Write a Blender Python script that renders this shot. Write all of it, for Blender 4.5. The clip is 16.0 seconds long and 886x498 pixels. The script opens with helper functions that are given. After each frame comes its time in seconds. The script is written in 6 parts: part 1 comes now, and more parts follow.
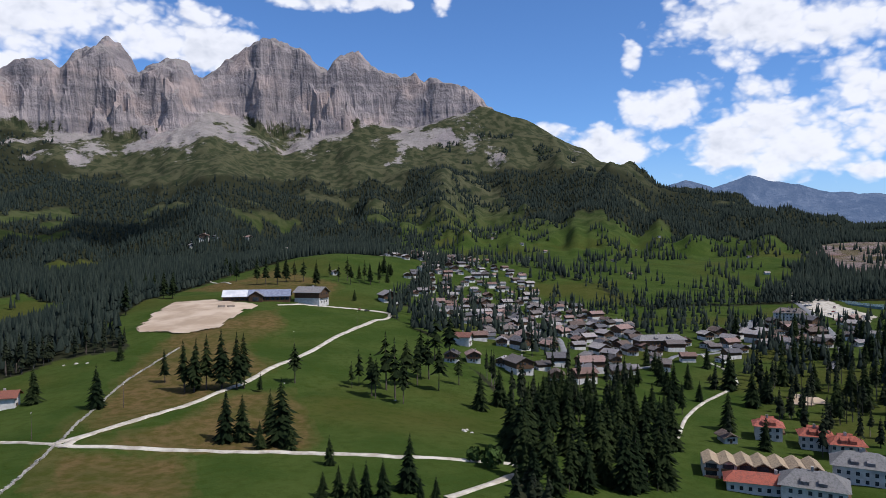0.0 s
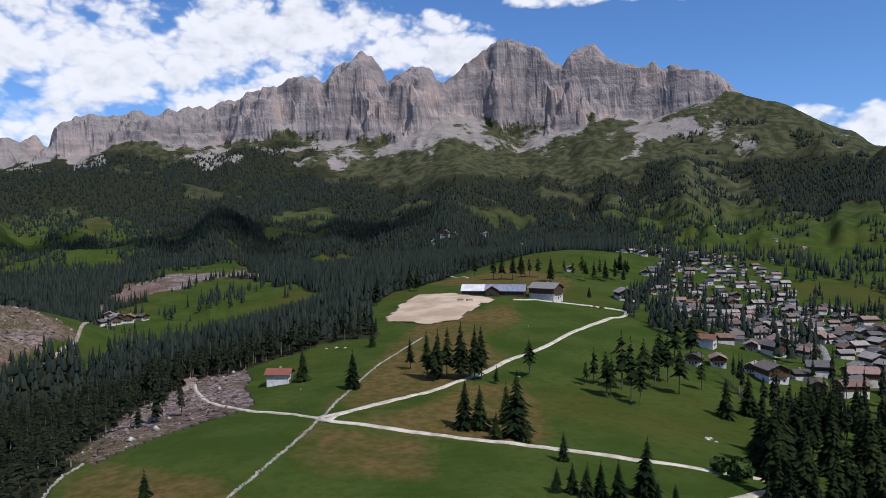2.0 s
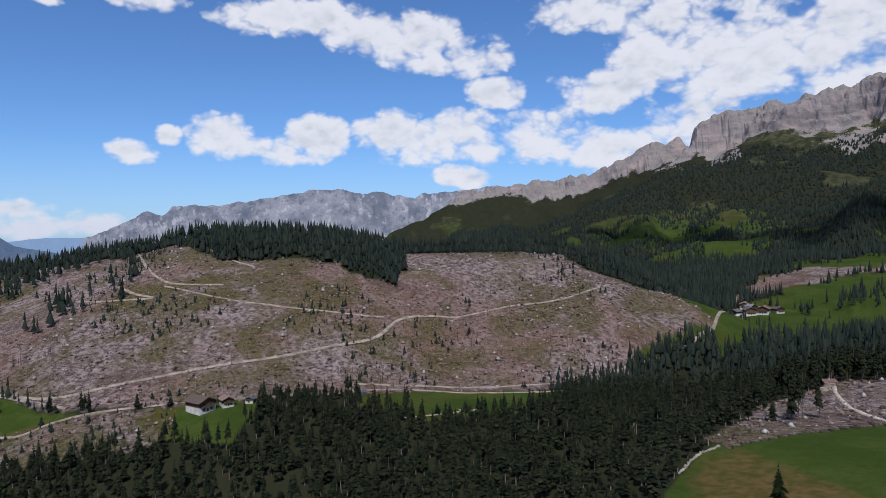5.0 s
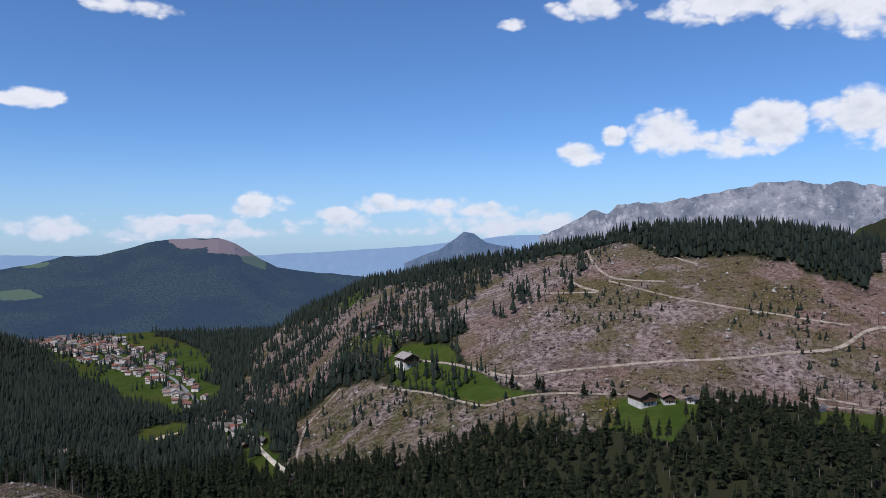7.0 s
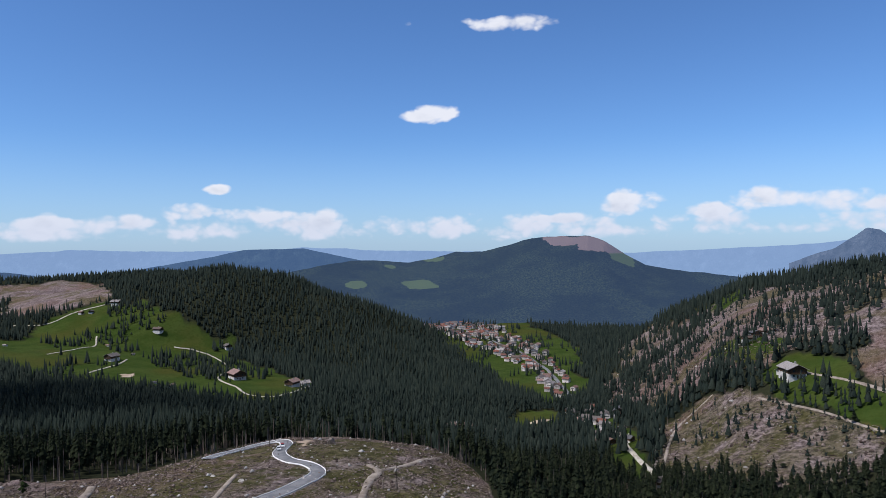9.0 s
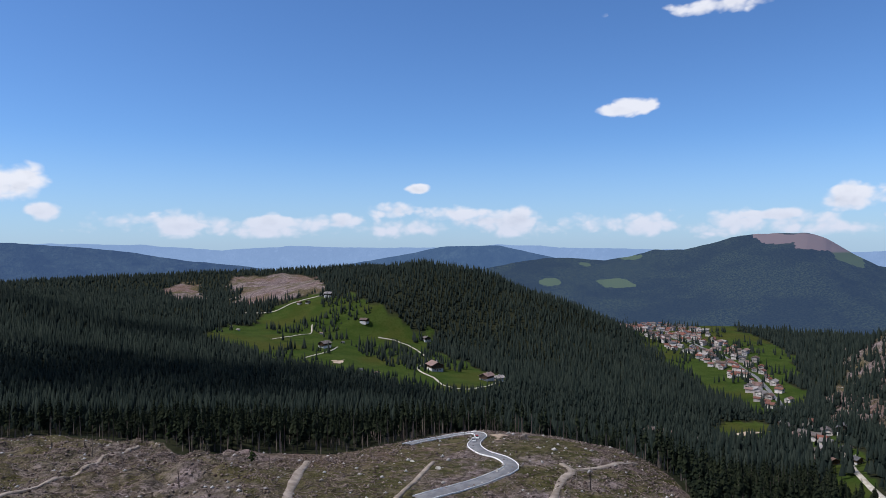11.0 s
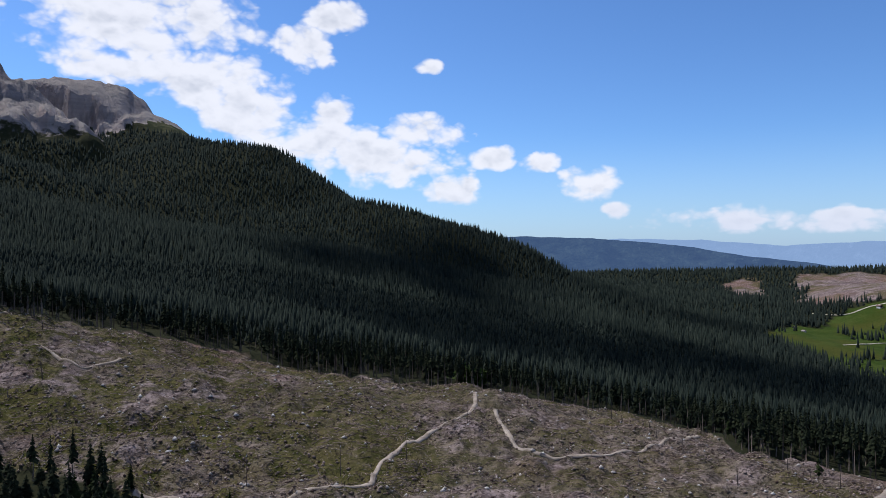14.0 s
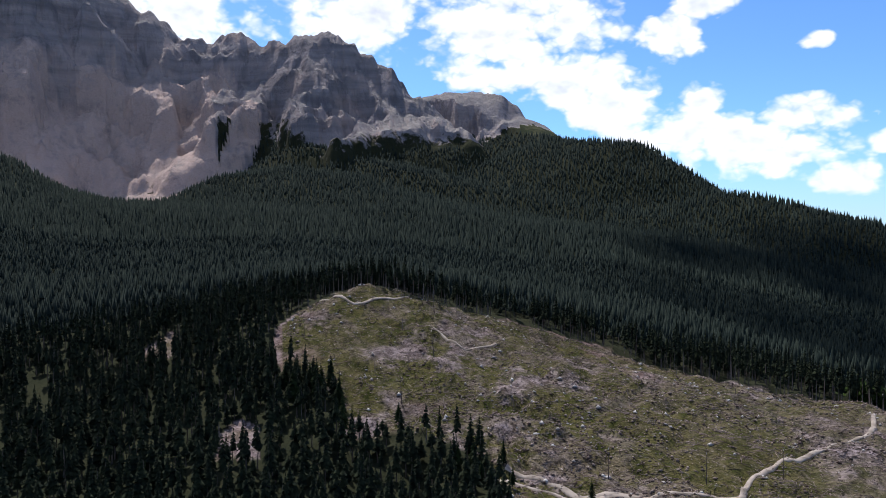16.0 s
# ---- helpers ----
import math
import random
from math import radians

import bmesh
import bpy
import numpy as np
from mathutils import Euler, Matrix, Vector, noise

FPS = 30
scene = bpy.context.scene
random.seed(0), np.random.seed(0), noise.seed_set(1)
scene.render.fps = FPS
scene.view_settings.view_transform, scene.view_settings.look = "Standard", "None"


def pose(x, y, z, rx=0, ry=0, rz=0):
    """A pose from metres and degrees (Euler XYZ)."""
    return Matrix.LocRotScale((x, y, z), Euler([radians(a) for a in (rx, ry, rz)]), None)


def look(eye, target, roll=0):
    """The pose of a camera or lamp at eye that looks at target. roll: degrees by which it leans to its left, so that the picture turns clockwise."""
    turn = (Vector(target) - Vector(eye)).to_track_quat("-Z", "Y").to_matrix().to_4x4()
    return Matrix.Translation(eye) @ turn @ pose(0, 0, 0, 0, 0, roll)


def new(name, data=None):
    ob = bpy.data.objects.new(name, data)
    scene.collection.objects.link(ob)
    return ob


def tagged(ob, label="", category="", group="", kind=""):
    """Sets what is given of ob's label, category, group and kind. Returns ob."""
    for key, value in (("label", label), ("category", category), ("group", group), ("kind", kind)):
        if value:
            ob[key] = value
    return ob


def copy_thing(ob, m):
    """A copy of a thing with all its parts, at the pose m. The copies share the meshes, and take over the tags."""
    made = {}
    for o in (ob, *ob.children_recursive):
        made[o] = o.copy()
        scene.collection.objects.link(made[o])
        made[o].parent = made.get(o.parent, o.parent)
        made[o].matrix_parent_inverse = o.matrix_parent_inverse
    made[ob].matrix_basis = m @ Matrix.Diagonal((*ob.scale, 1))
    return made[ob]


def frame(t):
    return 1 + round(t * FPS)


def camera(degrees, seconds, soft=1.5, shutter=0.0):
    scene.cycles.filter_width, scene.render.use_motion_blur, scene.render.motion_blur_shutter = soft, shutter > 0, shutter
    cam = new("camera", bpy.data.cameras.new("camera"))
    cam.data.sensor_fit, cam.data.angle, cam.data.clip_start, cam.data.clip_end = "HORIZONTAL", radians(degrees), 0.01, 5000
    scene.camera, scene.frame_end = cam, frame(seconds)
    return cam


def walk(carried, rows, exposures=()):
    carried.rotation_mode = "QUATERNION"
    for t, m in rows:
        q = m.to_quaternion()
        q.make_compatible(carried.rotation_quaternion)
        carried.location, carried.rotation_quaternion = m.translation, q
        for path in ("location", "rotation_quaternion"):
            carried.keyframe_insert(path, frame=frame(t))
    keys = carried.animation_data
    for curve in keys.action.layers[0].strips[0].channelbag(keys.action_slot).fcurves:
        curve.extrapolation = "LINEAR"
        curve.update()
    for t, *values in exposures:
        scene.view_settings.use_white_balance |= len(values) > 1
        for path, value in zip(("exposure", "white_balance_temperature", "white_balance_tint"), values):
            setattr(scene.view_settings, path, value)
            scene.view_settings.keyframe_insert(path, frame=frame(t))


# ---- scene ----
# ---- the drone's camera: it hovers in one place and turns to its left
cam = camera(64.35, 16.0, soft=0.75)
TURN = [  # seconds, yaw, pitch, roll
    (0, 0.00, -0.40, 0.36), (0.5, 2.81, -0.44, 0.42), (1, 6.66, -0.46, 0.40), (1.5, 11.70, -0.52, 0.41), (2, 18.90, -0.59, 0.43),
    (2.5, 26.52, -0.64, 0.47), (3, 34.01, -0.67, 0.54), (3.5, 42.05, -0.70, 0.60), (6, 85.03, -0.59, 0.86), (6.5, 93.86, -0.51, 0.81),
    (7, 102.31, -0.48, 0.74), (7.5, 111.16, -0.46, 0.67), (8, 119.49, -0.45, 0.63), (8.5, 126.63, -0.40, 0.62), (11, 147.34, -0.46, 0.33),
    (11.5, 154.69, -0.55, 0.47), (12, 161.80, -0.58, 0.51), (12.5, 169.19, -0.58, 0.48), (13, 176.28, -0.59, 0.47), (13.5, 183.67, -0.59, 0.44),
    (14, 190.72, -0.59, 0.38), (14.5, 198.08, -0.62, 0.38), (15, 205.19, -0.68, 0.32), (15.5, 212.58, -0.72, 0.30), (16, 219.67, -0.79, 0.23),
]
walk(cam, [(t, pose(0, 0, 0, 90 + pitch, roll, yaw)) for t, yaw, pitch, roll in TURN], [(0, 0.14, 6150, 14), (2.0, 0.1, 6150, 14), (3.5, -0.2, 6150, 14), (6.0, -0.05, 6150, 14), (11.0, 0.0, 6150, 14), (14.5, 0.12, 6150, 14), (16.0, 0.45, 6150, 14)])

# ---- sky, sun and clouds
SUN_BEARING, SUN_HEIGHT = 246.0, 54.0
sun = new("sun", bpy.data.lights.new("sun", "SUN"))
sun.data.energy, sun.data.angle, sun.data.color = 4.4, radians(0.53), (1.0, 0.95, 0.88)
SUN_WAY = Vector((-math.sin(radians(SUN_BEARING)) * math.cos(radians(SUN_HEIGHT)), math.cos(radians(SUN_BEARING)) * math.cos(radians(SUN_HEIGHT)), math.sin(radians(SUN_HEIGHT))))
sun.matrix_world = look((0, 0, 2000), Vector((0, 0, 2000)) - SUN_WAY)

world = bpy.data.worlds.new("sky")
scene.world = world
world.use_nodes = True


class Nodes:
    """A short way to write node trees."""

    def __init__(self, tree):
        self.tree = tree
        tree.nodes.clear()

    def add(self, kind, ins=None, **props):
        n = self.tree.nodes.new(kind)
        for key, value in props.items():
            setattr(n, key, value)
        for key, value in (ins or {}).items():
            if isinstance(value, bpy.types.NodeSocket):
                self.tree.links.new(value, n.inputs[key])
            else:
                n.inputs[key].default_value = value
        return n

    def math(self, op, a, b=0.0, c=0.0):
        return self.add("ShaderNodeMath", {0: a, 1: b, 2: c}, operation=op).outputs[0]

    def ramp(self, value, lo, hi, a=0.0, b=1.0, smooth=True):
        return self.add("ShaderNodeMapRange", {0: value, 1: lo, 2: hi, 3: a, 4: b}, interpolation_type="SMOOTHSTEP" if smooth else "LINEAR").outputs[0]

    def mix(self, f, a, b):
        n = self.add("ShaderNodeMix", data_type="RGBA")
        for sock, value in zip((n.inputs[0], n.inputs[6], n.inputs[7]), (f, a, b)):
            if isinstance(value, bpy.types.NodeSocket):
                self.tree.links.new(value, sock)
            else:
                sock.default_value = value if not isinstance(value, tuple) else (*value[:3], 1)
        return n.outputs[2]

    def noise(self, vector, scale, detail=4.0, rough=0.55, distortion=0.0):
        return self.add("ShaderNodeTexNoise", {"Vector": vector, "Scale": scale, "Detail": detail, "Roughness": rough, "Distortion": distortion}).outputs[0]


# view-read bearings and heights, refitted to the lens: (bearing, turn, tilt), in degrees
VIEW_FIT = np.array([(-37, 0.85, -0.3), (-20, 0.50, -0.3), (0, 0.0, -0.3), (26, 0.0, -0.22), (42, -0.25, -0.2), (62, -0.38, 0.08), (85, -0.48, 0.32), (94, -0.45, 0.28), (103, -0.40, 0.11), (111, -0.38, -0.06),
                    (120, -0.42, -0.16), (127, -0.58, -0.16), (148, -0.76, -0.12), (156, -1.01, -0.2), (171, -1.41, -0.22), (186, -1.83, -0.15), (200, -2.32, -0.07), (222, -2.85, -0.1), (256, -3.9, -0.1), (323, 0.85, -0.3)])
HEIGHT_FIT = 0.969  # the same for heights


def fitted_bearing(bearing):
    return bearing + np.interp(bearing, VIEW_FIT[:, 0], VIEW_FIT[:, 1])


def tilt(bearing):
    return np.radians(np.interp(bearing, VIEW_FIT[:, 0], VIEW_FIT[:, 2]))


# cumulus: (bearing, height, half width, half height), in degrees
CUMULUS_0 = [(-27.8, 8.5, 6.3, 3.8), (-18.2, 11, 3.9, 2.3), (-31.8, 11.7, 2.8, 2.8), (-23.2, 7.6, 4.8, 2.2), (-13.8, 8.3, 4.5, 1.6), (-26.4, 16.5, 9.6, 2.6), (-15.4, 15, 1, 1.4), (-32.1, 5.4, 1.7, 0.8), (-9.3, 9.2, 2.3, 1), (8.5, 19.6, 4.7, 0.7), (3.8, 19.6, 1.7, 0.7), (0, 19.8, 1.2, 1), (30.9, 14.5, 4.2, 2.5), (25.7, 17.5, 8.5, 1.9), (18.4, 15.4, 3, 1.8), (41.8, 14.1, 4.6, 4.1), (33.4, 17, 8.2, 2.7), (17.9, 15.4, 3.3, 1.9), (22, 16.2, 4.1, 2.1), (69.8, 16.2, 5.2, 2.1), (72.1, 8.7, 2.9, 1.7), (66.8, 8.8, 3.5, 2), (59.8, 8.7, 4.8, 2.3), (63.6, 12, 2.3, 1.2)]
CUMULUS_1 = [(66.7, 5.3, 1.6, 0.9), (55.3, 18, 5, 2.1), (48.9, 15.2, 6.1, 4.3), (54, 12.2, 5, 1.5), (39, 13.9, 9.5, 3.8), (48.5, 9, 4.7, 2.1), (32, 17.5, 9.2, 2.3), (91.7, 6.8, 1.8, 0.9), (89.1, 8.2, 1.1, 0.8), (85.1, 8.3, 2.9, 1.7), (81.8, 7.2, 4.3, 1.3), (78, 8.4, 2.7, 1.8), (70.3, 8.2, 3.6, 1.8), (65.6, 8.6, 3.8, 2), (58.8, 8.3, 3.8, 1.9), (54.8, 7.5, 3.2, 1.7), (65.6, 4.9, 1.7, 0.8), (79.7, 17.9, 6.1, 1.5), (72.4, 16.9, 4.5, 1.9), (66.3, 14.5, 3.8, 1.3), (62.3, 11.5, 2.4, 1), (54.8, 11.6, 3.2, 1.6), (90.1, 18.3, 3.3, 1), (133.6, 10.9, 1.7, 0.6)]
CUMULUS_2 = [(126.6, 18, 3.4, 0.7), (97, 17.4, 1.3, 0.5), (180, 5.1, 1.9, 1.4), (178.5, 2.7, 1.2, 0.7), (132.7, 11.2, 1.9, 0.7), (126.7, 18.1, 2.5, 0.5), (150.1, 4.7, 1, 0.4), (117.1, 3.5, 2.4, 1), (122.2, 2.2, 1.7, 0.5), (147.8, 2.6, 2.9, 0.8), (152.5, 2.9, 2.1, 0.8), (156.8, 2.1, 2.8, 0.7), (162.2, 2, 3.1, 0.6), (168.7, 1.7, 2.5, 0.4), (117.7, 3, 2.2, 0.8), (111.3, 2.6, 1.9, 0.7), (107.1, 3.3, 2.8, 0.9), (102.9, 3, 2.4, 1), (99.1, 2.5, 2.4, 0.7), (123.3, 2.2, 1.9, 0.4), (202.8, 15.5, 1.2, 1.2), (193.8, 14.5, 1.1, 0.6), (200.8, 7.8, 3.2, 2.1), (201.8, 10.4, 2.1, 1.2)]
CUMULUS_3 = [(194.4, 9.2, 3.2, 1.5), (196.3, 6.3, 2.3, 1.7), (192.4, 4.5, 2.7, 1.2), (188.4, 7.1, 1.9, 0.9), (184.7, 6.7, 1.6, 0.9), (180.8, 4.9, 2.5, 1.3), (215.7, 16.5, 8.8, 3.2), (220.4, 18.1, 6.7, 2.2), (204.3, 15.9, 2.6, 1.7), (212.6, 12.8, 4.5, 2.3), (209, 10.7, 4.2, 2.4), (201.6, 18, 2.6, 1.2), (203.4, 8.5, 5.2, 2.9), (197.2, 6.8, 5.2, 2.1), (194.4, 9, 3.3, 1.4), (229.2, 17.6, 5.6, 2.8), (216.9, 16.7, 8.5, 2.8), (212.3, 13.5, 5.1, 2.3), (244.2, 17.4, 7.4, 3.1), (219.3, 13.3, 3.8, 1.4)]
CUMULUS = CUMULUS_0 + CUMULUS_1 + CUMULUS_2 + CUMULUS_3


def build_sky():
    s = Nodes(world.node_tree)
    sky = s.add("ShaderNodeTexSky", sky_type="NISHITA", sun_disc=False, sun_elevation=radians(SUN_HEIGHT), sun_rotation=radians(-SUN_BEARING), altitude=1600, air_density=1.0, dust_density=1.0, ozone_density=1.4)
    way = s.add("ShaderNodeTexCoord").outputs["Generated"]
    axes = s.add("ShaderNodeSeparateXYZ", {0: way})
    x, y, z = axes.outputs
    level = s.math("SQRT", s.math("ADD", s.math("MULTIPLY", x, x), s.math("MULTIPLY", y, y)))
    height = s.math("MULTIPLY", s.math("ARCTAN2", z, level), 57.2958)
    bearing = s.math("MULTIPLY", s.math("ARCTAN2", s.math("MULTIPLY", x, -1.0), y), 57.2958)
    bearing = s.math("WRAP", bearing, 320.0, -40.0)
    spot_v = s.add("ShaderNodeCombineXYZ", {0: bearing, 1: height, 2: 0.0}).outputs[0]
    flat = s.add("ShaderNodeVectorMath", {0: spot_v, 1: (0.21, 0.31, 0.0)}, operation="MULTIPLY").outputs[0]
    lifted = s.add("ShaderNodeVectorMath", {0: flat, 1: (-0.06, 0.20, 0.0)}, operation="ADD").outputs[0]

    def billow(v):
        """Rounded heads, large and small, on a slow swell."""
        swell = s.math("MULTIPLY", s.math("SUBTRACT", s.noise(v, 0.9, 4.0, 0.5, 0.2), 0.5), 2.2)
        bent = s.add("ShaderNodeVectorMath", {0: v, 1: s.add("ShaderNodeVectorMath", {0: s.add("ShaderNodeTexNoise", {"Vector": v, "Scale": 2.5, "Detail": 3.0}).outputs[1], "Scale": 0.35}, operation="SCALE").outputs[0]}, operation="ADD").outputs[0]
        for scale, amount in ((1.5, 0.7), (3.6, 0.55), (8.5, 0.26)):
            head = s.add("ShaderNodeTexVoronoi", {"Vector": bent, "Scale": scale, "Smoothness": 0.35}, feature="SMOOTH_F1").outputs["Distance"]
            swell = s.math("ADD", swell, s.math("MULTIPLY", s.math("SUBTRACT", 0.42, head), amount))
        return swell

    # where clouds stand
    mass = -1.5
    for b, h, wb, wh in CUMULUS:
        b, h = float(fitted_bearing(b)), float(h * HEIGHT_FIT + math.degrees(tilt(b)))
        q = s.add("ShaderNodeVectorMath", {0: spot_v, 1: (1 / wb, 1 / wh, 0.0), 2: (-b / wb, -h / wh, 0.0)}, operation="MULTIPLY_ADD").outputs[0]
        q = s.add("ShaderNodeVectorMath", {0: q, 1: q}, operation="DOT_PRODUCT").outputs["Value"]
        mass = s.math("MAXIMUM", mass, s.math("MULTIPLY_ADD", q, -0.64, 0.98))
    # a low bank along the horizon
    bank = s.math("MULTIPLY", s.ramp(height, -0.4, 1.2), s.ramp(height, 3.7, 1.6))
    bank = s.math("MULTIPLY", bank, s.math("MULTIPLY", s.ramp(bearing, 76, 96), s.ramp(bearing, 186, 166)))
    mass = s.math("MAXIMUM", mass, s.math("MULTIPLY_ADD", bank, 1.15, -0.55))
    # more of the same overhead, out of the camera's sight
    mass = s.math("MAXIMUM", mass, s.math("MULTIPLY_ADD", s.ramp(height, 26, 45), 0.95, -0.5))
    cover = s.math("ADD", mass, billow(flat))
    above = s.math("ADD", mass, billow(lifted))
    alpha = s.math("MULTIPLY", s.ramp(cover, 0.10, 0.72), s.ramp(height, -1.0, 0.5))
    shade = s.ramp(s.math("SUBTRACT", s.math("MULTIPLY", above, 0.9), s.math("MULTIPLY", cover, 0.25)), 0.25, 1.6)
    cloud = s.mix(shade, (0.86, 0.87, 0.885), (0.47, 0.51, 0.57))
    cloud = s.mix(s.ramp(height, 5.0, 0.5, 0.0, 0.6), cloud, (0.60, 0.66, 0.78))
    haze = s.math("MULTIPLY", s.ramp(height, 9.0, -0.5), 0.5)
    base = s.add("ShaderNodeVectorMath", {0: sky.outputs[0], "Scale": 0.1}, operation="SCALE").outputs[0]
    base = s.add("ShaderNodeVectorMath", {0: base, 1: (0.68, 0.98, 1.30)}, operation="MULTIPLY").outputs[0]
    base = s.mix(haze, base, (0.42, 0.56, 0.75))
    colour = s.mix(s.math("MULTIPLY", alpha, 0.95), base, cloud)
    back = s.add("ShaderNodeBackground", {0: colour, 1: 1.0})
    s.tree.links.new(back.outputs[0], s.add("ShaderNodeOutputWorld").inputs[0])


build_sky()


# ---- landforms: bearings in degrees (counter-clockwise from +y), distances and heights in metres; the drone hovers at z = 0
def at(bearing, dist):
    a = np.radians(fitted_bearing(bearing))
    return -np.sin(a) * dist, np.cos(a) * dist


def lattice(ix, iy, seed):
    n = (ix.astype(np.int64) * 374761393 + iy.astype(np.int64) * 668265263 + seed * 974634541) & 0xFFFFFFFF
    n = ((n ^ (n >> 13)) * 1274126177) & 0xFFFFFFFF
    return ((n ^ (n >> 16)) & 0xFFFF) / 65535.0


def grain(x, y, size, seed=0):
    """Smooth value noise, 0 to 1, at that size in metres."""
    u, v = np.asarray(x, float) / size, np.asarray(y, float) / size
    iu, iv = np.floor(u), np.floor(v)
    fu, fv = u - iu, v - iv
    fu, fv = fu * fu * (3 - 2 * fu), fv * fv * (3 - 2 * fv)
    a, b = lattice(iu, iv, seed), lattice(iu + 1, iv, seed)
    c, d = lattice(iu, iv + 1, seed), lattice(iu + 1, iv + 1, seed)
    return (a + (b - a) * fu) * (1 - fv) + (c + (d - c) * fu) * fv


def fractal(x, y, size, octaves=4, seed=0):
    total, amp, norm = 0.0, 1.0, 0.0
    for k in range(octaves):
        total, norm = total + amp * grain(x, y, size / 2 ** k, seed + k * 7), norm + amp
        amp *= 0.5
    return total / norm


def crest_distance(x, y, line):
    """Distance from a crest line of (bearing, distance, height), the crest's height at the nearest place and how far along it that is."""
    pts = [(*at(b, d), z) for b, d, z in line]
    found, gone = [], 0.0
    for (ax, ay, az), (bx, by, bz) in zip(pts, pts[1:]):
        dx, dy = bx - ax, by - ay
        s = np.clip(((x - ax) * dx + (y - ay) * dy) / (dx * dx + dy * dy), 0, 1)
        run = math.hypot(dx, dy)
        found.append((np.hypot(x - ax - s * dx, y - ay - s * dy), az + s * (bz - az), gone + s * run))
        gone += run
    best = np.minimum.reduce([f[0] for f in found])
    height, along, total = np.zeros(np.shape(x)), np.zeros(np.shape(x)), np.zeros(np.shape(x))
    for d, h, t in found:
        w = np.exp(-(d - best) / (3.0 + 0.1 * best))
        height, along, total = height + w * h, along + w * t, total + w
    return best, height / total, along / total


def smooth_max(a, b, k):
    t = np.clip(0.5 + 0.5 * (a - b) / k, 0, 1)
    return b + (a - b) * t + k * t * (1 - t)


# heights of the low ground, set to fit the camera's view at guessed distances
SPOTS_MEADOW = [(0, 110, -76), (60, 120, -84), (120, 130, -104), (180, 130, -90), (240, 130, -86), (300, 130, -84),
                (33, 235, -71), (20, 250, -74), (-5, 219, -76), (-12, 250, -85), (-26, 280, -92), (23, 335, -68), (36, 290, -74),
                (15, 590, -45), (9, 1000, -5), (24, 450, -63), (24, 700, -50), (-3, 800, -72), (-13, 620, -82), (-22, 420, -88)]
SPOTS_VILLAGE = [(-3, 1150, -25), (-25, 850, -66), (-19, 1150, -42), (-14, 1700, 2), (-28, 1800, 8), (3, 1650, 8), (-33, 500, -84),
                 (-33, 1100, -50), (18, 1500, -30), (25, 1700, -45), (31, 900, -100), (300, 700, -60), (300, 1800, 40), (60, 4800, -150),
                 (100, 4800, -400), (0, 4800, 100), (240, 4800, 100), (300, 4800, 100), (150, 4800, -250), (190, 4800, -200)]
SPOTS_VALLEY = [(41, 900, -112), (51, 650, -112), (57, 540, -118), (67, 470, -108), (38, 1350, -42), (50, 1700, -70), (55, 2200, -30),
                (46, 280, -78), (56, 260, -86), (70, 270, -98), (86, 445, -101), (72, 440, -101), (101, 330, -124), (86, 300, -116), (109, 520, -140),
                (114, 420, -142), (126, 900, -232), (121.5, 1050, -234), (125, 1350, -237), (129, 1700, -237), (134, 2300, -237), (121, 1900, -232), (106, 740, -92), (118.5, 700, -185), (122, 640, -180)]
SPOTS_WOODS = [(130, 420, -145), (145, 400, -110), (140, 390, -108), (133, 370, -109), (148, 540, -158), (138, 510, -170), (158, 330, -101), (168, 310, -88), (152, 600, -160), (152, 930, -190), (165, 1200, -170), (175, 600, -140),
               (181, 400, -98), (188, 370, -83), (208, 400, -70), (222, 400, -43), (229, 420, -28), (225, 240, -78), (207, 220, -78), (236, 330, -62), (250, 350, -78),
               (250, 900, -40), (215, 900, -60), (195, 800, -110), (185, 1100, -140), (170, 2000, -135), (240, 1400, 50)]
SPOTS = SPOTS_MEADOW + SPOTS_VILLAGE + SPOTS_VALLEY + SPOTS_WOODS


def spot_axes(x, y):
    r = np.maximum(np.hypot(x, y), 20.0)
    return np.stack([x / r * 1.3, y / r * 1.3, np.log(r)], -1)


SPOT_XYZ = spot_axes(*(np.array(v) for v in zip(*[at(b, d) for b, d, _ in SPOTS])))
SPOT_WEIGHTS = np.linalg.solve(np.linalg.norm(SPOT_XYZ[:, None] - SPOT_XYZ[None], axis=-1) + 0.02 * np.eye(len(SPOTS)),
                               np.array([z for _, _, z in SPOTS]) + 90.0)


def low_ground(x, y):
    q, z = spot_axes(x, y), np.full(np.shape(x), -90.0)
    for p, w in zip(SPOT_XYZ, SPOT_WEIGHTS):
        z = z + w * np.sqrt(((q - p) ** 2).sum(-1) + 0.002)
    return z


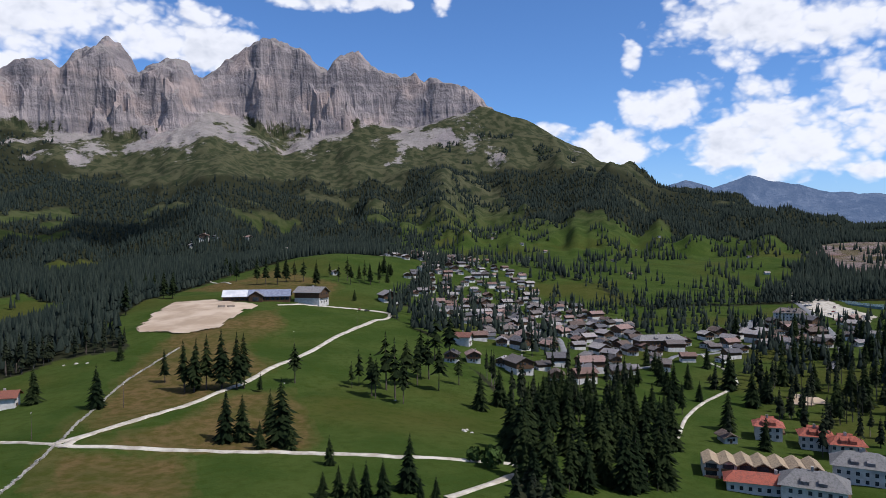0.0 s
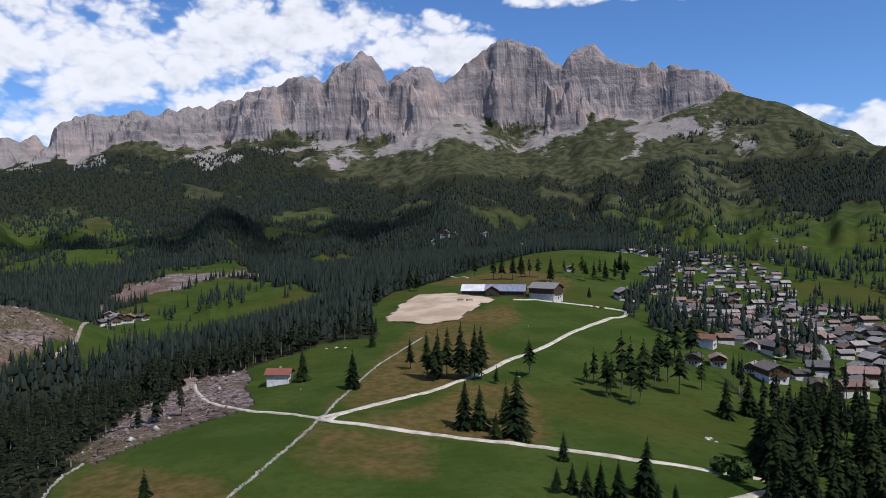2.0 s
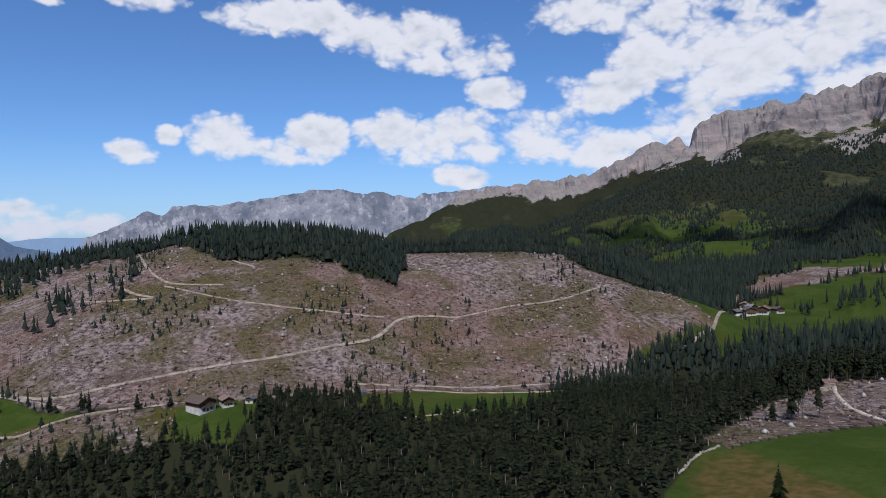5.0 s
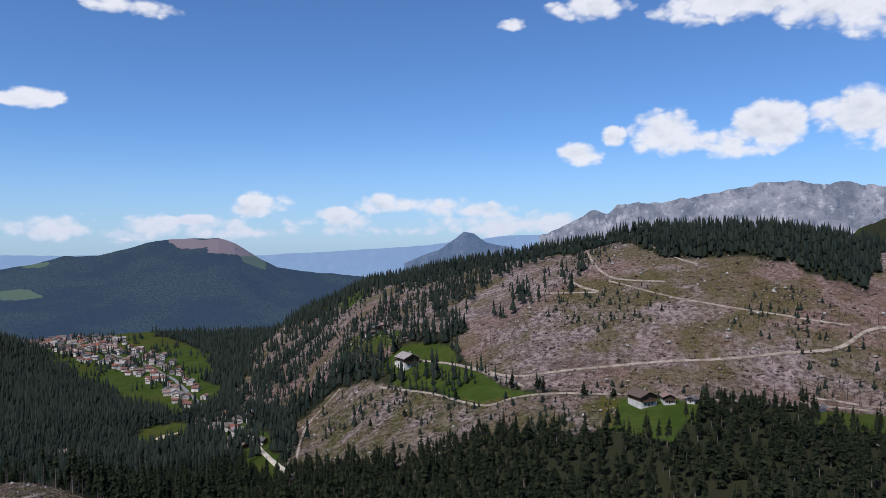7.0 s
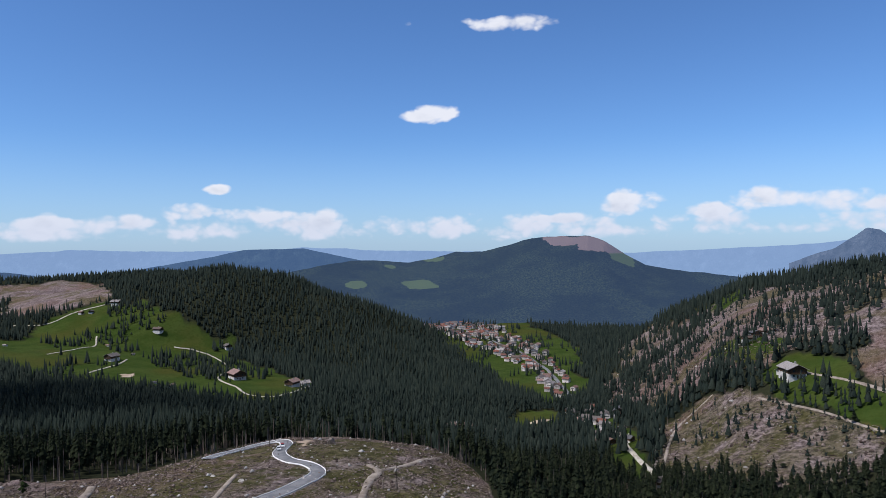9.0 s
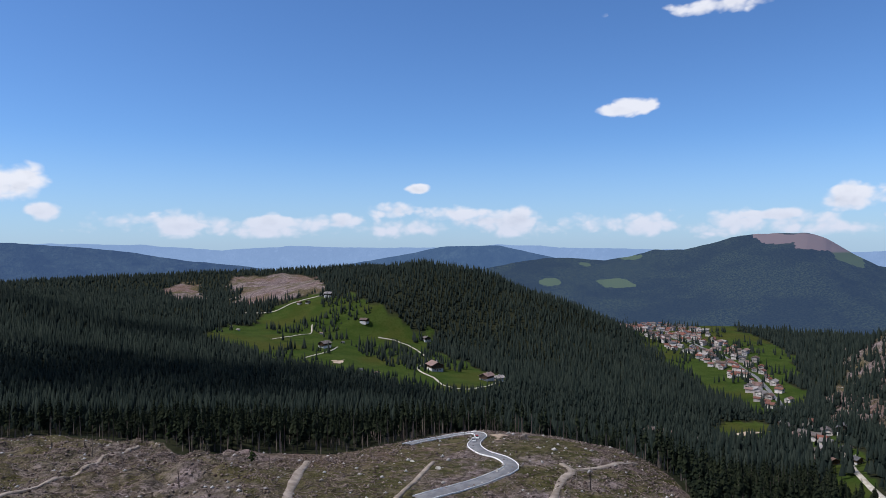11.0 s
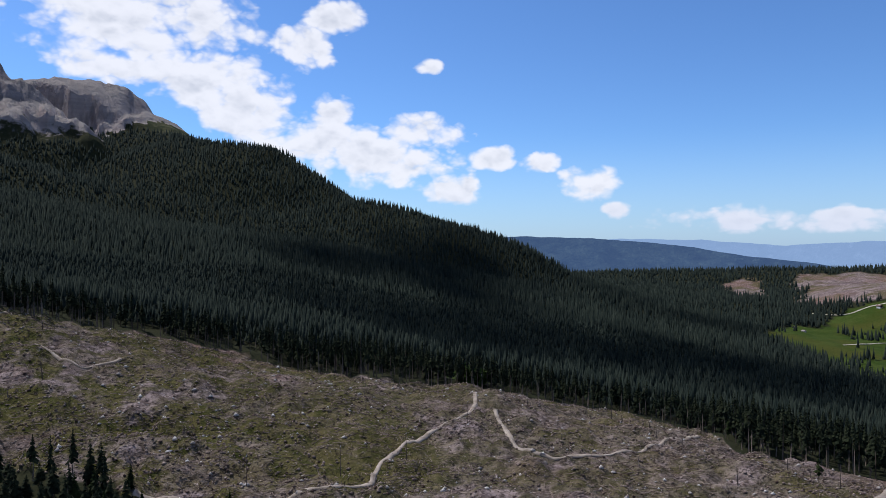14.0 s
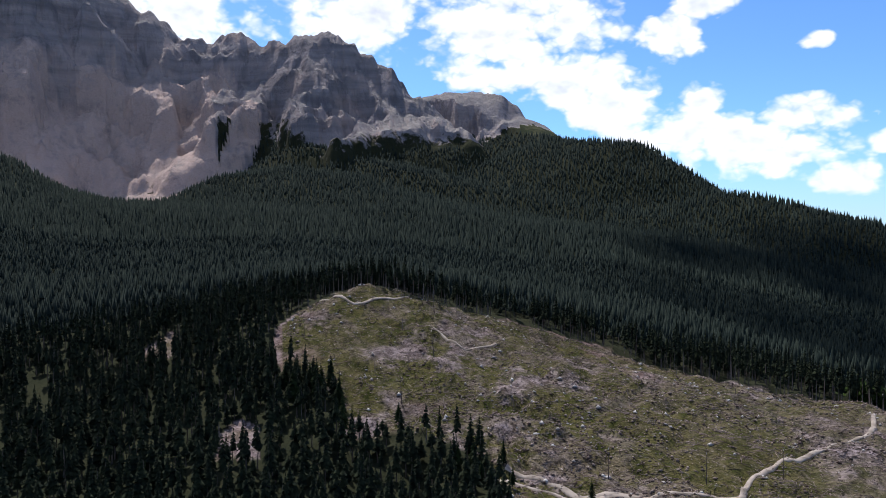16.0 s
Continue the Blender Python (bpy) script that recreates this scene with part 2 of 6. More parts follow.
# crests: (bearing, distance, height)
NORTH_WALL = [(66, 4750, 330), (60, 4650, 385), (57.7, 4600, 400), (55.5, 4500, 435), (53.4, 4450, 515), (50.9, 4400, 602), (49, 4350, 605), (48.1, 4350, 525), (46.7, 4300, 505),
              (45.9, 4200, 730), (43.3, 4150, 742), (38.6, 4000, 775), (36.7, 3950, 780), (33, 3850, 858), (32.1, 3850, 838)]
NORTH_TOWERS = [(30.9, 3700, 900), (30.2, 3700, 905), (28.3, 3680, 885), (27.4, 3680, 955), (25.4, 3700, 1040), (24.1, 3680, 990), (23.3, 3660, 880), (22.2, 3640, 930), (20.5, 3640, 950),
                (19.7, 3640, 930), (19.2, 3640, 848), (17.5, 3650, 925), (15.3, 3650, 1050), (13.8, 3650, 1100), (11.1, 3620, 1035), (9.5, 3600, 940), (9.0, 3600, 915), (8.1, 3580, 1005), (6.7, 3560, 1012),
                (5.8, 3540, 930), (2.9, 3520, 888), (1, 3500, 868), (-1.3, 3480, 845), (-2.7, 3440, 776), (-3.7, 3400, 708)]
EAST_SHOULDER = [(-3.7, 3380, 690), (-5.8, 3300, 620), (-7, 3200, 532), (-10.2, 3050, 417), (-12.5, 2950, 353), (-14.7, 2850, 290), (-17.3, 2750, 212), (-21.1, 2650, 128),
                 (-24.3, 2600, 70), (-27, 2500, 45), (-33, 2300, 30), (-48, 2200, 40)]
VALLEY_SPUR = [(70, 2200, -40), (63, 2450, 10), (58, 2600, 75), (53, 2750, 165), (48, 2950, 270), (43, 3100, 330)]
NEAR_SPUR = [(46, 1900, -20), (38, 2050, 45), (32, 2300, 120), (28, 2600, 230)]
GREEN_SPUR = [(-4.5, 2900, 330), (-3, 2500, 150), (4, 2200, 75), (12, 1900, 12)]
WEST_SPUR = [(113, 1350, -95), (110, 1250, -82), (107, 1150, -62), (100.5, 1000, -42)]
CUT_HILL = [(100.5, 1000, -42), (96, 860, -26), (91, 790, -14), (86.6, 760, 0), (78, 740, 0), (71, 725, -16), (62.4, 740, -15), (58.9, 715, -17), (56.6, 680, -34), (52.5, 650, -48),
            (48, 600, -85)]
KNOLL = [(162, 2000, -110), (156.8, 1750, -78), (150.2, 1700, -50), (146.5, 1650, -64), (143.4, 1580, -108), (140, 1420, -184), (135.5, 1230, -228), (130, 1020, -240), (126, 850, -244)]
BALD_MOUNTAIN = [(150, 3400, -150), (142.6, 3000, -105), (135, 3000, -85), (131.2, 3000, -45), (129, 3000, -42), (125, 2950, 12), (121.8, 2950, 25), (119.2, 2950, 0), (117, 2950, -65), (111, 3000, -130), (100, 3100, -130)]
LOW_HILLS = [(190, 2700, -125), (181, 2650, -118), (173.9, 2600, -104), (165.8, 2550, -92), (154.9, 2600, -76), (146, 3000, -120)]
SOUTH_WALL = [(290, 3100, 500), (276, 3000, 950), (262, 2950, 1050), (255.3, 2950, 1003), (250, 2900, 998), (246.6, 2870, 895), (245, 2850, 870), (243.4, 2800, 786), (240.8, 2750, 773), (239.6, 2700, 788), (236.9, 2600, 733),
              (235.6, 2550, 714), (234.9, 2520, 726), (231.5, 2450, 730), (229.2, 2400, 662), (226.9, 2350, 585), (225, 2330, 500)]
SOUTH_HORN = [(226, 2750, 560), (222.6, 2700, 583), (219.3, 2650, 580), (217.4, 2600, 546), (216, 2550, 460)]
SOUTH_RIDGE = [(216, 2500, 430), (214.6, 2350, 375), (213.2, 2150, 300), (209.6, 2000, 260), (206.5, 1900, 232), (204.8, 1850, 185), (201, 1750, 95), (197.5, 1700, 82), (192.1, 1620, 40), (188, 1560, 4),
               (184.8, 1500, -32), (183, 1460, -60), (180.6, 1400, -98)]
CIRQUE_RIM = [(266, 1900, 250), (255.4, 1900, 200), (251.3, 1900, 126), (248.3, 1900, 102), (245, 1900, 104), (242.2, 1920, 138), (240, 1950, 172), (235.7, 2000, 205), (234.3, 2050, 275)]


def cliff(x, y, line, foot, width, seed, jagged=1.0, spread=0.62):
    """A rock wall: fluted towers above a foot that slopes away. Returns the height and how much of it is bare rock."""
    d, crest, _ = crest_distance(x, y, line)
    along, typical = np.arctan2(-x, y) * 3600.0, float(np.mean([p[2] for p in line]))
    tower = fractal(along, d * 0.2, 330, 2, seed) - 0.5
    flute = np.abs(fractal(along, d * 0.35, 110, 3, seed + 3) - 0.5)
    rough = fractal(x, y, 120, 4, seed + 5) - 0.5
    uneven = np.clip(d / 150, 0, 1)
    w = np.clip((width - d + uneven * (420 * tower + 90 * (flute - 0.1) + 260 * rough + 0.35 * (crest - typical))) / (spread * width), 0, 1)
    ledges = np.clip(w + 0.075 * np.sin(w * 14 + 9 * rough) * np.clip(4 * w * (1 - w), 0, 1), 0, 1)
    fan = fractal(along, d * 0.2, 120, 3, seed + 7) - 0.5
    foot = np.minimum(foot + 120 * (grain(along, d * 0.1, 380, seed + 21) - 0.5), crest - 40)
    ribs = np.abs(fractal(along, d * 0.45, 460, 3, seed + 13) - 0.5) - 0.1
    body = foot - np.interp(d, [0, 300, 700, 1300, 2000, 3000, 6000], [0, 150, 350, 560, 690, 900, 2700]) + (70 * rough + 60 * fan) * np.clip(d / 300, 0, 1) + 190 * ribs * np.clip((d - 380) / 500, 0, 1)
    jag = (fractal(along, d * 0.5, 46, 3, seed + 9) - 0.56) * 60 + (fractal(x, y, 26, 2, seed + 11) - 0.5) * 22
    return body + ledges * (crest - foot + jagged * jag), w


def slope(x, y, line, fall, rounding):
    d, crest, _ = crest_distance(x, y, line)
    return crest - fall * (np.sqrt(d * d + rounding * rounding) - rounding)


def relief(x, y):
    """Ground height, and the share of bare rock, at places x, y."""
    x, y = np.asarray(x, float), np.asarray(y, float)
    r = np.hypot(x, y)
    bumps = (fractal(x, y, 240, 4, 5) - 0.5)
    z = low_ground(x, y) + bumps * np.clip((r - 300) / 1500, 0, 1) * 40 + (fractal(x, y, 34, 4, 8) - 0.5) * 3.6 * np.clip(r / 250, 0, 1)
    turn = np.degrees(np.arctan2(-x, y)) % 360
    felled = np.clip((r - 150) / 60, 0, 1) * np.clip((480 - r) / 60, 0, 1) * np.clip((turn - 158) / 8, 0, 1) * np.clip((236 - turn) / 8, 0, 1)
    z = z + felled * (9.0 * (fractal(x, y, 42, 3, 17) - 0.5) + 3.2 * (np.abs(fractal(x, y, 15, 3, 19) - 0.5) * 4 - 0.6))
    # hill ends lowered by bearing so the camera sees the valley town
    view_cut = 7.0 * np.clip((np.degrees(np.arctan2(-x, y)) % 360) - 109, 0, 25)
    z = smooth_max(z, slope(x, y, CUT_HILL, 0.4, 60) - view_cut, 22)
    z = smooth_max(z, slope(x, y, WEST_SPUR, 0.6, 60) - view_cut, 16)
    z = smooth_max(z, slope(x, y, KNOLL, 0.42, 120), 20)
    z = smooth_max(z, slope(x, y, LOW_HILLS, 0.26, 120) + 30 * bumps, 30)
    z = smooth_max(z, slope(x, y, BALD_MOUNTAIN, 0.36, 160) - 110 + 40 * bumps, 40)
    gully = fractal(x, y, 420, 4, 31) - 0.5
    z = smooth_max(z, slope(x, y, EAST_SHOULDER, 0.36, 60) + 70 * gully * np.clip((r - 1750) / 700, 0, 1), 60)
    z = smooth_max(z, slope(x, y, VALLEY_SPUR, 0.36, 60) + 50 * gully, 30)
    z = smooth_max(z, slope(x, y, NEAR_SPUR, 0.3, 60) + 50 * gully, 30)
    z = smooth_max(z, slope(x, y, GREEN_SPUR, 0.33, 60) + 40 * gully, 35)
    z = smooth_max(z, slope(x, y, SOUTH_RIDGE, 0.42, 50) + 70 * gully, 40)
    z = smooth_max(z, slope(x, y, CIRQUE_RIM, 0.2, 120) + 60 * gully, 40)
    rock = np.zeros(x.shape)
    for line, foot, width, seed in ((NORTH_WALL, 480, 230, 41), (NORTH_TOWERS, 690, 240, 47), (SOUTH_WALL, 400, 560, 53), (SOUTH_HORN, 400, 130, 59)):
        h, w = cliff(x, y, line, foot if line is not NORTH_WALL else np.interp(r, [3800, 4500], [620, 400]), width, seed, 0.3 if line is SOUTH_HORN else 1.0, 0.95 if line is SOUTH_WALL else 0.62)
        rock = np.where(h > z, np.clip((w - (0.30 if line is SOUTH_WALL else 0.0)) * 4, 0, 1), rock)
        z = smooth_max(h, z, 25)
    bearing = (np.degrees(np.arctan2(-x, y)) + 37) % 360 - 37
    return z * HEIGHT_FIT + r * tilt(bearing), rock


# ground cover: outlines as (bearing, distance)
HOME_MEADOW = [(49.7, 237), (46.8, 278), (34.9, 327), (34.8, 437), (28.8, 470), (24.5, 455), (24, 470), (26, 560), (24, 640), (22, 760), (18, 900), (12, 1020), (5, 1100), (1, 1050), (2, 850), (4, 700), (4.5, 597), (0.7, 504), (-2.1, 423), (-5.4, 345), (-5.6, 283), (-6.5, 241), (-5.6, 208), (-8, 120), (60, 120)]
EAST_MEADOWS = [(6, 1350), (2, 1700), (-3, 1950), (-9, 1900), (-16, 1800), (-24, 1700), (-28.5, 1450), (-27, 1150), (-26, 950), (-24, 870), (-16, 840), (-11, 1010), (-5, 1140), (0, 1260), (5, 1160)]
SPUR_MEADOW = [(9, 2020), (5, 2230), (0, 2400), (-2, 2560), (-4.5, 2600), (-3, 2300), (0, 2100), (4, 1900)]
VILLAGE_GROUND = [(5, 1150), (0, 1250), (-5, 1130), (-11, 1000), (-16, 830), (-24, 860), (-34, 900), (-36, 500), (-36, 160), (-10, 160), (-6.5, 241), (-5.6, 283), (-5.4, 345), (-2.1, 423), (0.7, 504), (4.5, 597), (3, 760), (1, 900), (0, 1060)]
EAST_HILLOCK = [(-28, 1500), (-31, 1700), (-38, 1700), (-38, 1200), (-31, 1180)]
VALLEY_STRIP = [(75.5, 455), (68.3, 472), (59.2, 499), (61, 433), (65.5, 402), (75.5, 406)]
VALLEY_FIELD = [(46.8, 581), (45.4, 670), (35.9, 1030), (36.6, 968), (41.6, 721), (45.4, 537)]
VALLEY_FLOOR = [(56, 530), (52, 545), (47, 590), (42, 640), (37, 700), (32, 790), (28, 880), (28.5, 1020), (33, 1180), (38, 1240), (42, 1130), (46, 1000), (49.5, 820), (52, 680)]
HILL_BROWN = [(46, 1040), (43, 1260), (39, 1330), (35, 1330), (33, 1220), (38, 1240), (42, 1130)]
EDGE_CUT = [(46.9, 291), (43.6, 385), (39.3, 451), (34.6, 441), (34.8, 330), (39.3, 309), (45.5, 273)]
GORGE_FLOOR = [(122, 880), (119.3, 880), (117.3, 600), (115, 440), (117.3, 420), (120, 570)]
HILL_FIELDS = [(40, 1300), (42, 1330), (40, 1450), (35.5, 1450), (33.5, 1340), (36, 1310)]
DARK_FIELDS = [(49, 1500), (52, 1700), (48, 2000), (43, 2100), (42, 1900), (46, 1650)]
CUT_SLOPE = [(91.4, 783), (84.8, 664), (75.9, 655), (74.9, 628), (71.6, 617), (70.6, 720), (62, 745), (58, 725), (55, 680), (52.5, 646), (52.6, 527), (58.6, 494), (68.8, 461), (84, 437), (89.7, 447), (96.3, 474), (99, 499), (102, 592), (95.2, 634)]
CUT_SLOPE_WEST = [(99.9, 466), (94.4, 459), (88.8, 443), (89.8, 387), (100, 425), (106.1, 400), (115.1, 470), (115.4, 597), (111.6, 611), (108, 550), (104.3, 504)]
CUT_SLOPE_FAR = [(118.7, 1230), (113.4, 929), (110.3, 762), (106.2, 752), (103.3, 685), (102.4, 608), (105.4, 628), (107.6, 600), (112.3, 689), (115.3, 682), (118.8, 839)]
HAMLET_MEADOW = [(90.2, 445), (82.1, 439), (82.6, 402), (85, 372), (89.8, 393)]
HAMLET_STRIP = [(75.1, 445), (69.2, 463), (57.4, 488), (62.9, 391), (70.6, 365), (70.1, 429)]
FARM_MEADOW_A = [(108, 603), (105.5, 611), (101.6, 583), (101.4, 540), (98.1, 483), (94.9, 457), (99.9, 463), (103.8, 511), (107.2, 542)]
FARM_MEADOW_B = [(111.7, 762), (109.1, 728), (105.8, 679), (105.7, 628), (108.4, 614)]
FARM_MEADOW_C = [(113.2, 1296), (111.6, 1190), (109.4, 1130), (108.3, 1090), (110.3, 1064), (112.3, 1192)]
KNOLL_MEADOW = [(168.2, 1320), (166.7, 1400), (162.3, 1558), (158.6, 1602), (155.6, 1542), (152.1, 1430), (148.3, 1418), (149.1, 1338), (146.5, 1214), (142.5, 1080), (145.5, 880), (149.3, 850), (155, 970), (159.5, 1050), (164.5, 1150)]
TOWN_FIELDS = [(137, 2350), (132, 2500), (126, 2150), (121.5, 1600), (120.5, 1050), (123.5, 980), (126.5, 1150), (131, 1500), (135, 1900)]
TOWN_CORE = [(136, 2150), (133, 2250), (128, 2000), (124.5, 1600), (122.3, 1250), (121.2, 1050), (122.6, 1020), (125, 1250), (128, 1500), (132, 1750)]
DRY_A = [(28.7, 290), (21.9, 310), (16.9, 345), (14.2, 378), (16, 443), (13.3, 504), (13.7, 568), (20.7, 492), (25.5, 370)]
DRY_B = [(26.3, 281), (20.3, 298), (16.9, 333), (12.4, 345), (11.3, 295), (10.6, 249), (19, 262)]
DRY_C = [(49.3, 239), (46.5, 270), (36.3, 205), (36.8, 197), (49.3, 212)]
DRY_D = [(28.9, 278), (20.7, 258), (19.9, 212), (31.8, 231)]
DRY_E = [(15, 640), (10, 660), (8, 760), (14, 900), (20, 800)]
LOWER_FIELD = [(127.5, 900), (125, 960), (122, 930), (122.5, 760), (126.5, 740)]
FAR_CUT_A = [(170.8, 2298), (168.3, 2410), (167.1, 1954), (170, 1990)]
FAR_CUT_B = [(165.8, 2422), (161, 2480), (157.5, 2350), (158.6, 1602), (164.5, 1682)]
SCREE_BOWL = [(262, 2640), (255.5, 2648), (253.6, 2616), (251.4, 2560), (248.4, 2616), (246.0, 2590), (243.1, 2616), (240.8, 2600), (238.6, 2540), (240.1, 2512), (241.3, 2392), (240.7, 2200), (238.8, 2408), (237.4, 2296), (240, 2080), (244.4, 1985), (248.4, 1960), (251.4, 1960), (255.5, 1975), (262, 1990)]
CAR_PARK = [(-26.4, 1018), (-27.8, 977), (-30.6, 832), (-32.4, 783), (-31.7, 711), (-28.9, 773), (-26.6, 908)]
POND = [(-29.9, 912), (-32.7, 933), (-34, 851), (-32.7, 828), (-30.6, 855)]
COURT = [(-26.8, 443), (-27, 453), (-28.8, 449), (-28.6, 425), (-26.7, 427)]
PLAZA = [(-23.1, 711), (-24.9, 780), (-25.9, 721), (-23.9, 667)]
FIELD_SAND = [(126, 850), (124.6, 880), (123.2, 860), (124, 840)]
SAND_KNOLL = [(157.5, 1130), (156.3, 1134), (156.6, 1094), (157.4, 1098)]
STAND_GLADE = [(241, 252), (240.3, 274), (238.5, 287), (237, 274), (237.3, 248)]
TOWN_MEADOW = [(126.5, 1974), (123.7, 1902), (121.8, 1718), (121.6, 1318), (123.7, 1014), (125.9, 1162)]
NEAR_CUT = [(235.8, 330), (235.8, 387), (233.1, 413), (229.3, 425), (225.6, 419), (217, 441), (208.2, 433), (203, 412), (198.8, 395), (188, 425), (179.3, 453), (173.4, 425), (168.9, 335), (163.7, 335), (155, 345), (145.6, 405), (139.9, 395), (132.6, 375), (129.5, 330), (127, 240), (132, 100), (180, 90), (207, 95), (216.9, 210), (218.9, 243), (224.7, 257), (230.7, 258), (231.1, 301)]
SHOULDER_GRASS = [(0.5, 3040), (-3.2, 3160), (-6.7, 3150), (-10.4, 3020), (-13.3, 2580), (-10.6, 2690), (-6.9, 2880), (-3.6, 2860)]
SPUR_SLOPES = [(8.4, 2216), (5.7, 2232), (1.8, 2400), (0.4, 2712), (-2.2, 2888), (-4.1, 2584), (-6.9, 2128), (-9.4, 1784), (-5.5, 1712), (-0.8, 1616), (2.0, 1464), (4.3, 1624), (3.8, 1824)]
SPUR_GLADE = [(9.5, 2936), (8.4, 2968), (7.8, 2712), (8.3, 2488), (9.3, 2576)]
HIGH_ALP = [(24.5, 3104), (21.2, 3112), (18.5, 2704), (21.2, 2752)]
WOOD_FIELD_A = [(32.3, 2240), (27.7, 2312), (27.3, 2240), (32.3, 2136)]
WOOD_FIELD_B = [(29.2, 1504), (26.6, 1560), (26.2, 1512), (29.0, 1416)]
WOOD_FIELD_C = [(56.0, 2176), (53.1, 2488), (48.0, 2664), (43.0, 2416), (41.3, 2208), (46.8, 2136), (50.4, 1944), (55.3, 2016)]
THIN_WOOD = [(117.6, 1728), (114.4, 1280), (111.4, 1160), (108.0, 1104), (102.7, 982), (92.7, 751), (91.0, 682), (92.7, 604), (95.5, 613), (101.0, 586), (104.5, 676), (108.1, 700), (110.7, 652), (115.7, 667), (118.0, 949)]
WOOD_CLEARING = [(192.2, 473), (191.3, 600), (189.4, 600), (188.7, 500), (190.3, 440)]
WOOD_SCAR = [(246.3, 421), (244.9, 445), (243.6, 418), (244.5, 385), (246.1, 394)]
CUT_SLOPE_EAST = [(59.6, 705), (55.0, 700), (52.6, 690), (49.9, 680), (46.9, 662), (49.0, 606), (51.3, 576), (53.6, 552), (56.2, 531), (59.7, 513), (64.2, 492), (63.8, 561)]
COVERS = [(SHOULDER_GRASS, "meadow"), (SPUR_SLOPES, "meadow"), (SPUR_GLADE, "meadow"), (HIGH_ALP, "meadow"), (WOOD_FIELD_A, "meadow"), (WOOD_FIELD_B, "meadow"), (WOOD_FIELD_C, "meadow"), (THIN_WOOD, "cut"), (WOOD_CLEARING, "meadow"), (WOOD_SCAR, "cut"), (HOME_MEADOW, "meadow"), (EAST_MEADOWS, "meadow"), (SPUR_MEADOW, "meadow"), (VILLAGE_GROUND, "village"), (EAST_HILLOCK, "cut"), (VALLEY_STRIP, "meadow"), (VALLEY_FIELD, "meadow"), (VALLEY_FLOOR, "meadow"), (CUT_SLOPE_EAST, "cut"), (HILL_BROWN, "cut"), (EDGE_CUT, "cut"), (GORGE_FLOOR, "town"), (HILL_FIELDS, "meadow"), (DARK_FIELDS, "meadow"), (CUT_SLOPE, "cut"), (CUT_SLOPE_WEST, "cut"), (CUT_SLOPE_FAR, "cut"), (HAMLET_MEADOW, "meadow"), (HAMLET_STRIP, "meadow"), (FARM_MEADOW_A, "meadow"), (FARM_MEADOW_B, "meadow"), (FARM_MEADOW_C, "meadow"), (KNOLL_MEADOW, "meadow"), (TOWN_FIELDS, "town"), (LOWER_FIELD, "meadow"), (FAR_CUT_A, "cut"), (FAR_CUT_B, "cut"), (STAND_GLADE, "cut"), (TOWN_MEADOW, "meadow"), (NEAR_CUT, "cut")]
DRY = [DRY_A, DRY_B, DRY_C, DRY_D, DRY_E]


def inside(x, y, outline):
    """Which places lie inside an outline of (bearing, distance)."""
    pts = [at(b, d) for b, d in outline]
    hit = np.zeros(np.shape(x), bool)
    for (ax, ay), (bx, by) in zip(pts, pts[1:] + pts[:1]):
        if ay != by:
            hit ^= ((ay > y) != (by > y)) & (x < (bx - ax) * (y - ay) / (by - ay) + ax)
    return hit


def ground_cover(x, y):
    """meadow, cut, village and town as shares of the ground."""
    r = np.hypot(x, y)
    wob = np.clip(r / 500, 0.2, 4)
    wx = x + (fractal(x, y, 40, 3, 71) - 0.5) * 24 * wob
    wy = y + (fractal(x, y, 40, 3, 72) - 0.5) * 24 * wob
    out = {"meadow": np.zeros(np.shape(x), bool), "cut": np.zeros(np.shape(x), bool), "village": np.zeros(np.shape(x), bool), "town": np.zeros(np.shape(x), bool)}
    for outline, kind in COVERS:
        sharp = outline is HOME_MEADOW
        hit = inside(x, y, outline) if sharp else inside(wx, wy, outline)
        for other in out:
            out[other] = np.where(hit, other == kind, out[other])
    return out


# trees that stand singly or in small groups: (bearing, distance, height)
TREES_FULL_0 = [(30.33, 368, 17.9), (26.28, 336, 19.2), (24.71, 429, 11.6), (9.26, 234, 10.4), (2.94, 210, 17.7), (17.32, 270, 19.7), (15.97, 269, 17.6), (14.7, 256, 10.7), (13.89, 278, 17.4), (12.99, 259, 24.5), (12.32, 252, 9.6), (-3.04, 330, 18.3), (-4.69, 342, 19.8), (-22.68, 445, 22.8), (-22.5, 355, 20.1), (-24.27, 413, 20.9), (-26.37, 474, 23.6), (-25.11, 330, 16.1), (-21.54, 443, 11.9), (-20.45, 407, 11.7), (-18.09, 415, 16.4), (-29.83, 411, 19.8), (-31.66, 437, 25.3), (-27.17, 530, 20.3), (-23.1, 634, 24.2), (-20.9, 634, 19.6), (7.21, 658, 11.4), (-25.25, 425, 20.7), (-28.46, 463, 16.9), (42.32, 209, 12.9)]
TREES_FULL_1 = [(9.88, 207, 8), (8.63, 207, 9.3), (7.51, 204, 10.4), (6.39, 205, 11), (4.98, 203, 12.1), (2, 202, 8), (0.72, 203, 8), (-30.79, 457, 19.5), (-21.05, 501, 15.5), (-19.62, 437, 17)]
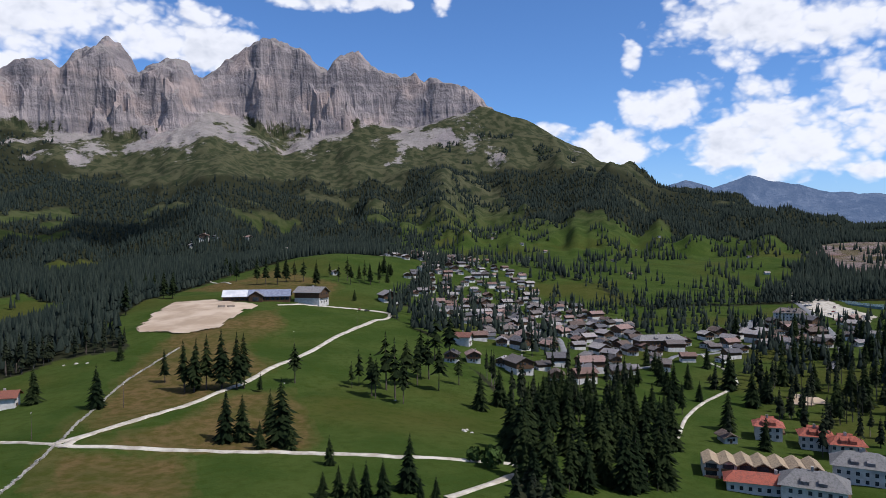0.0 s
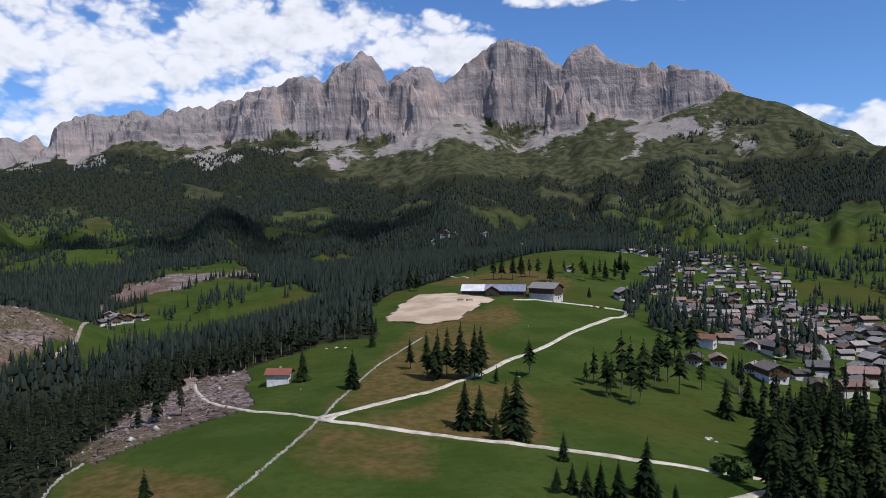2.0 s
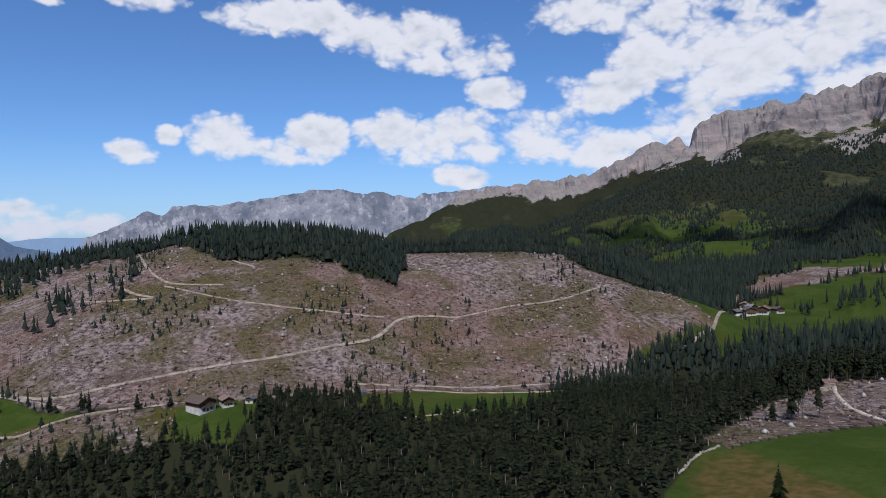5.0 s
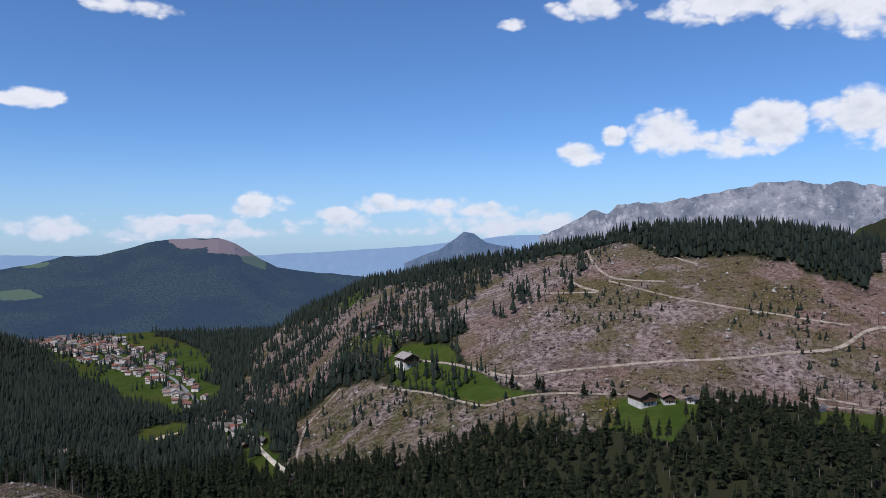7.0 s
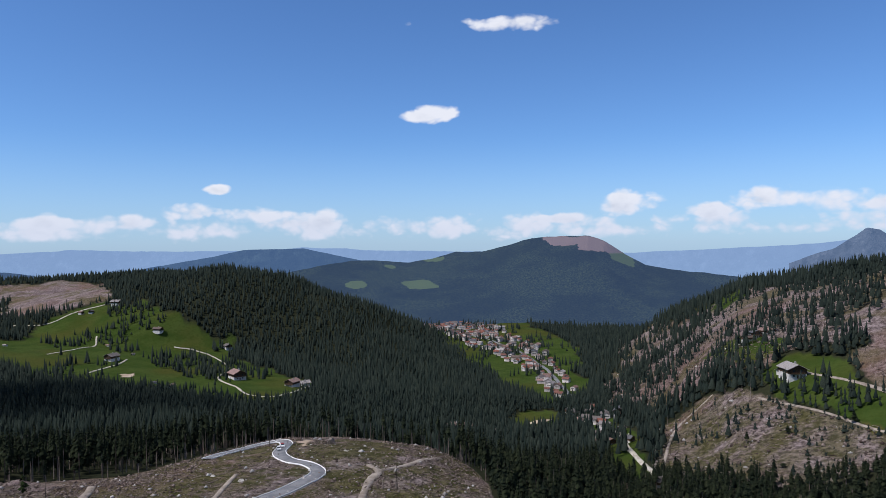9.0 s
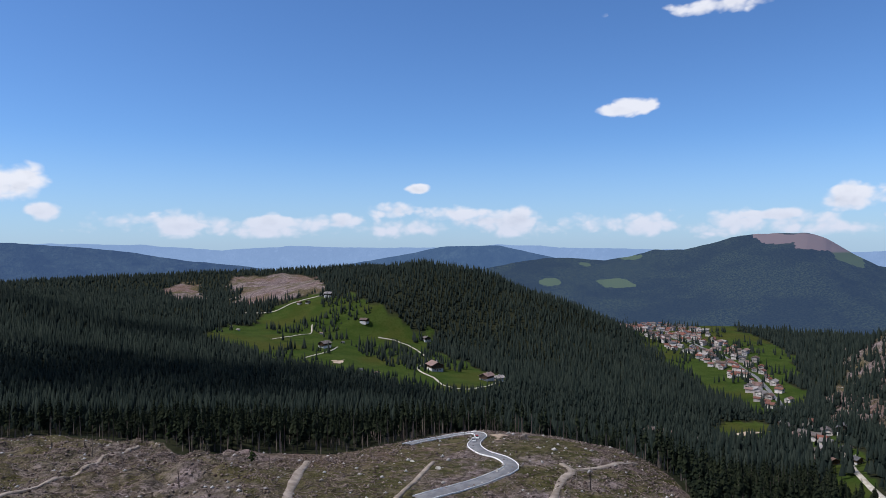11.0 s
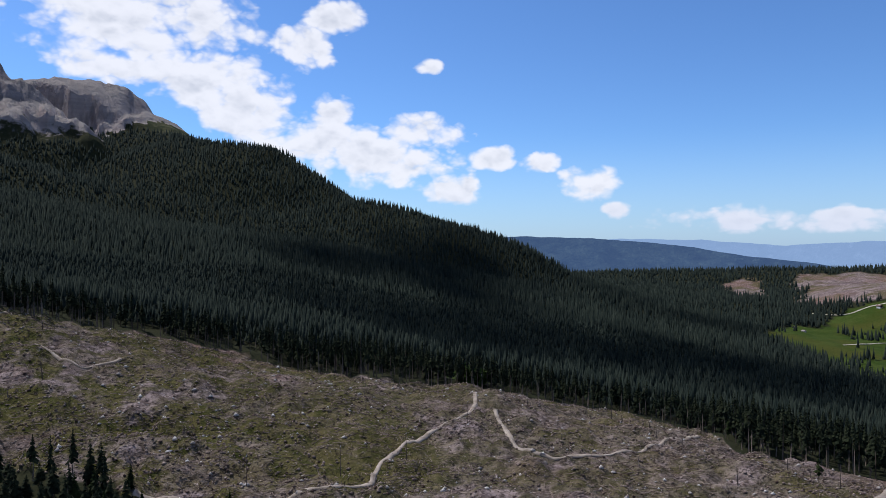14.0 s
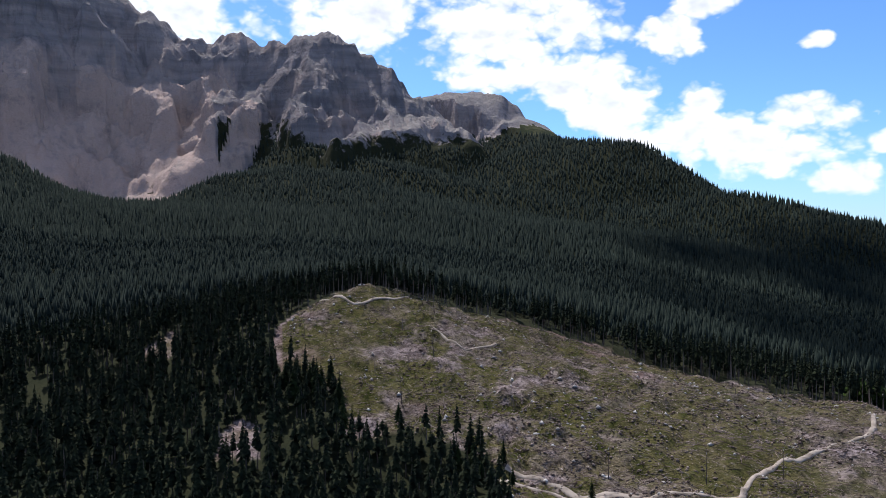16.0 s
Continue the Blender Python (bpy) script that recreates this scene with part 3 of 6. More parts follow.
TREES_SLIM_0 = [(21.63, 365, 16.9), (20.23, 345, 24.7), (19.56, 342, 25.9), (18.67, 345, 26.3), (17.51, 342, 28.9), (16.42, 342, 27.2), (15.85, 345, 26.4), (14.82, 762, 30), (14.16, 755, 30), (13.26, 752, 30), (16.36, 817, 26), (4.8, 863, 30), (22.28, 820, 28.9), (21.67, 692, 26.6), (21.05, 676, 27.2), (22.89, 883, 27), (23.89, 871, 29.7), (24.29, 603, 27.3), (10.26, 741, 27.8), (5.89, 794, 26.2), (6.82, 791, 22.8), (-18.51, 387, 24.4), (14.66, 337, 9.5), (12.58, 780, 30), (221.37, 234, 12.1), (220.09, 232, 11.8), (219.38, 225, 8.4), (217.57, 233, 9.1), (216.78, 219, 8), (210.32, 211, 8)]
TREES_SLIM_1 = [(226.3, 263, 9.2), (231.95, 302, 16.9), (232.65, 298, 14.6), (233.11, 296, 18.2), (233.66, 303, 13.6), (231.27, 286, 16.5), (234.48, 309, 11.3), (234.95, 292, 16.6), (235.62, 306, 14.9), (230.92, 261, 17.2)]
TREES_PINE_0 = [(6.88, 355, 19), (5.86, 336, 21.3), (4.68, 350, 30), (3.98, 334, 30), (3.02, 361, 24.5), (2.17, 363, 23.2), (1.22, 377, 25.6), (0.42, 355, 24.1), (7.45, 350, 13.8), (-1.25, 372, 19.1), (3.32, 324, 20.4), (5.58, 331, 19.4), (11.22, 773, 25.1), (11.9, 783, 22.9), (8.45, 780, 19.2), (7.76, 798, 28.2), (16.8, 904, 21.5), (17.14, 942, 26.1), (9.15, 820, 18.1), (11.96, 355, 20.1), (6.35, 805, 25.2), (7.52, 769, 22.1), (163.86, 288, 11.5), (170.1, 370, 11.4), (1.93, 382, 26.3), (-0.46, 433, 28.7), (0.73, 427, 30)]
TREES_BUSH_0 = [(-4.04, 239, 7.9), (-2.53, 245, 5.5), (-6.76, 226, 6.5), (-16.77, 310, 6.2), (-27.71, 391, 5.7), (19.43, 347, 4.6), (190.9, 446, 13), (190.2, 440, 12), (189.6, 444, 11), (191.3, 452, 10)]
SINGLE_TREES = [("full", TREES_FULL_0), ("full", TREES_FULL_1), ("slim", TREES_SLIM_0), ("slim", TREES_SLIM_1), ("pine", TREES_PINE_0), ("bush", TREES_BUSH_0)]
# close stands: outline, number of trees
STANDS = [([(-5.5, 207), (-5.6, 294), (-7.7, 375), (-10.1, 396), (-12.9, 360), (-12.4, 229)], 46),
          ([(-12.8, 230), (-12.9, 345), (-15, 372), (-16.4, 328), (-18.5, 250)], 34),
          ([(-16.1, 305), (-16.8, 360), (-19.3, 378), (-19.4, 322), (-17.2, 295)], 8),
          ([(-25.7, 547), (-27.2, 643), (-29.9, 646), (-33, 682), (-33, 525), (-27.7, 535)], 26),
          ([(-12.8, 457), (-15.1, 513), (-18.1, 499), (-18.5, 417), (-14.1, 396)], 8),
          ([(-30.2, 375), (-32.9, 466), (-33, 525), (-29.6, 466)], 7),
          ([(6.8, 802), (4.5, 904), (4, 959), (4, 839), (5.9, 769)], 6)]


# ways: (bearing, distance) along the middle
TRACK_LOW = [(-0.14, 206), (-3.46, 217), (-6.06, 234), (-6.58, 245), (-5.13, 247), (2.21, 243), (11.55, 247), (21.14, 264), (27.81, 279), (29.2, 287)]
TRACK_HILL = [(29.2, 287), (27.43, 292), (21.94, 310), (16.86, 344), (14.21, 375), (10.57, 425), (7.79, 492), (4.97, 562), (4.35, 594), (4.96, 605), (8.7, 603), (13.27, 581)]
TRACK_BEND = [(28.55, 279), (27.81, 288), (26.49, 294)]
TRACK_WEST = [(29.17, 287), (34.82, 324), (37.4, 356), (38.43, 398), (38.7, 445)]
TRACK_FARM = [(23.09, 1170), (22.54, 1582), (20.58, 1622), (19.16, 1534)]
TRACK_HILLTOP = [(19.7, 1066), (19.37, 968), (18.31, 891), (16.8, 794)]
FOOTPATH = [(-17.41, 301), (-18.71, 328), (-19.48, 366), (-21.03, 411), (-22.68, 445), (-23.16, 474), (-22.28, 504), (-21.26, 522), (-20.64, 550)]
VILLAGE_LANE = [(-15.05, 479), (-17.24, 504), (-18.75, 537), (-20.64, 555), (-22.69, 578), (-24.29, 605)]
VILLAGE_STREET = [(-10.08, 483), (-9.86, 545), (-9.4, 592), (-7.78, 622)]
SKI_ROAD = [(-29.56, 527), (-30.28, 589), (-29.57, 673), (-28.49, 773), (-27.01, 908), (-26.26, 1030)]
CUT_ROAD = [(102.06, 540), (97.61, 494), (93.45, 488), (88.25, 488), (81.58, 497), (77.34, 511), (73.64, 527), (71.82, 552), (70.47, 562), (68.71, 570)]
CUT_ROAD_EAST = [(68.71, 570), (63.23, 592), (59.66, 600), (57.39, 614), (54.51, 652)]
HAMLET_ROAD = [(108.02, 547), (104.27, 506), (99.91, 461), (97.19, 461), (94.41, 459), (87.81, 447), (82.1, 441), (75.07, 453), (69.22, 463), (57.82, 488)]
CUT_ZIGZAG = [(91.3, 769), (90.84, 685), (90.01, 643), (88.6, 622), (85.28, 608)]
CUT_ZIGZAG_LOW = [(92.75, 646), (91.68, 619), (90.42, 603), (93.33, 617), (95.74, 646)]
CUT_TOP = [(87.13, 718), (84.77, 664), (82.89, 640)]
CUT_LEFT = [(114.79, 483), (114.3, 550), (113.53, 581), (111.2, 605)]
VALLEY_TRACK = [(115.27, 453), (115.5, 511), (115.25, 560)]
FARM_LINK = [(105.06, 575), (102.06, 540), (98.97, 501), (96.25, 474)]
CUT_MID = [(89.55, 622), (83.88, 575), (75.45, 557), (72.71, 557)]
PASS_ROAD = [(150.35, 250), (147.49, 261), (144.63, 275), (142.97, 288), (142.59, 296), (143.44, 308), (145, 319), (145.66, 333), (145.08, 355), (145.56, 377), (147.46, 372), (151.27, 347)]
SPUR_TRACK = [(139.24, 263), (138.54, 287), (137.7, 299), (138.53, 306)]
SPUR_TRACK_EAST = [(137.7, 299), (135.33, 316), (132.64, 339)]
GRASS_TRACK = [(152.25, 249), (150.34, 277), (149, 302)]
SCAR_TRACK = [(161.3, 241), (160.14, 284), (159.45, 310)]
CUT_TRACK = [(211.09, 213), (207.37, 217), (201.68, 222), (199.06, 228), (198.34, 247), (195.01, 277), (192.65, 303), (190.33, 330), (190.18, 366)]
CUT_TRACK_WEST = [(219.51, 230), (215.16, 221), (211.09, 213)]
CUT_TRACK_LOW = [(217.35, 232), (213.81, 226), (211.09, 217), (207.37, 217)]
CUT_TRACK_TOP = [(232.78, 415), (229.99, 394), (225.49, 411)]
CUT_TRACK_SIDE = [(223.94, 368), (221.1, 348), (218.13, 360)]
CUT_TRACK_EAST = [(188.5, 324), (186.25, 275), (181.45, 273), (176.1, 298), (172.27, 363)]
VALLEY_ROAD = [(56.13, 508), (52.93, 540), (49.67, 562), (47.54, 619), (46.59, 658), (44.45, 1010), (42.55, 1026)]
VALLEY_LANE = [(75.46, 466), (68.28, 474), (59.23, 501)]
VALLEY_LANE_LOW = [(66.74, 404), (64.94, 406), (71.31, 384)]
KNOLL_ROAD = [(164.49, 1590), (162.28, 1550), (160.48, 1574), (157.96, 1590)]
KNOLL_LANE = [(162.3, 1278), (159.36, 1370), (158.99, 1438)]
KNOLL_LANE_MID = [(159.61, 1130), (157.77, 1186), (156.93, 1230)]
KNOLL_LANE_EAST = [(153.55, 1390), (151.43, 1362), (149.55, 1210), (150.27, 1102), (149.09, 1034), (147.9, 959), (145.53, 959), (142.45, 1094)]
TOWN_ROAD = [(120.6, 900), (122, 1080), (124.2, 1350), (127, 1620), (130.5, 1850), (135, 2150)]
GORGE_ROAD = [(114.45, 406), (115.56, 461), (117.55, 562), (118.42, 676)]
WAYS = [("gravel", 3.6, TRACK_LOW),
        ("gravel", 3.8, TRACK_HILL),
        ("gravel", 4.2, TRACK_BEND),
        ("gravel", 2.4, TRACK_WEST),
        ("gravel", 4, TRACK_FARM),
        ("gravel", 2.6, TRACK_HILLTOP),
        ("gravel", 2.4, FOOTPATH),
        ("asphalt", 5, VILLAGE_LANE),
        ("asphalt", 5, VILLAGE_STREET),
        ("asphalt", 6, SKI_ROAD),
        ("earth", 4, CUT_ROAD),
        ("earth", 2.6, CUT_ROAD_EAST),
        ("earth", 2.4, HAMLET_ROAD),
        ("earth", 3.4, CUT_ZIGZAG),
        ("earth", 3.4, CUT_ZIGZAG_LOW),
        ("earth", 2.6, CUT_TOP),
        ("earth", 3.2, CUT_LEFT),
        ("earth", 3.2, VALLEY_TRACK),
        ("earth", 3, FARM_LINK),
        ("earth", 2, CUT_MID),
        ("pass", 7, PASS_ROAD),
        ("earth", 4.5, SPUR_TRACK),
        ("earth", 3, SPUR_TRACK_EAST),
        ("earth", 3, GRASS_TRACK),
        ("earth", 5, SCAR_TRACK),
        ("earth", 3, CUT_TRACK),
        ("earth", 2.8, CUT_TRACK_WEST),
        ("earth", 3.2, CUT_TRACK_LOW),
        ("earth", 2.6, CUT_TRACK_TOP),
        ("earth", 2.4, CUT_TRACK_SIDE),
        ("earth", 2.6, CUT_TRACK_EAST),
        ("earth", 4.2, VALLEY_ROAD),
        ("earth", 2.2, VALLEY_LANE),
        ("earth", 2, VALLEY_LANE_LOW),
        ("gravel", 4, KNOLL_ROAD),
        ("gravel", 3.6, KNOLL_LANE),
        ("gravel", 3.6, KNOLL_LANE_MID),
        ("gravel", 4, KNOLL_LANE_EAST),
        ("asphalt", 7, TOWN_ROAD),
        ("gravel", 5, GORGE_ROAD)]
DRY_WALL = [(36.29, 205), (32.76, 233), (29.08, 284), (26.39, 336), (24.21, 380), (22.29, 411), (20.62, 445)]
DRY_WALL_WEST = [(49.31, 244), (47.88, 262), (46.45, 275)]
SAND_SLOPE = [(23.97, 508), (22.69, 568), (20.73, 640), (17.99, 628), (14.54, 578), (16.44, 530), (17.41, 492), (19.6, 483)]
CUT_BANK = [(144.51, 366), (142.72, 370), (142.96, 330), (143.76, 334)]
# houses that stand alone: (bearing, distance, width)
LONE_COTTAGE = [(32.16, 373, 13), (-1.56, 497, 14)]
LONE_FARMHOUSE = [(10.59, 608, 21.2)]
LONE_CHALET = [(87.11, 433, 12.2), (85.2, 435, 7.9), (105.7, 570, 14.2), (108.65, 698, 9.3), (108.12, 705, 10.5), (107.5, 705, 9.3), (117.98, 748, 13.6), (157.99, 1222, 22.3), (154.72, 1422, 18.9), (148.84, 1098, 34.6), (144.58, 1046, 22.5), (149.53, 1394, 18.5), (157.64, 1574, 20.9), (159.34, 1558, 12.9), (160.03, 1562, 12.9), (116.6, 741, 13.5), (122.26, 925, 9.2), (121.8, 942, 7.8), (117.47, 578, 4.8), (118, 640, 4.8), (18.72, 1518, 27.7), (4.48, 685, 15.9), (-0.69, 433, 10.8), (114.9, 417, 7.6), (117.51, 755, 10), (119.31, 661, 6.6), (118.88, 583, 5.8), (44.21, 982, 14.6), (43.26, 986, 14.7), (45.16, 982, 11.4), (42.31, 995, 11.5), (48.68, 1154, 9.6), (44.09, 1010, 18.4), (44.59, 1030, 17.1), (-2.45, 439, 10.9)]
LONE_SHED = [(83.44, 435, 5.8), (74.75, 443, 5.5), (106.33, 581, 6.7), (106.88, 705, 5.8), (110.84, 4834, 56.1), (143.63, 1066, 12.4), (153.82, 1018, 8.4), (130.53, 791, 17), (128.1, 773, 7.7), (19.57, 1526, 15.2), (17.99, 1538, 17.8), (15.47, 1702, 14.1), (12.47, 1662, 13.8), (8.77, 839, 8.3), (39.04, 437, 4.3), (131.42, 794, 18.4), (49.34, 1170, 9.7), (-22.49, 336, 7.2)]
HOTEL_SPOTS = [(-24.82, 292), (-25.98, 278), (-28.42, 275), (-31.46, 305), (-25.35, 350), (-28.51, 345), (-30.49, 336), (-17.47, 575), (-26.81, 745)]


# ---- materials
def material(name):
    m = bpy.data.materials.new(name)
    m.use_nodes = True
    return m, Nodes(m.node_tree)


def finish(s, colour, rough=0.9, bump=None, bump_size=0.3, metal=0.0, extra=None, gloss=0.15):
    ins = {"Base Color": colour, "Roughness": rough, "Metallic": metal, **(extra or {})}
    if bump is not None:
        ins["Normal"] = s.add("ShaderNodeBump", {"Height": bump, "Distance": bump_size, "Strength": 1.0}).outputs[0]
    p = s.add("ShaderNodeBsdfPrincipled", ins)
    p.inputs["Specular IOR Level"].default_value = gloss
    s.tree.links.new(p.outputs[0], s.add("ShaderNodeOutputMaterial").inputs[0])
    return p


def ground_material():
    m, s = material("alpine_ground")
    place = s.add("ShaderNodeNewGeometry").outputs["Position"]
    cov = s.add("ShaderNodeSeparateColor", {0: s.add("ShaderNodeAttribute", attribute_name="cover").outputs["Color"]})
    meadow, cut, rock = cov.outputs
    big, mid, fine, tiny = (s.noise(place, k, 4) for k in (0.006, 0.03, 0.25, 1.1))
    # woodland floor
    floor_c = s.mix(mid, (0.012, 0.016, 0.009), (0.032, 0.032, 0.017))
    # mown grass with paler and browner swaths
    grass = s.mix(s.ramp(mid, 0.35, 0.65), (0.027, 0.047, 0.009), (0.043, 0.062, 0.014))
    grass = s.mix(s.math("MULTIPLY", s.ramp(big, 0.5, 0.66), 0.7), grass, (0.056, 0.052, 0.013))
    grass = s.mix(s.math("MULTIPLY", s.ramp(fine, 0.42, 0.7), 0.6), grass, (0.026, 0.040, 0.006))
    grass = s.mix(s.math("MULTIPLY", s.ramp(tiny, 0.55, 0.72), 0.3), grass, (0.062, 0.076, 0.014))
    # felled wood: brushwood, earth, stumps and new grass
    brush = s.mix(s.ramp(fine, 0.35, 0.65), (0.094, 0.071, 0.069), (0.280, 0.224, 0.215))
    brush = s.mix(s.math("MULTIPLY", s.ramp(mid, 0.46, 0.66), 0.7), brush, (0.082, 0.066, 0.022))
    brush = s.mix(s.math("MULTIPLY", s.ramp(big, 0.48, 0.60), 0.5), brush, (0.150, 0.082, 0.060))
    swath = s.noise(place, 0.013, 6, 0.65, 0.6)
    brush = s.mix(s.math("MULTIPLY", s.ramp(swath, 0.47, 0.60), 0.8), brush, s.mix(fine, (0.048, 0.050, 0.012), (0.094, 0.074, 0.030)))
    brush = s.mix(s.math("MULTIPLY", s.ramp(swath, 0.45, 0.34), 0.55), brush, (0.072, 0.046, 0.040))
    brush = s.mix(s.ramp(tiny, 0.61, 0.70), brush, (0.30, 0.25, 0.225))
    brush = s.mix(s.ramp(tiny, 0.40, 0.30), brush, (0.035, 0.028, 0.024))
    brush = s.mix(s.math("MULTIPLY", s.add("ShaderNodeAttribute", attribute_name="dry").outputs["Fac"], s.ramp(s.noise(place, 0.045, 6, 0.7), 0.40, 0.54, 0.05, 1.0)), brush, s.mix(s.ramp(fine, 0.35, 0.65), (0.036, 0.040, 0.010), (0.090, 0.078, 0.030)))
    clod = s.noise(place, 0.42, 6, 0.7)
    brush = s.mix(s.math("MULTIPLY", s.ramp(clod, 0.57, 0.70), 0.6), brush, (0.26, 0.215, 0.20))
    brush = s.mix(s.math("MULTIPLY", s.ramp(clod, 0.47, 0.36), 0.8), brush, (0.030, 0.024, 0.018))
    # bare limestone, banded and streaked, and pale scree
    parts = s.add("ShaderNodeSeparateXYZ", {0: place}).outputs
    strata = s.noise(s.add("ShaderNodeCombineXYZ", {0: s.math("MULTIPLY", parts[0], 0.15), 1: s.math("MULTIPLY", parts[1], 0.15), 2: s.math("MULTIPLY", parts[2], 2.2)}).outputs[0], 0.012, 6, 0.6)
    streak = s.noise(s.add("ShaderNodeCombineXYZ", {0: parts[0], 1: parts[1], 2: s.math("MULTIPLY", parts[2], 0.12)}).outputs[0], 0.022, 6, 0.6)
    stone = s.mix(s.ramp(strata, 0.30, 0.70), (0.150, 0.133, 0.134), (0.275, 0.238, 0.228))
    stone = s.mix(s.math("MULTIPLY", s.ramp(streak, 0.48, 0.66), 0.7), stone, (0.120, 0.108, 0.112))
    stone = s.mix(s.math("MULTIPLY", s.ramp(big, 0.5, 0.65), 0.5), stone, (0.37, 0.285, 0.245))
    dry = s.add("ShaderNodeAttribute", attribute_name="dry").outputs["Fac"]
    grass = s.mix(s.math("MULTIPLY", dry, s.ramp(mid, 0.25, 0.6, 0.45, 0.95)), grass, s.mix(s.ramp(fine, 0.35, 0.65), (0.105, 0.070, 0.030), (0.062, 0.050, 0.014)))
    alp = s.mix(s.ramp(mid, 0.4, 0.6), (0.026, 0.032, 0.016), (0.060, 0.060, 0.032))
    grass = s.mix(s.ramp(s.add("ShaderNodeSeparateXYZ", {0: place}).outputs[2], -20, 170), grass, alp)
    c = s.mix(meadow, floor_c, grass)
    c = s.mix(cut, c, brush)
    rough_edge = s.ramp(s.math("ADD", rock, s.math("MULTIPLY", s.math("SUBTRACT", s.noise(place, 0.035, 7, 0.68), 0.5), 1.5)), 0.35, 0.6)
    steep = s.add("ShaderNodeSeparateXYZ", {0: s.add("ShaderNodeNewGeometry").outputs["True Normal"]}).outputs[2]
    stone = s.mix(s.ramp(steep, 0.62, 0.85), stone, s.mix(mid, (0.13, 0.120, 0.112), (0.29, 0.26, 0.24)))
    stone = s.mix(s.math("MULTIPLY", dry, s.ramp(s.noise(place, 0.02, 6, 0.65), 0.3, 0.55, 0.35, 1.0)), stone, s.mix(fine, (0.30, 0.225, 0.19), (0.46, 0.355, 0.305)))
    c = s.mix(rough_edge, c, stone)
    high = s.math("ADD", s.math("MULTIPLY", fine, 0.5), s.math("MULTIPLY", tiny, 0.25))
    heaps = s.math("MULTIPLY", cut, s.math("ADD", s.math("MULTIPLY", s.noise(place, 0.16, 6, 0.75), 1.5), s.math("MULTIPLY", tiny, 0.9)))
    high = s.math("ADD", high, heaps)
    relief_b = s.math("ADD", s.math("MULTIPLY", s.math("ADD", s.math("MULTIPLY", streak, 0.45), s.noise(place, 0.045, 7, 0.62)), s.math("MULTIPLY", rock, 11.0)), high)
    finish(s, c, 1.0, relief_b, 1.0, gloss=0.02)
    return m


GROUND = ground_material()


def tree_line(x, y):
    return 250 + 200 * (fractal(x, y, 420, 4, 90) - 0.5) * 2 + 170 * np.clip((-600 - y) / 400, 0, 1) + 170 * np.clip((-1200 - x) / 500, 0, 1) * np.clip(y / 500, 0, 1)


def glades(x, y):
    """Clearings in the far woods."""
    r = np.hypot(x, y)
    return (fractal(x, y, 170, 3, 99) > 0.69) & (r > 1350) & (y > 0)


def smooth_mesh(name, verts, faces, mat, smooth=True):
    me = bpy.data.meshes.new(name)
    me.from_pydata(verts, [], faces)
    me.materials.append(mat)
    if smooth:
        me.polygons.foreach_set("use_smooth", np.ones(len(me.polygons), bool))
    me.update()
    return me


BEARINGS = np.concatenate([np.arange(-37, -8, 0.25), np.arange(-8, 60, 0.16), np.arange(60, 214, 0.25), np.arange(214, 259, 0.17), np.arange(259, 323, 2.0)])
RINGS = np.concatenate([[0.2, 15, 30, 50], np.geomspace(70, 200, 18), np.geomspace(206, 1000, 130), np.arange(1016, 3900, 15), np.arange(3930, 4850, 60), [4920, 4985]])
HEIGHTS, ROCKS = [], []


def sampled(x, y):
    """Height of the built ground, and its share of rock, at places x, y."""
    x, y = np.asarray(x, float), np.asarray(y, float)
    turn = (np.degrees(np.arctan2(-x, y)) + 37) % 360 - 37
    turn = np.where(turn < fitted_bearing(-37.0), turn + 360, turn)
    u = np.interp(turn, np.append(fitted_bearing(BEARINGS), fitted_bearing(-37.0) + 360), np.arange(len(BEARINGS) + 1))
    v = np.interp(np.hypot(x, y), RINGS, np.arange(len(RINGS)))
    i, j = np.floor(u).astype(int), np.minimum(np.floor(v).astype(int), len(RINGS) - 2)
    fu, fv, i, k = u - i, v - j, i % len(BEARINGS), (i + 1) % len(BEARINGS)
    return tuple((g[i, j] * (1 - fv) + g[i, j + 1] * fv) * (1 - fu) + (g[k, j] * (1 - fv) + g[k, j + 1] * fv) * fu for g in (HEIGHTS[0], ROCKS[0]))


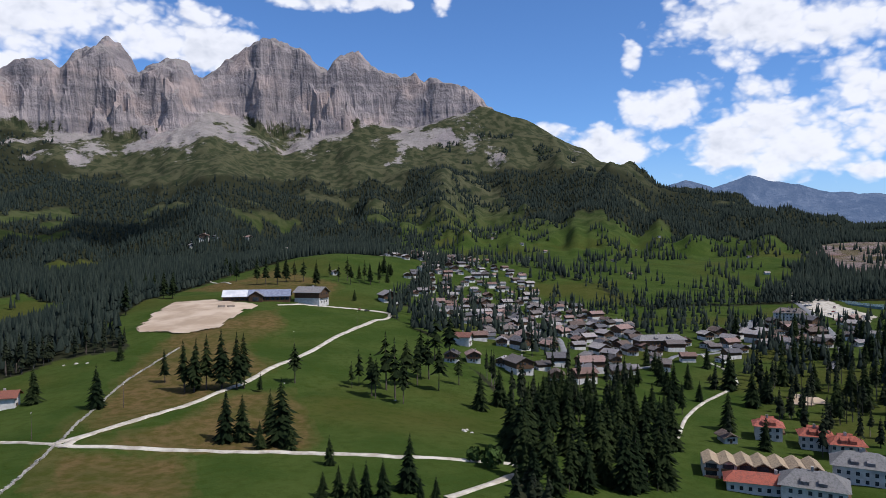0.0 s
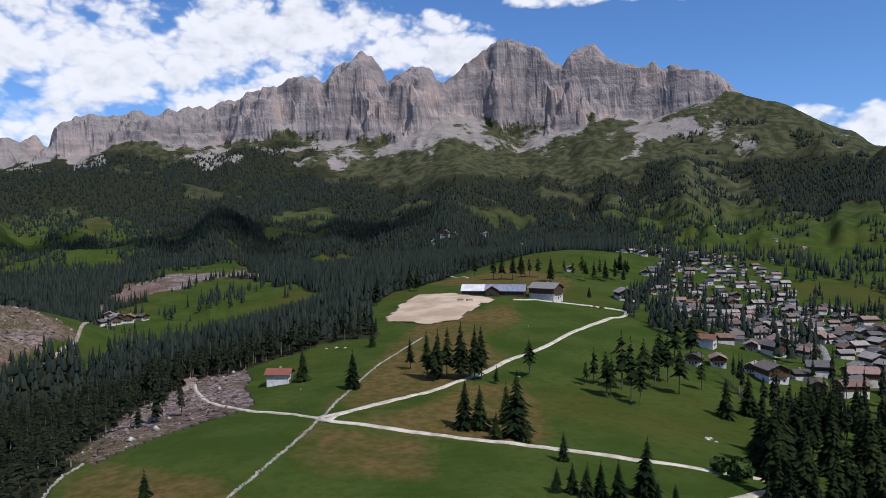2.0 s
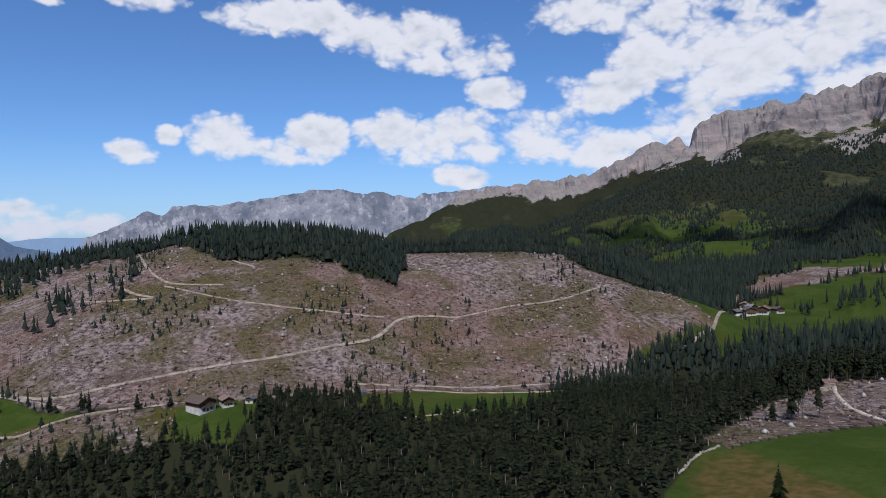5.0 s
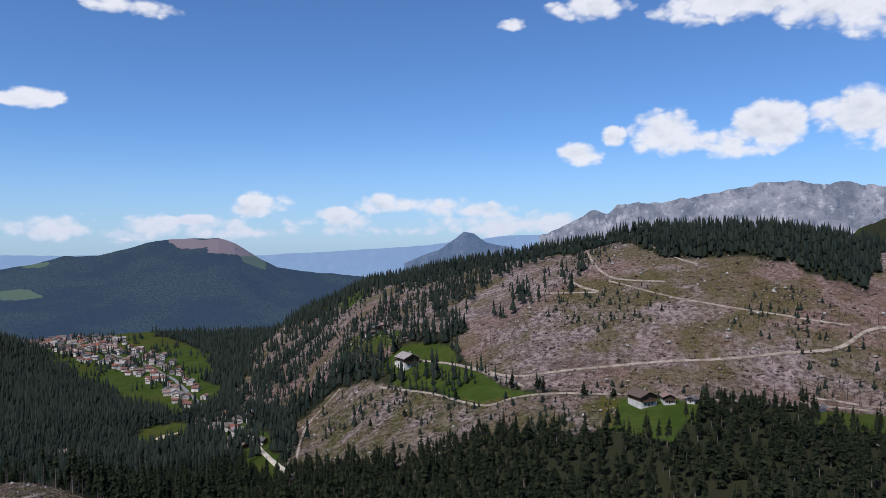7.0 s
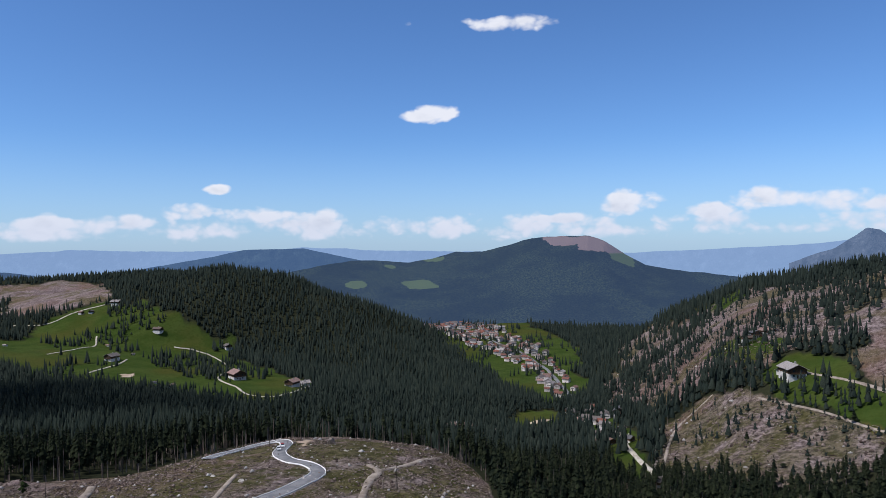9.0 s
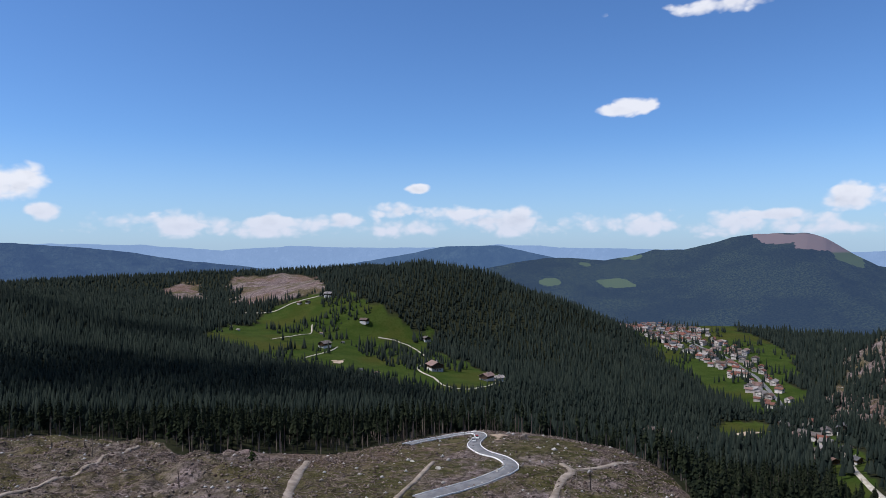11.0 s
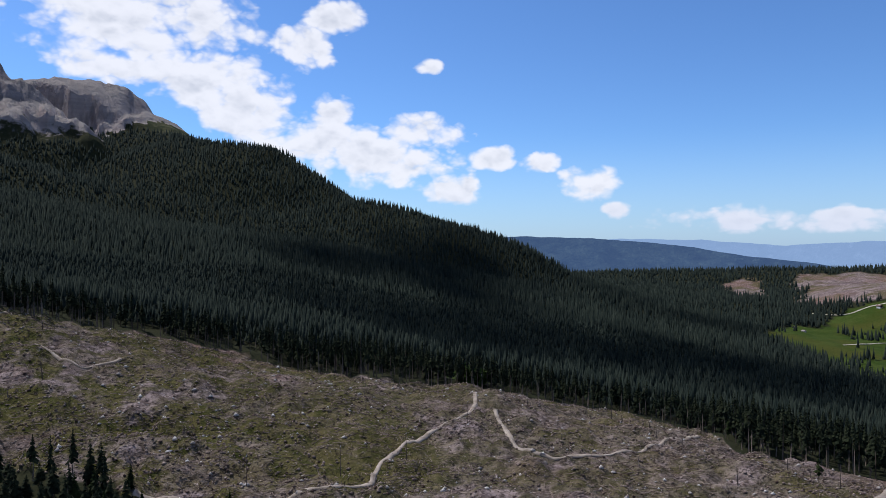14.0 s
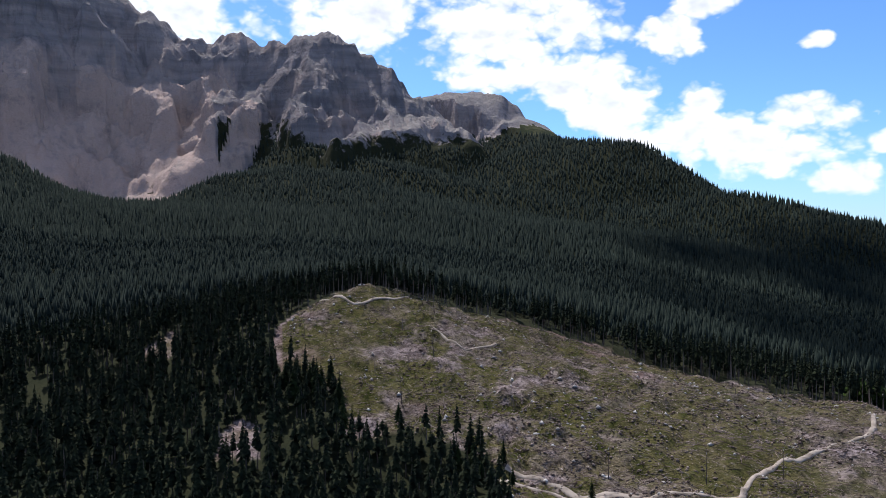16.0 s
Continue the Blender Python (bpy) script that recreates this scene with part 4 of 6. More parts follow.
def build_ground():
    b, r = np.meshgrid(BEARINGS, RINGS, indexing="ij")
    x, y = at(b, r)
    z, rock = relief(x, y)
    HEIGHTS.append(z), ROCKS.append(rock)
    cover = ground_cover(x, y)
    nb, nr = b.shape
    verts = np.stack([x, y, z], -1).reshape(-1, 3)
    i, j = np.meshgrid(np.arange(nb), np.arange(nr - 1), indexing="ij")
    k = (i + 1) % nb
    quads = np.stack([i * nr + j, k * nr + j, k * nr + j + 1, i * nr + j + 1], -1).reshape(-1, 4)
    me = bpy.data.meshes.new("ground")
    me.vertices.add(len(verts))
    me.vertices.foreach_set("co", verts.ravel())
    me.loops.add(quads.size)
    me.loops.foreach_set("vertex_index", quads.ravel().astype(np.int32))
    me.polygons.add(len(quads))
    me.polygons.foreach_set("loop_start", np.arange(0, quads.size, 4, dtype=np.int32))
    me.polygons.foreach_set("use_smooth", (rock.reshape(-1)[quads].max(1) < 0.3))
    me.update()
    # above the tree line: alpine grass, then fans of scree and rock
    bare = np.clip((z - tree_line(x, y)) / 40, 0, 1)
    fans = np.zeros(b.shape)
    streak = np.arctan2(-x, y) * 3400.0 + 70 * fractal(x, y, 130, 3, 6)
    for line, seed in ((NORTH_WALL, 91), (NORTH_TOWERS, 93), (SOUTH_WALL, 95), (SOUTH_HORN, 97)):
        d, _, along = crest_distance(x, y, line)
        ends = np.clip(along / 60, 0, 1) * np.clip((along.max() - along) / 60, 0, 1)
        fans = np.maximum(fans, np.clip(((fractal(streak, d * 0.22, 150, 4, seed) - 0.5) * 1.5 + (fractal(x, y, 110, 4, seed + 1) - 0.5) * 1.3 + 0.66 - d * 0.00115) * 1.5, 0, 1) * ends)
    scree = np.clip((z - 250) / 80, 0, 1) * fans
    scree = np.where(inside(x, y, SCREE_BOWL), np.clip(fractal(streak, np.hypot(x, y) * 0.2, 90, 3, 44) * 2.4 + 0.3, 0, 1), scree)
    grassy = np.where(cover["meadow"] | cover["village"] | cover["town"], 1.0, 0.0)
    grassy = np.maximum(np.maximum(grassy, bare), np.where(glades(x, y), 0.75, 0.0))
    stony = np.maximum(rock, scree)
    stony = np.where((z > 380) & (y < -600) & (b > 232), 1.0, stony)
    col = np.stack([grassy, np.where(cover["cut"], 1.0, 0.0), stony, np.ones_like(z)], -1).reshape(-1)
    me.color_attributes.new("cover", "FLOAT_COLOR", "POINT").data.foreach_set("color", col.astype(np.float32))
    dry = np.zeros(b.shape)
    for outline in DRY:
        for shift in (0, 40, 80, 120):
            wx, wy = (34 * (fractal(x, y, 46, 4, s + shift) - 0.5) for s in (201, 202))
            dry = dry + 0.25 * inside(x + wx, y + wy, outline)
    dry = np.where(inside(x, y, CUT_SLOPE_WEST), 0.45 + 0.55 * fractal(x, y, 60, 3, 77), dry)
    dry = np.where(inside(x, y, NEAR_CUT), np.interp(b, [135, 152, 160, 185, 212], [0.9, 0.9, 0.4, 0.65, 1.0]), np.minimum(dry, 1.0))
    dry = np.where(inside(x + 60 * (fractal(x, y, 90, 3, 301) - 0.5), y + 60 * (fractal(x, y, 90, 3, 302) - 0.5), SCREE_BOWL), 1.0, dry)
    me.attributes.new("dry", "FLOAT", "POINT").data.foreach_set("value", dry.ravel().astype(np.float32))
    me.materials.append(GROUND)
    return tagged(new("ground", me), "alpine ground of meadows, felled slopes, woodland and bare rock", "ground", kind="structure")


build_ground()


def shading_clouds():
    """Unseen cumulus added high overhead, above the camera's sight, to cast shadows on the woods."""
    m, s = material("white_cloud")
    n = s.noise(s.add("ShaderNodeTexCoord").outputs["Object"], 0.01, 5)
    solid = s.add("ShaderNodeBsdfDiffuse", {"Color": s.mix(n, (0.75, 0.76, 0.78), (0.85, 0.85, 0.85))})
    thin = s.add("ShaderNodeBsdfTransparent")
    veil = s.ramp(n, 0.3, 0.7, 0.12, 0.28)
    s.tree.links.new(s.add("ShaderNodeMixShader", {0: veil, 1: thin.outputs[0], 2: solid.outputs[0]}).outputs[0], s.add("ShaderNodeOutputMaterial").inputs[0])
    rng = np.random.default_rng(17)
    # the ground spots to be shaded; each cloud is put sunward of one
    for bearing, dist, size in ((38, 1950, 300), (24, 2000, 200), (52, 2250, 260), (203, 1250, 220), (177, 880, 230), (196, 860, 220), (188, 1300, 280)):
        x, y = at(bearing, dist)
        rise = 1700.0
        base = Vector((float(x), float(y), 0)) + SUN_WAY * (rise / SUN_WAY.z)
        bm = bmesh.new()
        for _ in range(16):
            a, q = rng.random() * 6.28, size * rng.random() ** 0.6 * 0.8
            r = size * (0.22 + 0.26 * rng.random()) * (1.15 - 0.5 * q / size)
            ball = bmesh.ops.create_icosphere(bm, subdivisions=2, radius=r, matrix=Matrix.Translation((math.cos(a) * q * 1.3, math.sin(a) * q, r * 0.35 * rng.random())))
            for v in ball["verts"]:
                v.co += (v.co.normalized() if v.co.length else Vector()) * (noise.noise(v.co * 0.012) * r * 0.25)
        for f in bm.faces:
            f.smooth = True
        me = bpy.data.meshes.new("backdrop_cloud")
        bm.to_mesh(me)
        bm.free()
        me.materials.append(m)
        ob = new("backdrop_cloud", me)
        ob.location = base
        tagged(ob, "unseen white cloud added high overhead to shade the woods", "cloud", kind="structure")


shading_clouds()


# ---- distance: ranges beyond the last woods, their pale blue haze painted as glow
def painted_haze_material(name, rock, air, share):
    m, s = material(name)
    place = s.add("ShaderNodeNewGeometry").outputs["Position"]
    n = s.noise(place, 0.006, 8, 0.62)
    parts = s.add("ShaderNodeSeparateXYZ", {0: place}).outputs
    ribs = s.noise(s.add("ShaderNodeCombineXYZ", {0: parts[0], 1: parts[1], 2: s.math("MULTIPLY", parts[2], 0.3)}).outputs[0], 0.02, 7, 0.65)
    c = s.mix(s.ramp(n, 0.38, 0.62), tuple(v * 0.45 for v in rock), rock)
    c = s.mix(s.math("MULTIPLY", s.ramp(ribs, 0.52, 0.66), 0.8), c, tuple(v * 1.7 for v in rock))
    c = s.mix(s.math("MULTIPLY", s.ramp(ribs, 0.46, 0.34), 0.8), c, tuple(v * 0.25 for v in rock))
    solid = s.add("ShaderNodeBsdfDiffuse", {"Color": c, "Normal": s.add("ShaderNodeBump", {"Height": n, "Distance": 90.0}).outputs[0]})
    # haze painted in: flat blue emission mixed over the lit rock
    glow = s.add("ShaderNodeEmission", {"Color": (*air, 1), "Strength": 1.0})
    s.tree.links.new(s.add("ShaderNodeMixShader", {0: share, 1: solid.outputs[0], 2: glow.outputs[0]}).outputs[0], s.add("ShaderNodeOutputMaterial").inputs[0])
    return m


def far_range(name, crest, dist, depth, mat, rough, label, seed, drop=320, bare_marks=()):
    """A range along a crest of (bearing, tangent of height), rising from depth metres nearer."""
    b = np.arange(crest[0][0], crest[-1][0], 0.12)
    top = (np.interp(b, [p[0] for p in crest], [p[1] for p in crest]) * HEIGHT_FIT + tilt(b)) * dist
    rows = np.linspace(0, 1, 14) if not bare_marks else np.linspace(0, 1, 60)
    bb, ff = np.meshgrid(b, rows, indexing="ij")
    x, y = at(bb, dist - depth * ff)
    n = fractal(x, y, depth * 0.5, 5, seed) - 0.5
    z = np.where(ff == 0, top[:, None] + rough * (fractal(x, y, 90, 4, seed + 2) - 0.5), top[:, None] * (1 - ff) - drop * ff ** 0.9 + rough * 2.2 * n * (1 - ff))
    nr = len(rows)
    i, j = np.meshgrid(np.arange(len(b) - 1), np.arange(nr - 1), indexing="ij")
    q = np.stack([i * nr + j, i * nr + j + 1, (i + 1) * nr + j + 1, (i + 1) * nr + j], -1).reshape(-1, 4)
    me = smooth_mesh(name, np.stack([x, y, z], -1).reshape(-1, 3).tolist(), q.tolist(), mat)
    marks = np.zeros(bb.shape)
    for mb, mt, wb, wt in bare_marks:
        q = ((bb - mb) / wb) ** 2 + ((z / np.hypot(x, y) - mt) / wt) ** 2 + 5.0 * (fractal(x, y, 110, 4, 33) - 0.5)
        marks = np.maximum(marks, np.clip((1.0 - q) * 4, 0, 1))
    me.attributes.new("bare", "FLOAT", "POINT").data.foreach_set("value", marks.ravel().astype(np.float32))
    return tagged(new(name, me), label, "mountain range", kind="structure")


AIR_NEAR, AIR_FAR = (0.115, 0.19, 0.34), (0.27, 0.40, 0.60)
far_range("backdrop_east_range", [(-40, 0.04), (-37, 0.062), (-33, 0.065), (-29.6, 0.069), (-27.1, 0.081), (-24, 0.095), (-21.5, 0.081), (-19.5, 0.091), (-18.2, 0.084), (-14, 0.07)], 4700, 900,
          painted_haze_material("hazy_east_range", (0.20, 0.21, 0.22), (0.10, 0.16, 0.29), 0.72), 30, "hazy blue mountain range behind the pass", 11)
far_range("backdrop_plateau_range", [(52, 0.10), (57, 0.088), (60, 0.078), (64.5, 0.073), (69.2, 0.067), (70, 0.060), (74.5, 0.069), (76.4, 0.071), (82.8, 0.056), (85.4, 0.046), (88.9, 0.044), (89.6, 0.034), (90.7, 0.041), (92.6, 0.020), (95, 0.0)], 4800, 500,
          painted_haze_material("hazy_plateau_rock", (0.36, 0.335, 0.325), (0.13, 0.20, 0.34), 0.42), 60, "hazy grey rock plateau with steep cliffs", 12)
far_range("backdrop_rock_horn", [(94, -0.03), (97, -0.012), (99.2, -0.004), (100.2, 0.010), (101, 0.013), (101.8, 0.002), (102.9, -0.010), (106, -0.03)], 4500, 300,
          painted_haze_material("hazy_horn", (0.16, 0.17, 0.18), (0.11, 0.18, 0.31), 0.7), 12, "hazy rock horn above the plain", 13)
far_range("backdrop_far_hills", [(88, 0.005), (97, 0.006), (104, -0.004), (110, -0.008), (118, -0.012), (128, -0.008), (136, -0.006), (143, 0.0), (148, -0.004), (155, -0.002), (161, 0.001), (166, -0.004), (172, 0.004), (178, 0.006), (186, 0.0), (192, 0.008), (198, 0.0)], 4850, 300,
          painted_haze_material("hazy_far_hills", (0.2, 0.24, 0.28), (0.25, 0.38, 0.60), 0.9), 14, "hills on the far horizon in painted pale blue haze", 14)
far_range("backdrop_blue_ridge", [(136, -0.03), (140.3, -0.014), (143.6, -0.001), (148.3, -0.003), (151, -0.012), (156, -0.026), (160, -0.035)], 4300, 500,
          painted_haze_material("hazy_blue_ridge", (0.05, 0.07, 0.06), (0.085, 0.16, 0.31), 0.7), 10, "hazy blue wooded ridge", 15)
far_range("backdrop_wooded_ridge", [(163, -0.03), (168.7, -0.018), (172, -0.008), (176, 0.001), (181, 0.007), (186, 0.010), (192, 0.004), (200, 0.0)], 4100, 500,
          painted_haze_material("hazy_wooded_ridge", (0.05, 0.07, 0.055), (0.07, 0.13, 0.27), 0.6), 10, "hazy wooded ridge with a cleared patch", 16)


def painted_haze_woods(name, share, air):
    """Far woods: fine dark grain, some felled, pinkish patches, blue haze painted as emission."""
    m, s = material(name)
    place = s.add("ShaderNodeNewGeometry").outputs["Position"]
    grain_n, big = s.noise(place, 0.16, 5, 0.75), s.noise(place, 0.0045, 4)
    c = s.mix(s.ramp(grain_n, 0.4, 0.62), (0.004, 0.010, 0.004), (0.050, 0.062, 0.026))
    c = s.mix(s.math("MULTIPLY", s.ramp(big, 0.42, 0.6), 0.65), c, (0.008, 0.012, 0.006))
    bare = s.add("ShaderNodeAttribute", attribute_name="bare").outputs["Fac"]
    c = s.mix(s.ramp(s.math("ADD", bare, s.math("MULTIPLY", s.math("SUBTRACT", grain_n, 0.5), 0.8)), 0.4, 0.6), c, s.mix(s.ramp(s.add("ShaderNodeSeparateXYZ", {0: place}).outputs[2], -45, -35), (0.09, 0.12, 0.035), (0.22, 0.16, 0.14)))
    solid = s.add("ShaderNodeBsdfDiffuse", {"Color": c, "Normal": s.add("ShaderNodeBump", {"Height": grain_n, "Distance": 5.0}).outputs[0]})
    # this blue emission is the painted haze, not a source of light
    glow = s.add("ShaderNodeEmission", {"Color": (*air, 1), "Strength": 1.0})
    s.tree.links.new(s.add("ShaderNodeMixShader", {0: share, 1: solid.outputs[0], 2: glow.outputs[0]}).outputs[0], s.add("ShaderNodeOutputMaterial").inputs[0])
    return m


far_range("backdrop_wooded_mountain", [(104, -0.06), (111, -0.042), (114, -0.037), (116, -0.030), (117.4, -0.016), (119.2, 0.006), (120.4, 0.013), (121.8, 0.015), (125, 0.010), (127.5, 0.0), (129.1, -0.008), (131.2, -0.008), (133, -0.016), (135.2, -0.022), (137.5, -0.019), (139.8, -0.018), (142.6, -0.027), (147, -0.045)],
          2950, 900, painted_haze_woods("hazy_woods", 0.30, (0.09, 0.16, 0.33)), 16, "wooded mountain in painted blue haze beyond the valley town", 18, 250,
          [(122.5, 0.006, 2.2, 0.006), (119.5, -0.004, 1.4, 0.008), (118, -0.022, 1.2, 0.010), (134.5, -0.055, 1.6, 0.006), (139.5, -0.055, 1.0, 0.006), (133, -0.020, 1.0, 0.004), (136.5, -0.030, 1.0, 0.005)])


# ---- helpers for things
def part(name, bm, mat, parent=None, label=""):
    """Links a bmesh as one mesh object, under a thing or a part."""
    me = bpy.data.meshes.new(name)
    bm.to_mesh(me)
    bm.free()
    me.materials.append(mat)
    ob = new(name, me)
    ob.parent = parent
    return tagged(ob, label)


def box(bm, x0, x1, y0, y1, z0, z1):
    v = [bm.verts.new(p) for p in ((x0, y0, z0), (x1, y0, z0), (x1, y1, z0), (x0, y1, z0), (x0, y0, z1), (x1, y0, z1), (x1, y1, z1), (x0, y1, z1))]
    for f in ((0, 3, 2, 1), (4, 5, 6, 7), (0, 1, 5, 4), (1, 2, 6, 5), (2, 3, 7, 6), (3, 0, 4, 7)):
        bm.faces.new([v[k] for k in f])
    return bm


def boxed(*args):
    return box(bmesh.new(), *args)


def prism(profile, y0, y1):
    """A profile in x and z, drawn out along y."""
    bm = bmesh.new()
    a = [bm.verts.new((x, y0, z)) for x, z in profile]
    b = [bm.verts.new((x, y1, z)) for x, z in profile]
    n = len(profile)
    bm.faces.new(a)
    bm.faces.new(b[::-1])
    for k in range(n):
        bm.faces.new((a[(k + 1) % n], a[k], b[k], b[(k + 1) % n]))
    return bm


def ground_z(x, y):
    return float(sampled(x, y)[0])


def spot(bearing, dist, sink=0.0):
    x, y = at(bearing, dist)
    return float(x), float(y), ground_z(x, y) - sink


def plain(name, a, b, scale=0.8, rough=0.9, each=0.0, bump=0.0):
    """Two tones in a grain of that scale; each: how far one thing differs from the next."""
    m, s = material(name)
    place = s.add("ShaderNodeTexCoord").outputs["Object"]
    n = s.noise(place, scale, 5)
    c = s.mix(s.ramp(n, 0.35, 0.65), a, b)
    if each:
        rnd = s.add("ShaderNodeObjectInfo").outputs["Random"]
        c = s.add("ShaderNodeHueSaturation", {"Color": c, "Value": s.ramp(rnd, 0, 1, 1 - each, 1 + each, smooth=False)}).outputs[0]
    finish(s, c, rough, n if bump else None, bump)
    return m


def roof_material(name, tones, stripe=3.0):
    m, s = material(name)
    co = s.add("ShaderNodeTexCoord").outputs["Object"]
    rnd = s.add("ShaderNodeObjectInfo").outputs["Random"]
    ramp = s.add("ShaderNodeValToRGB", {0: rnd})
    ramp.color_ramp.interpolation = "CONSTANT"
    while len(ramp.color_ramp.elements) < len(tones):
        ramp.color_ramp.elements.new(0.5)
    for k, (e, t) in enumerate(zip(ramp.color_ramp.elements, tones)):
        e.position, e.color = k / len(tones), (*t, 1)
    n = s.noise(co, 1.2, 5)
    wave = s.add("ShaderNodeTexWave", {"Vector": co, "Scale": stripe, "Distortion": 0.6}, bands_direction="Z").outputs[1]
    c = s.mix(s.math("MULTIPLY", s.ramp(n, 0.4, 0.7), 0.45), ramp.outputs[0], (0.05, 0.045, 0.04))
    finish(s, c, 0.75, wave, 0.05)
    return m


PLASTER = plain("white_plaster", (0.46, 0.44, 0.41), (0.60, 0.58, 0.545), 0.5, 0.9, 0.12)
TIMBER = plain("weathered_timber", (0.055, 0.033, 0.020), (0.13, 0.078, 0.045), 2.0, 0.8, 0.35)
WINDOW = plain("dark_window_glass", (0.02, 0.025, 0.03), (0.05, 0.06, 0.07), 0.5, 0.15)
CHIMNEY = plain("grey_chimney_stone", (0.22, 0.20, 0.19), (0.36, 0.34, 0.32), 3.0)
ROOF_VILLAGE = roof_material("village_roofing", [(0.075, 0.065, 0.06), (0.14, 0.12, 0.11), (0.22, 0.20, 0.195), (0.11, 0.08, 0.065), (0.30, 0.27, 0.255), (0.17, 0.105, 0.085), (0.10, 0.095, 0.10), (0.25, 0.165, 0.14)])
ROOF_RED = roof_material("red_tiles", [(0.30, 0.085, 0.055), (0.26, 0.08, 0.055), (0.33, 0.10, 0.07)])
ROOF_RUSSET = roof_material("russet_tiles", [(0.20, 0.075, 0.05), (0.17, 0.075, 0.055)])
ROOF_SAND = roof_material("sandy_shingle_roof", [(0.34, 0.26, 0.17), (0.31, 0.235, 0.155), (0.36, 0.28, 0.19)])
ROOF_SLATE = roof_material("grey_slate_roof", [(0.17, 0.165, 0.16), (0.20, 0.19, 0.185)])
ROOF_METAL = plain("pale_metal_roof", (0.42, 0.43, 0.45), (0.56, 0.56, 0.56), 0.15, 0.45)
SOLAR = plain("dark_blue_solar_roof", (0.13, 0.145, 0.20), (0.20, 0.215, 0.27), 0.4, 0.4)
GRAVEL = plain("pale_gravel", (0.30, 0.265, 0.21), (0.47, 0.43, 0.36), 0.25, 0.95)
EARTH_TRACK = plain("earth_track", (0.17, 0.14, 0.11), (0.30, 0.255, 0.21), 0.2, 0.95)
ASPHALT = plain("grey_asphalt", (0.13, 0.13, 0.135), (0.19, 0.19, 0.19), 0.3, 0.85)
PAINT = plain("white_road_paint", (0.6, 0.6, 0.58), (0.74, 0.74, 0.72), 0.4, 0.8)
STONE_WALL = plain("pale_wall_stones", (0.24, 0.22, 0.19), (0.42, 0.40, 0.35), 0.7, 0.95)
EARTH = plain("bare_sandy_earth", (0.30, 0.225, 0.155), (0.43, 0.34, 0.25), 0.05, 0.95)


# ---- ways, walls and bare patches
def smooth_line(points, step):
    """A rounded line through (bearing, distance) places, in metres, at even steps."""
    p = np.array([at(b, d) for b, d in points])
    p = np.vstack([2 * p[0] - p[1], p, 2 * p[-1] - p[-2]])
    out = []
    for a, b, c, d in zip(p, p[1:], p[2:], p[3:]):
        n = max(2, int(np.hypot(*(c - b)) / step))
        for t in np.arange(n) / n:
            out.append(0.5 * (2 * b + (c - a) * t + (2 * a - 5 * b + 4 * c - d) * t * t + (3 * b - a - 3 * c + d) * t ** 3))
    return np.array(out + [p[-2]])


def way(name, points, width, mat, label, lift=0.25, offset=0.0, wobble=0.25, category="track"):
    line = smooth_line(points, 3.0)
    run = np.gradient(line, axis=0)
    run /= np.maximum(np.hypot(run[:, 0], run[:, 1]), 1e-6)[:, None]
    side = np.stack([-run[:, 1], run[:, 0]], -1)
    k = np.arange(len(line))
    half = width / 2 * (1 + wobble * (grain(k * 1.0, k * 0.0, 4, 3) - 0.5))
    across = np.array([-1.15, -0.95, 0, 0.95, 1.15])
    drop = np.array([-0.5, 0.0, 0.06, 0.0, -0.5])
    x = line[:, 0, None] + side[:, 0, None] * (half[:, None] * across + offset)
    y = line[:, 1, None] + side[:, 1, None] * (half[:, None] * across + offset)
    rise = lift + np.hypot(line[:, 0], line[:, 1]) * 0.0005
    z = np.maximum(sampled(x, y)[0], sampled(line[:, 0], line[:, 1])[0][:, None] - 0.3) + rise[:, None] + drop
    n = len(line)
    verts = np.stack([x, y, z], -1).reshape(-1, 3).tolist()
    faces = [(i * 5 + j, i * 5 + j + 1, i * 5 + j + 6, i * 5 + j + 5) for i in range(n - 1) for j in range(4)]
    return tagged(new(name, smooth_mesh(name, verts, faces, mat)), label, category, kind="structure")


LOOKS = {"gravel": ("gravel_track", GRAVEL, "pale gravel track across the meadow"), "earth": ("earth_track", EARTH_TRACK, "pale earth forestry track on the felled slope"),
         "asphalt": ("village_road", ASPHALT, "grey asphalt village road"), "pass": ("pass_road", ASPHALT, "winding grey asphalt pass road with white edge lines")}
for look_name, width, points in WAYS:
    name, mat, label = LOOKS[look_name]
    way(name, points, width * {"gravel": 0.72, "earth": 0.62}.get(look_name, 0.85), mat, label)
    if look_name == "pass":
        for off in (-width * 0.43, width * 0.43):
            way("road_marking", points, 0.28, PAINT, "white painted edge line of the pass road", lift=0.42, offset=off, wobble=0.0, category="marking")


def stones(name, points, label):
    """A low dry-stone wall: many rough blocks along a line."""
    rng = np.random.default_rng(9)
    wall = tagged(new(name), label, "wall")
    line = smooth_line(points, 1.05)
    meshes = []
    for k in range(5):
        bm = boxed(-0.5, 0.5, -0.26, 0.26, -0.4, 0.5)
        for v in bm.verts:
            v.co += Vector(rng.normal(0, 0.09, 3))
        me = bpy.data.meshes.new("stone")
        bm.to_mesh(me)
        bm.free()
        me.materials.append(STONE_WALL)
        meshes.append(me)
    z = sampled(line[:, 0], line[:, 1])[0]
    for k, (p, h) in enumerate(zip(line, z)):
        ob = new("stone", meshes[k % 5])
        ob.parent = wall
        ob.matrix_basis = Matrix.LocRotScale((*(p + rng.normal(0, 0.15, 2)), h), Euler((0, 0, rng.random() * 6.28)), None)
    return wall


stones("dry_stone_wall", DRY_WALL, "low pale dry-stone wall between two meadows")
stones("dry_stone_wall", DRY_WALL_WEST, "low pale dry-stone wall at the meadow's edge")


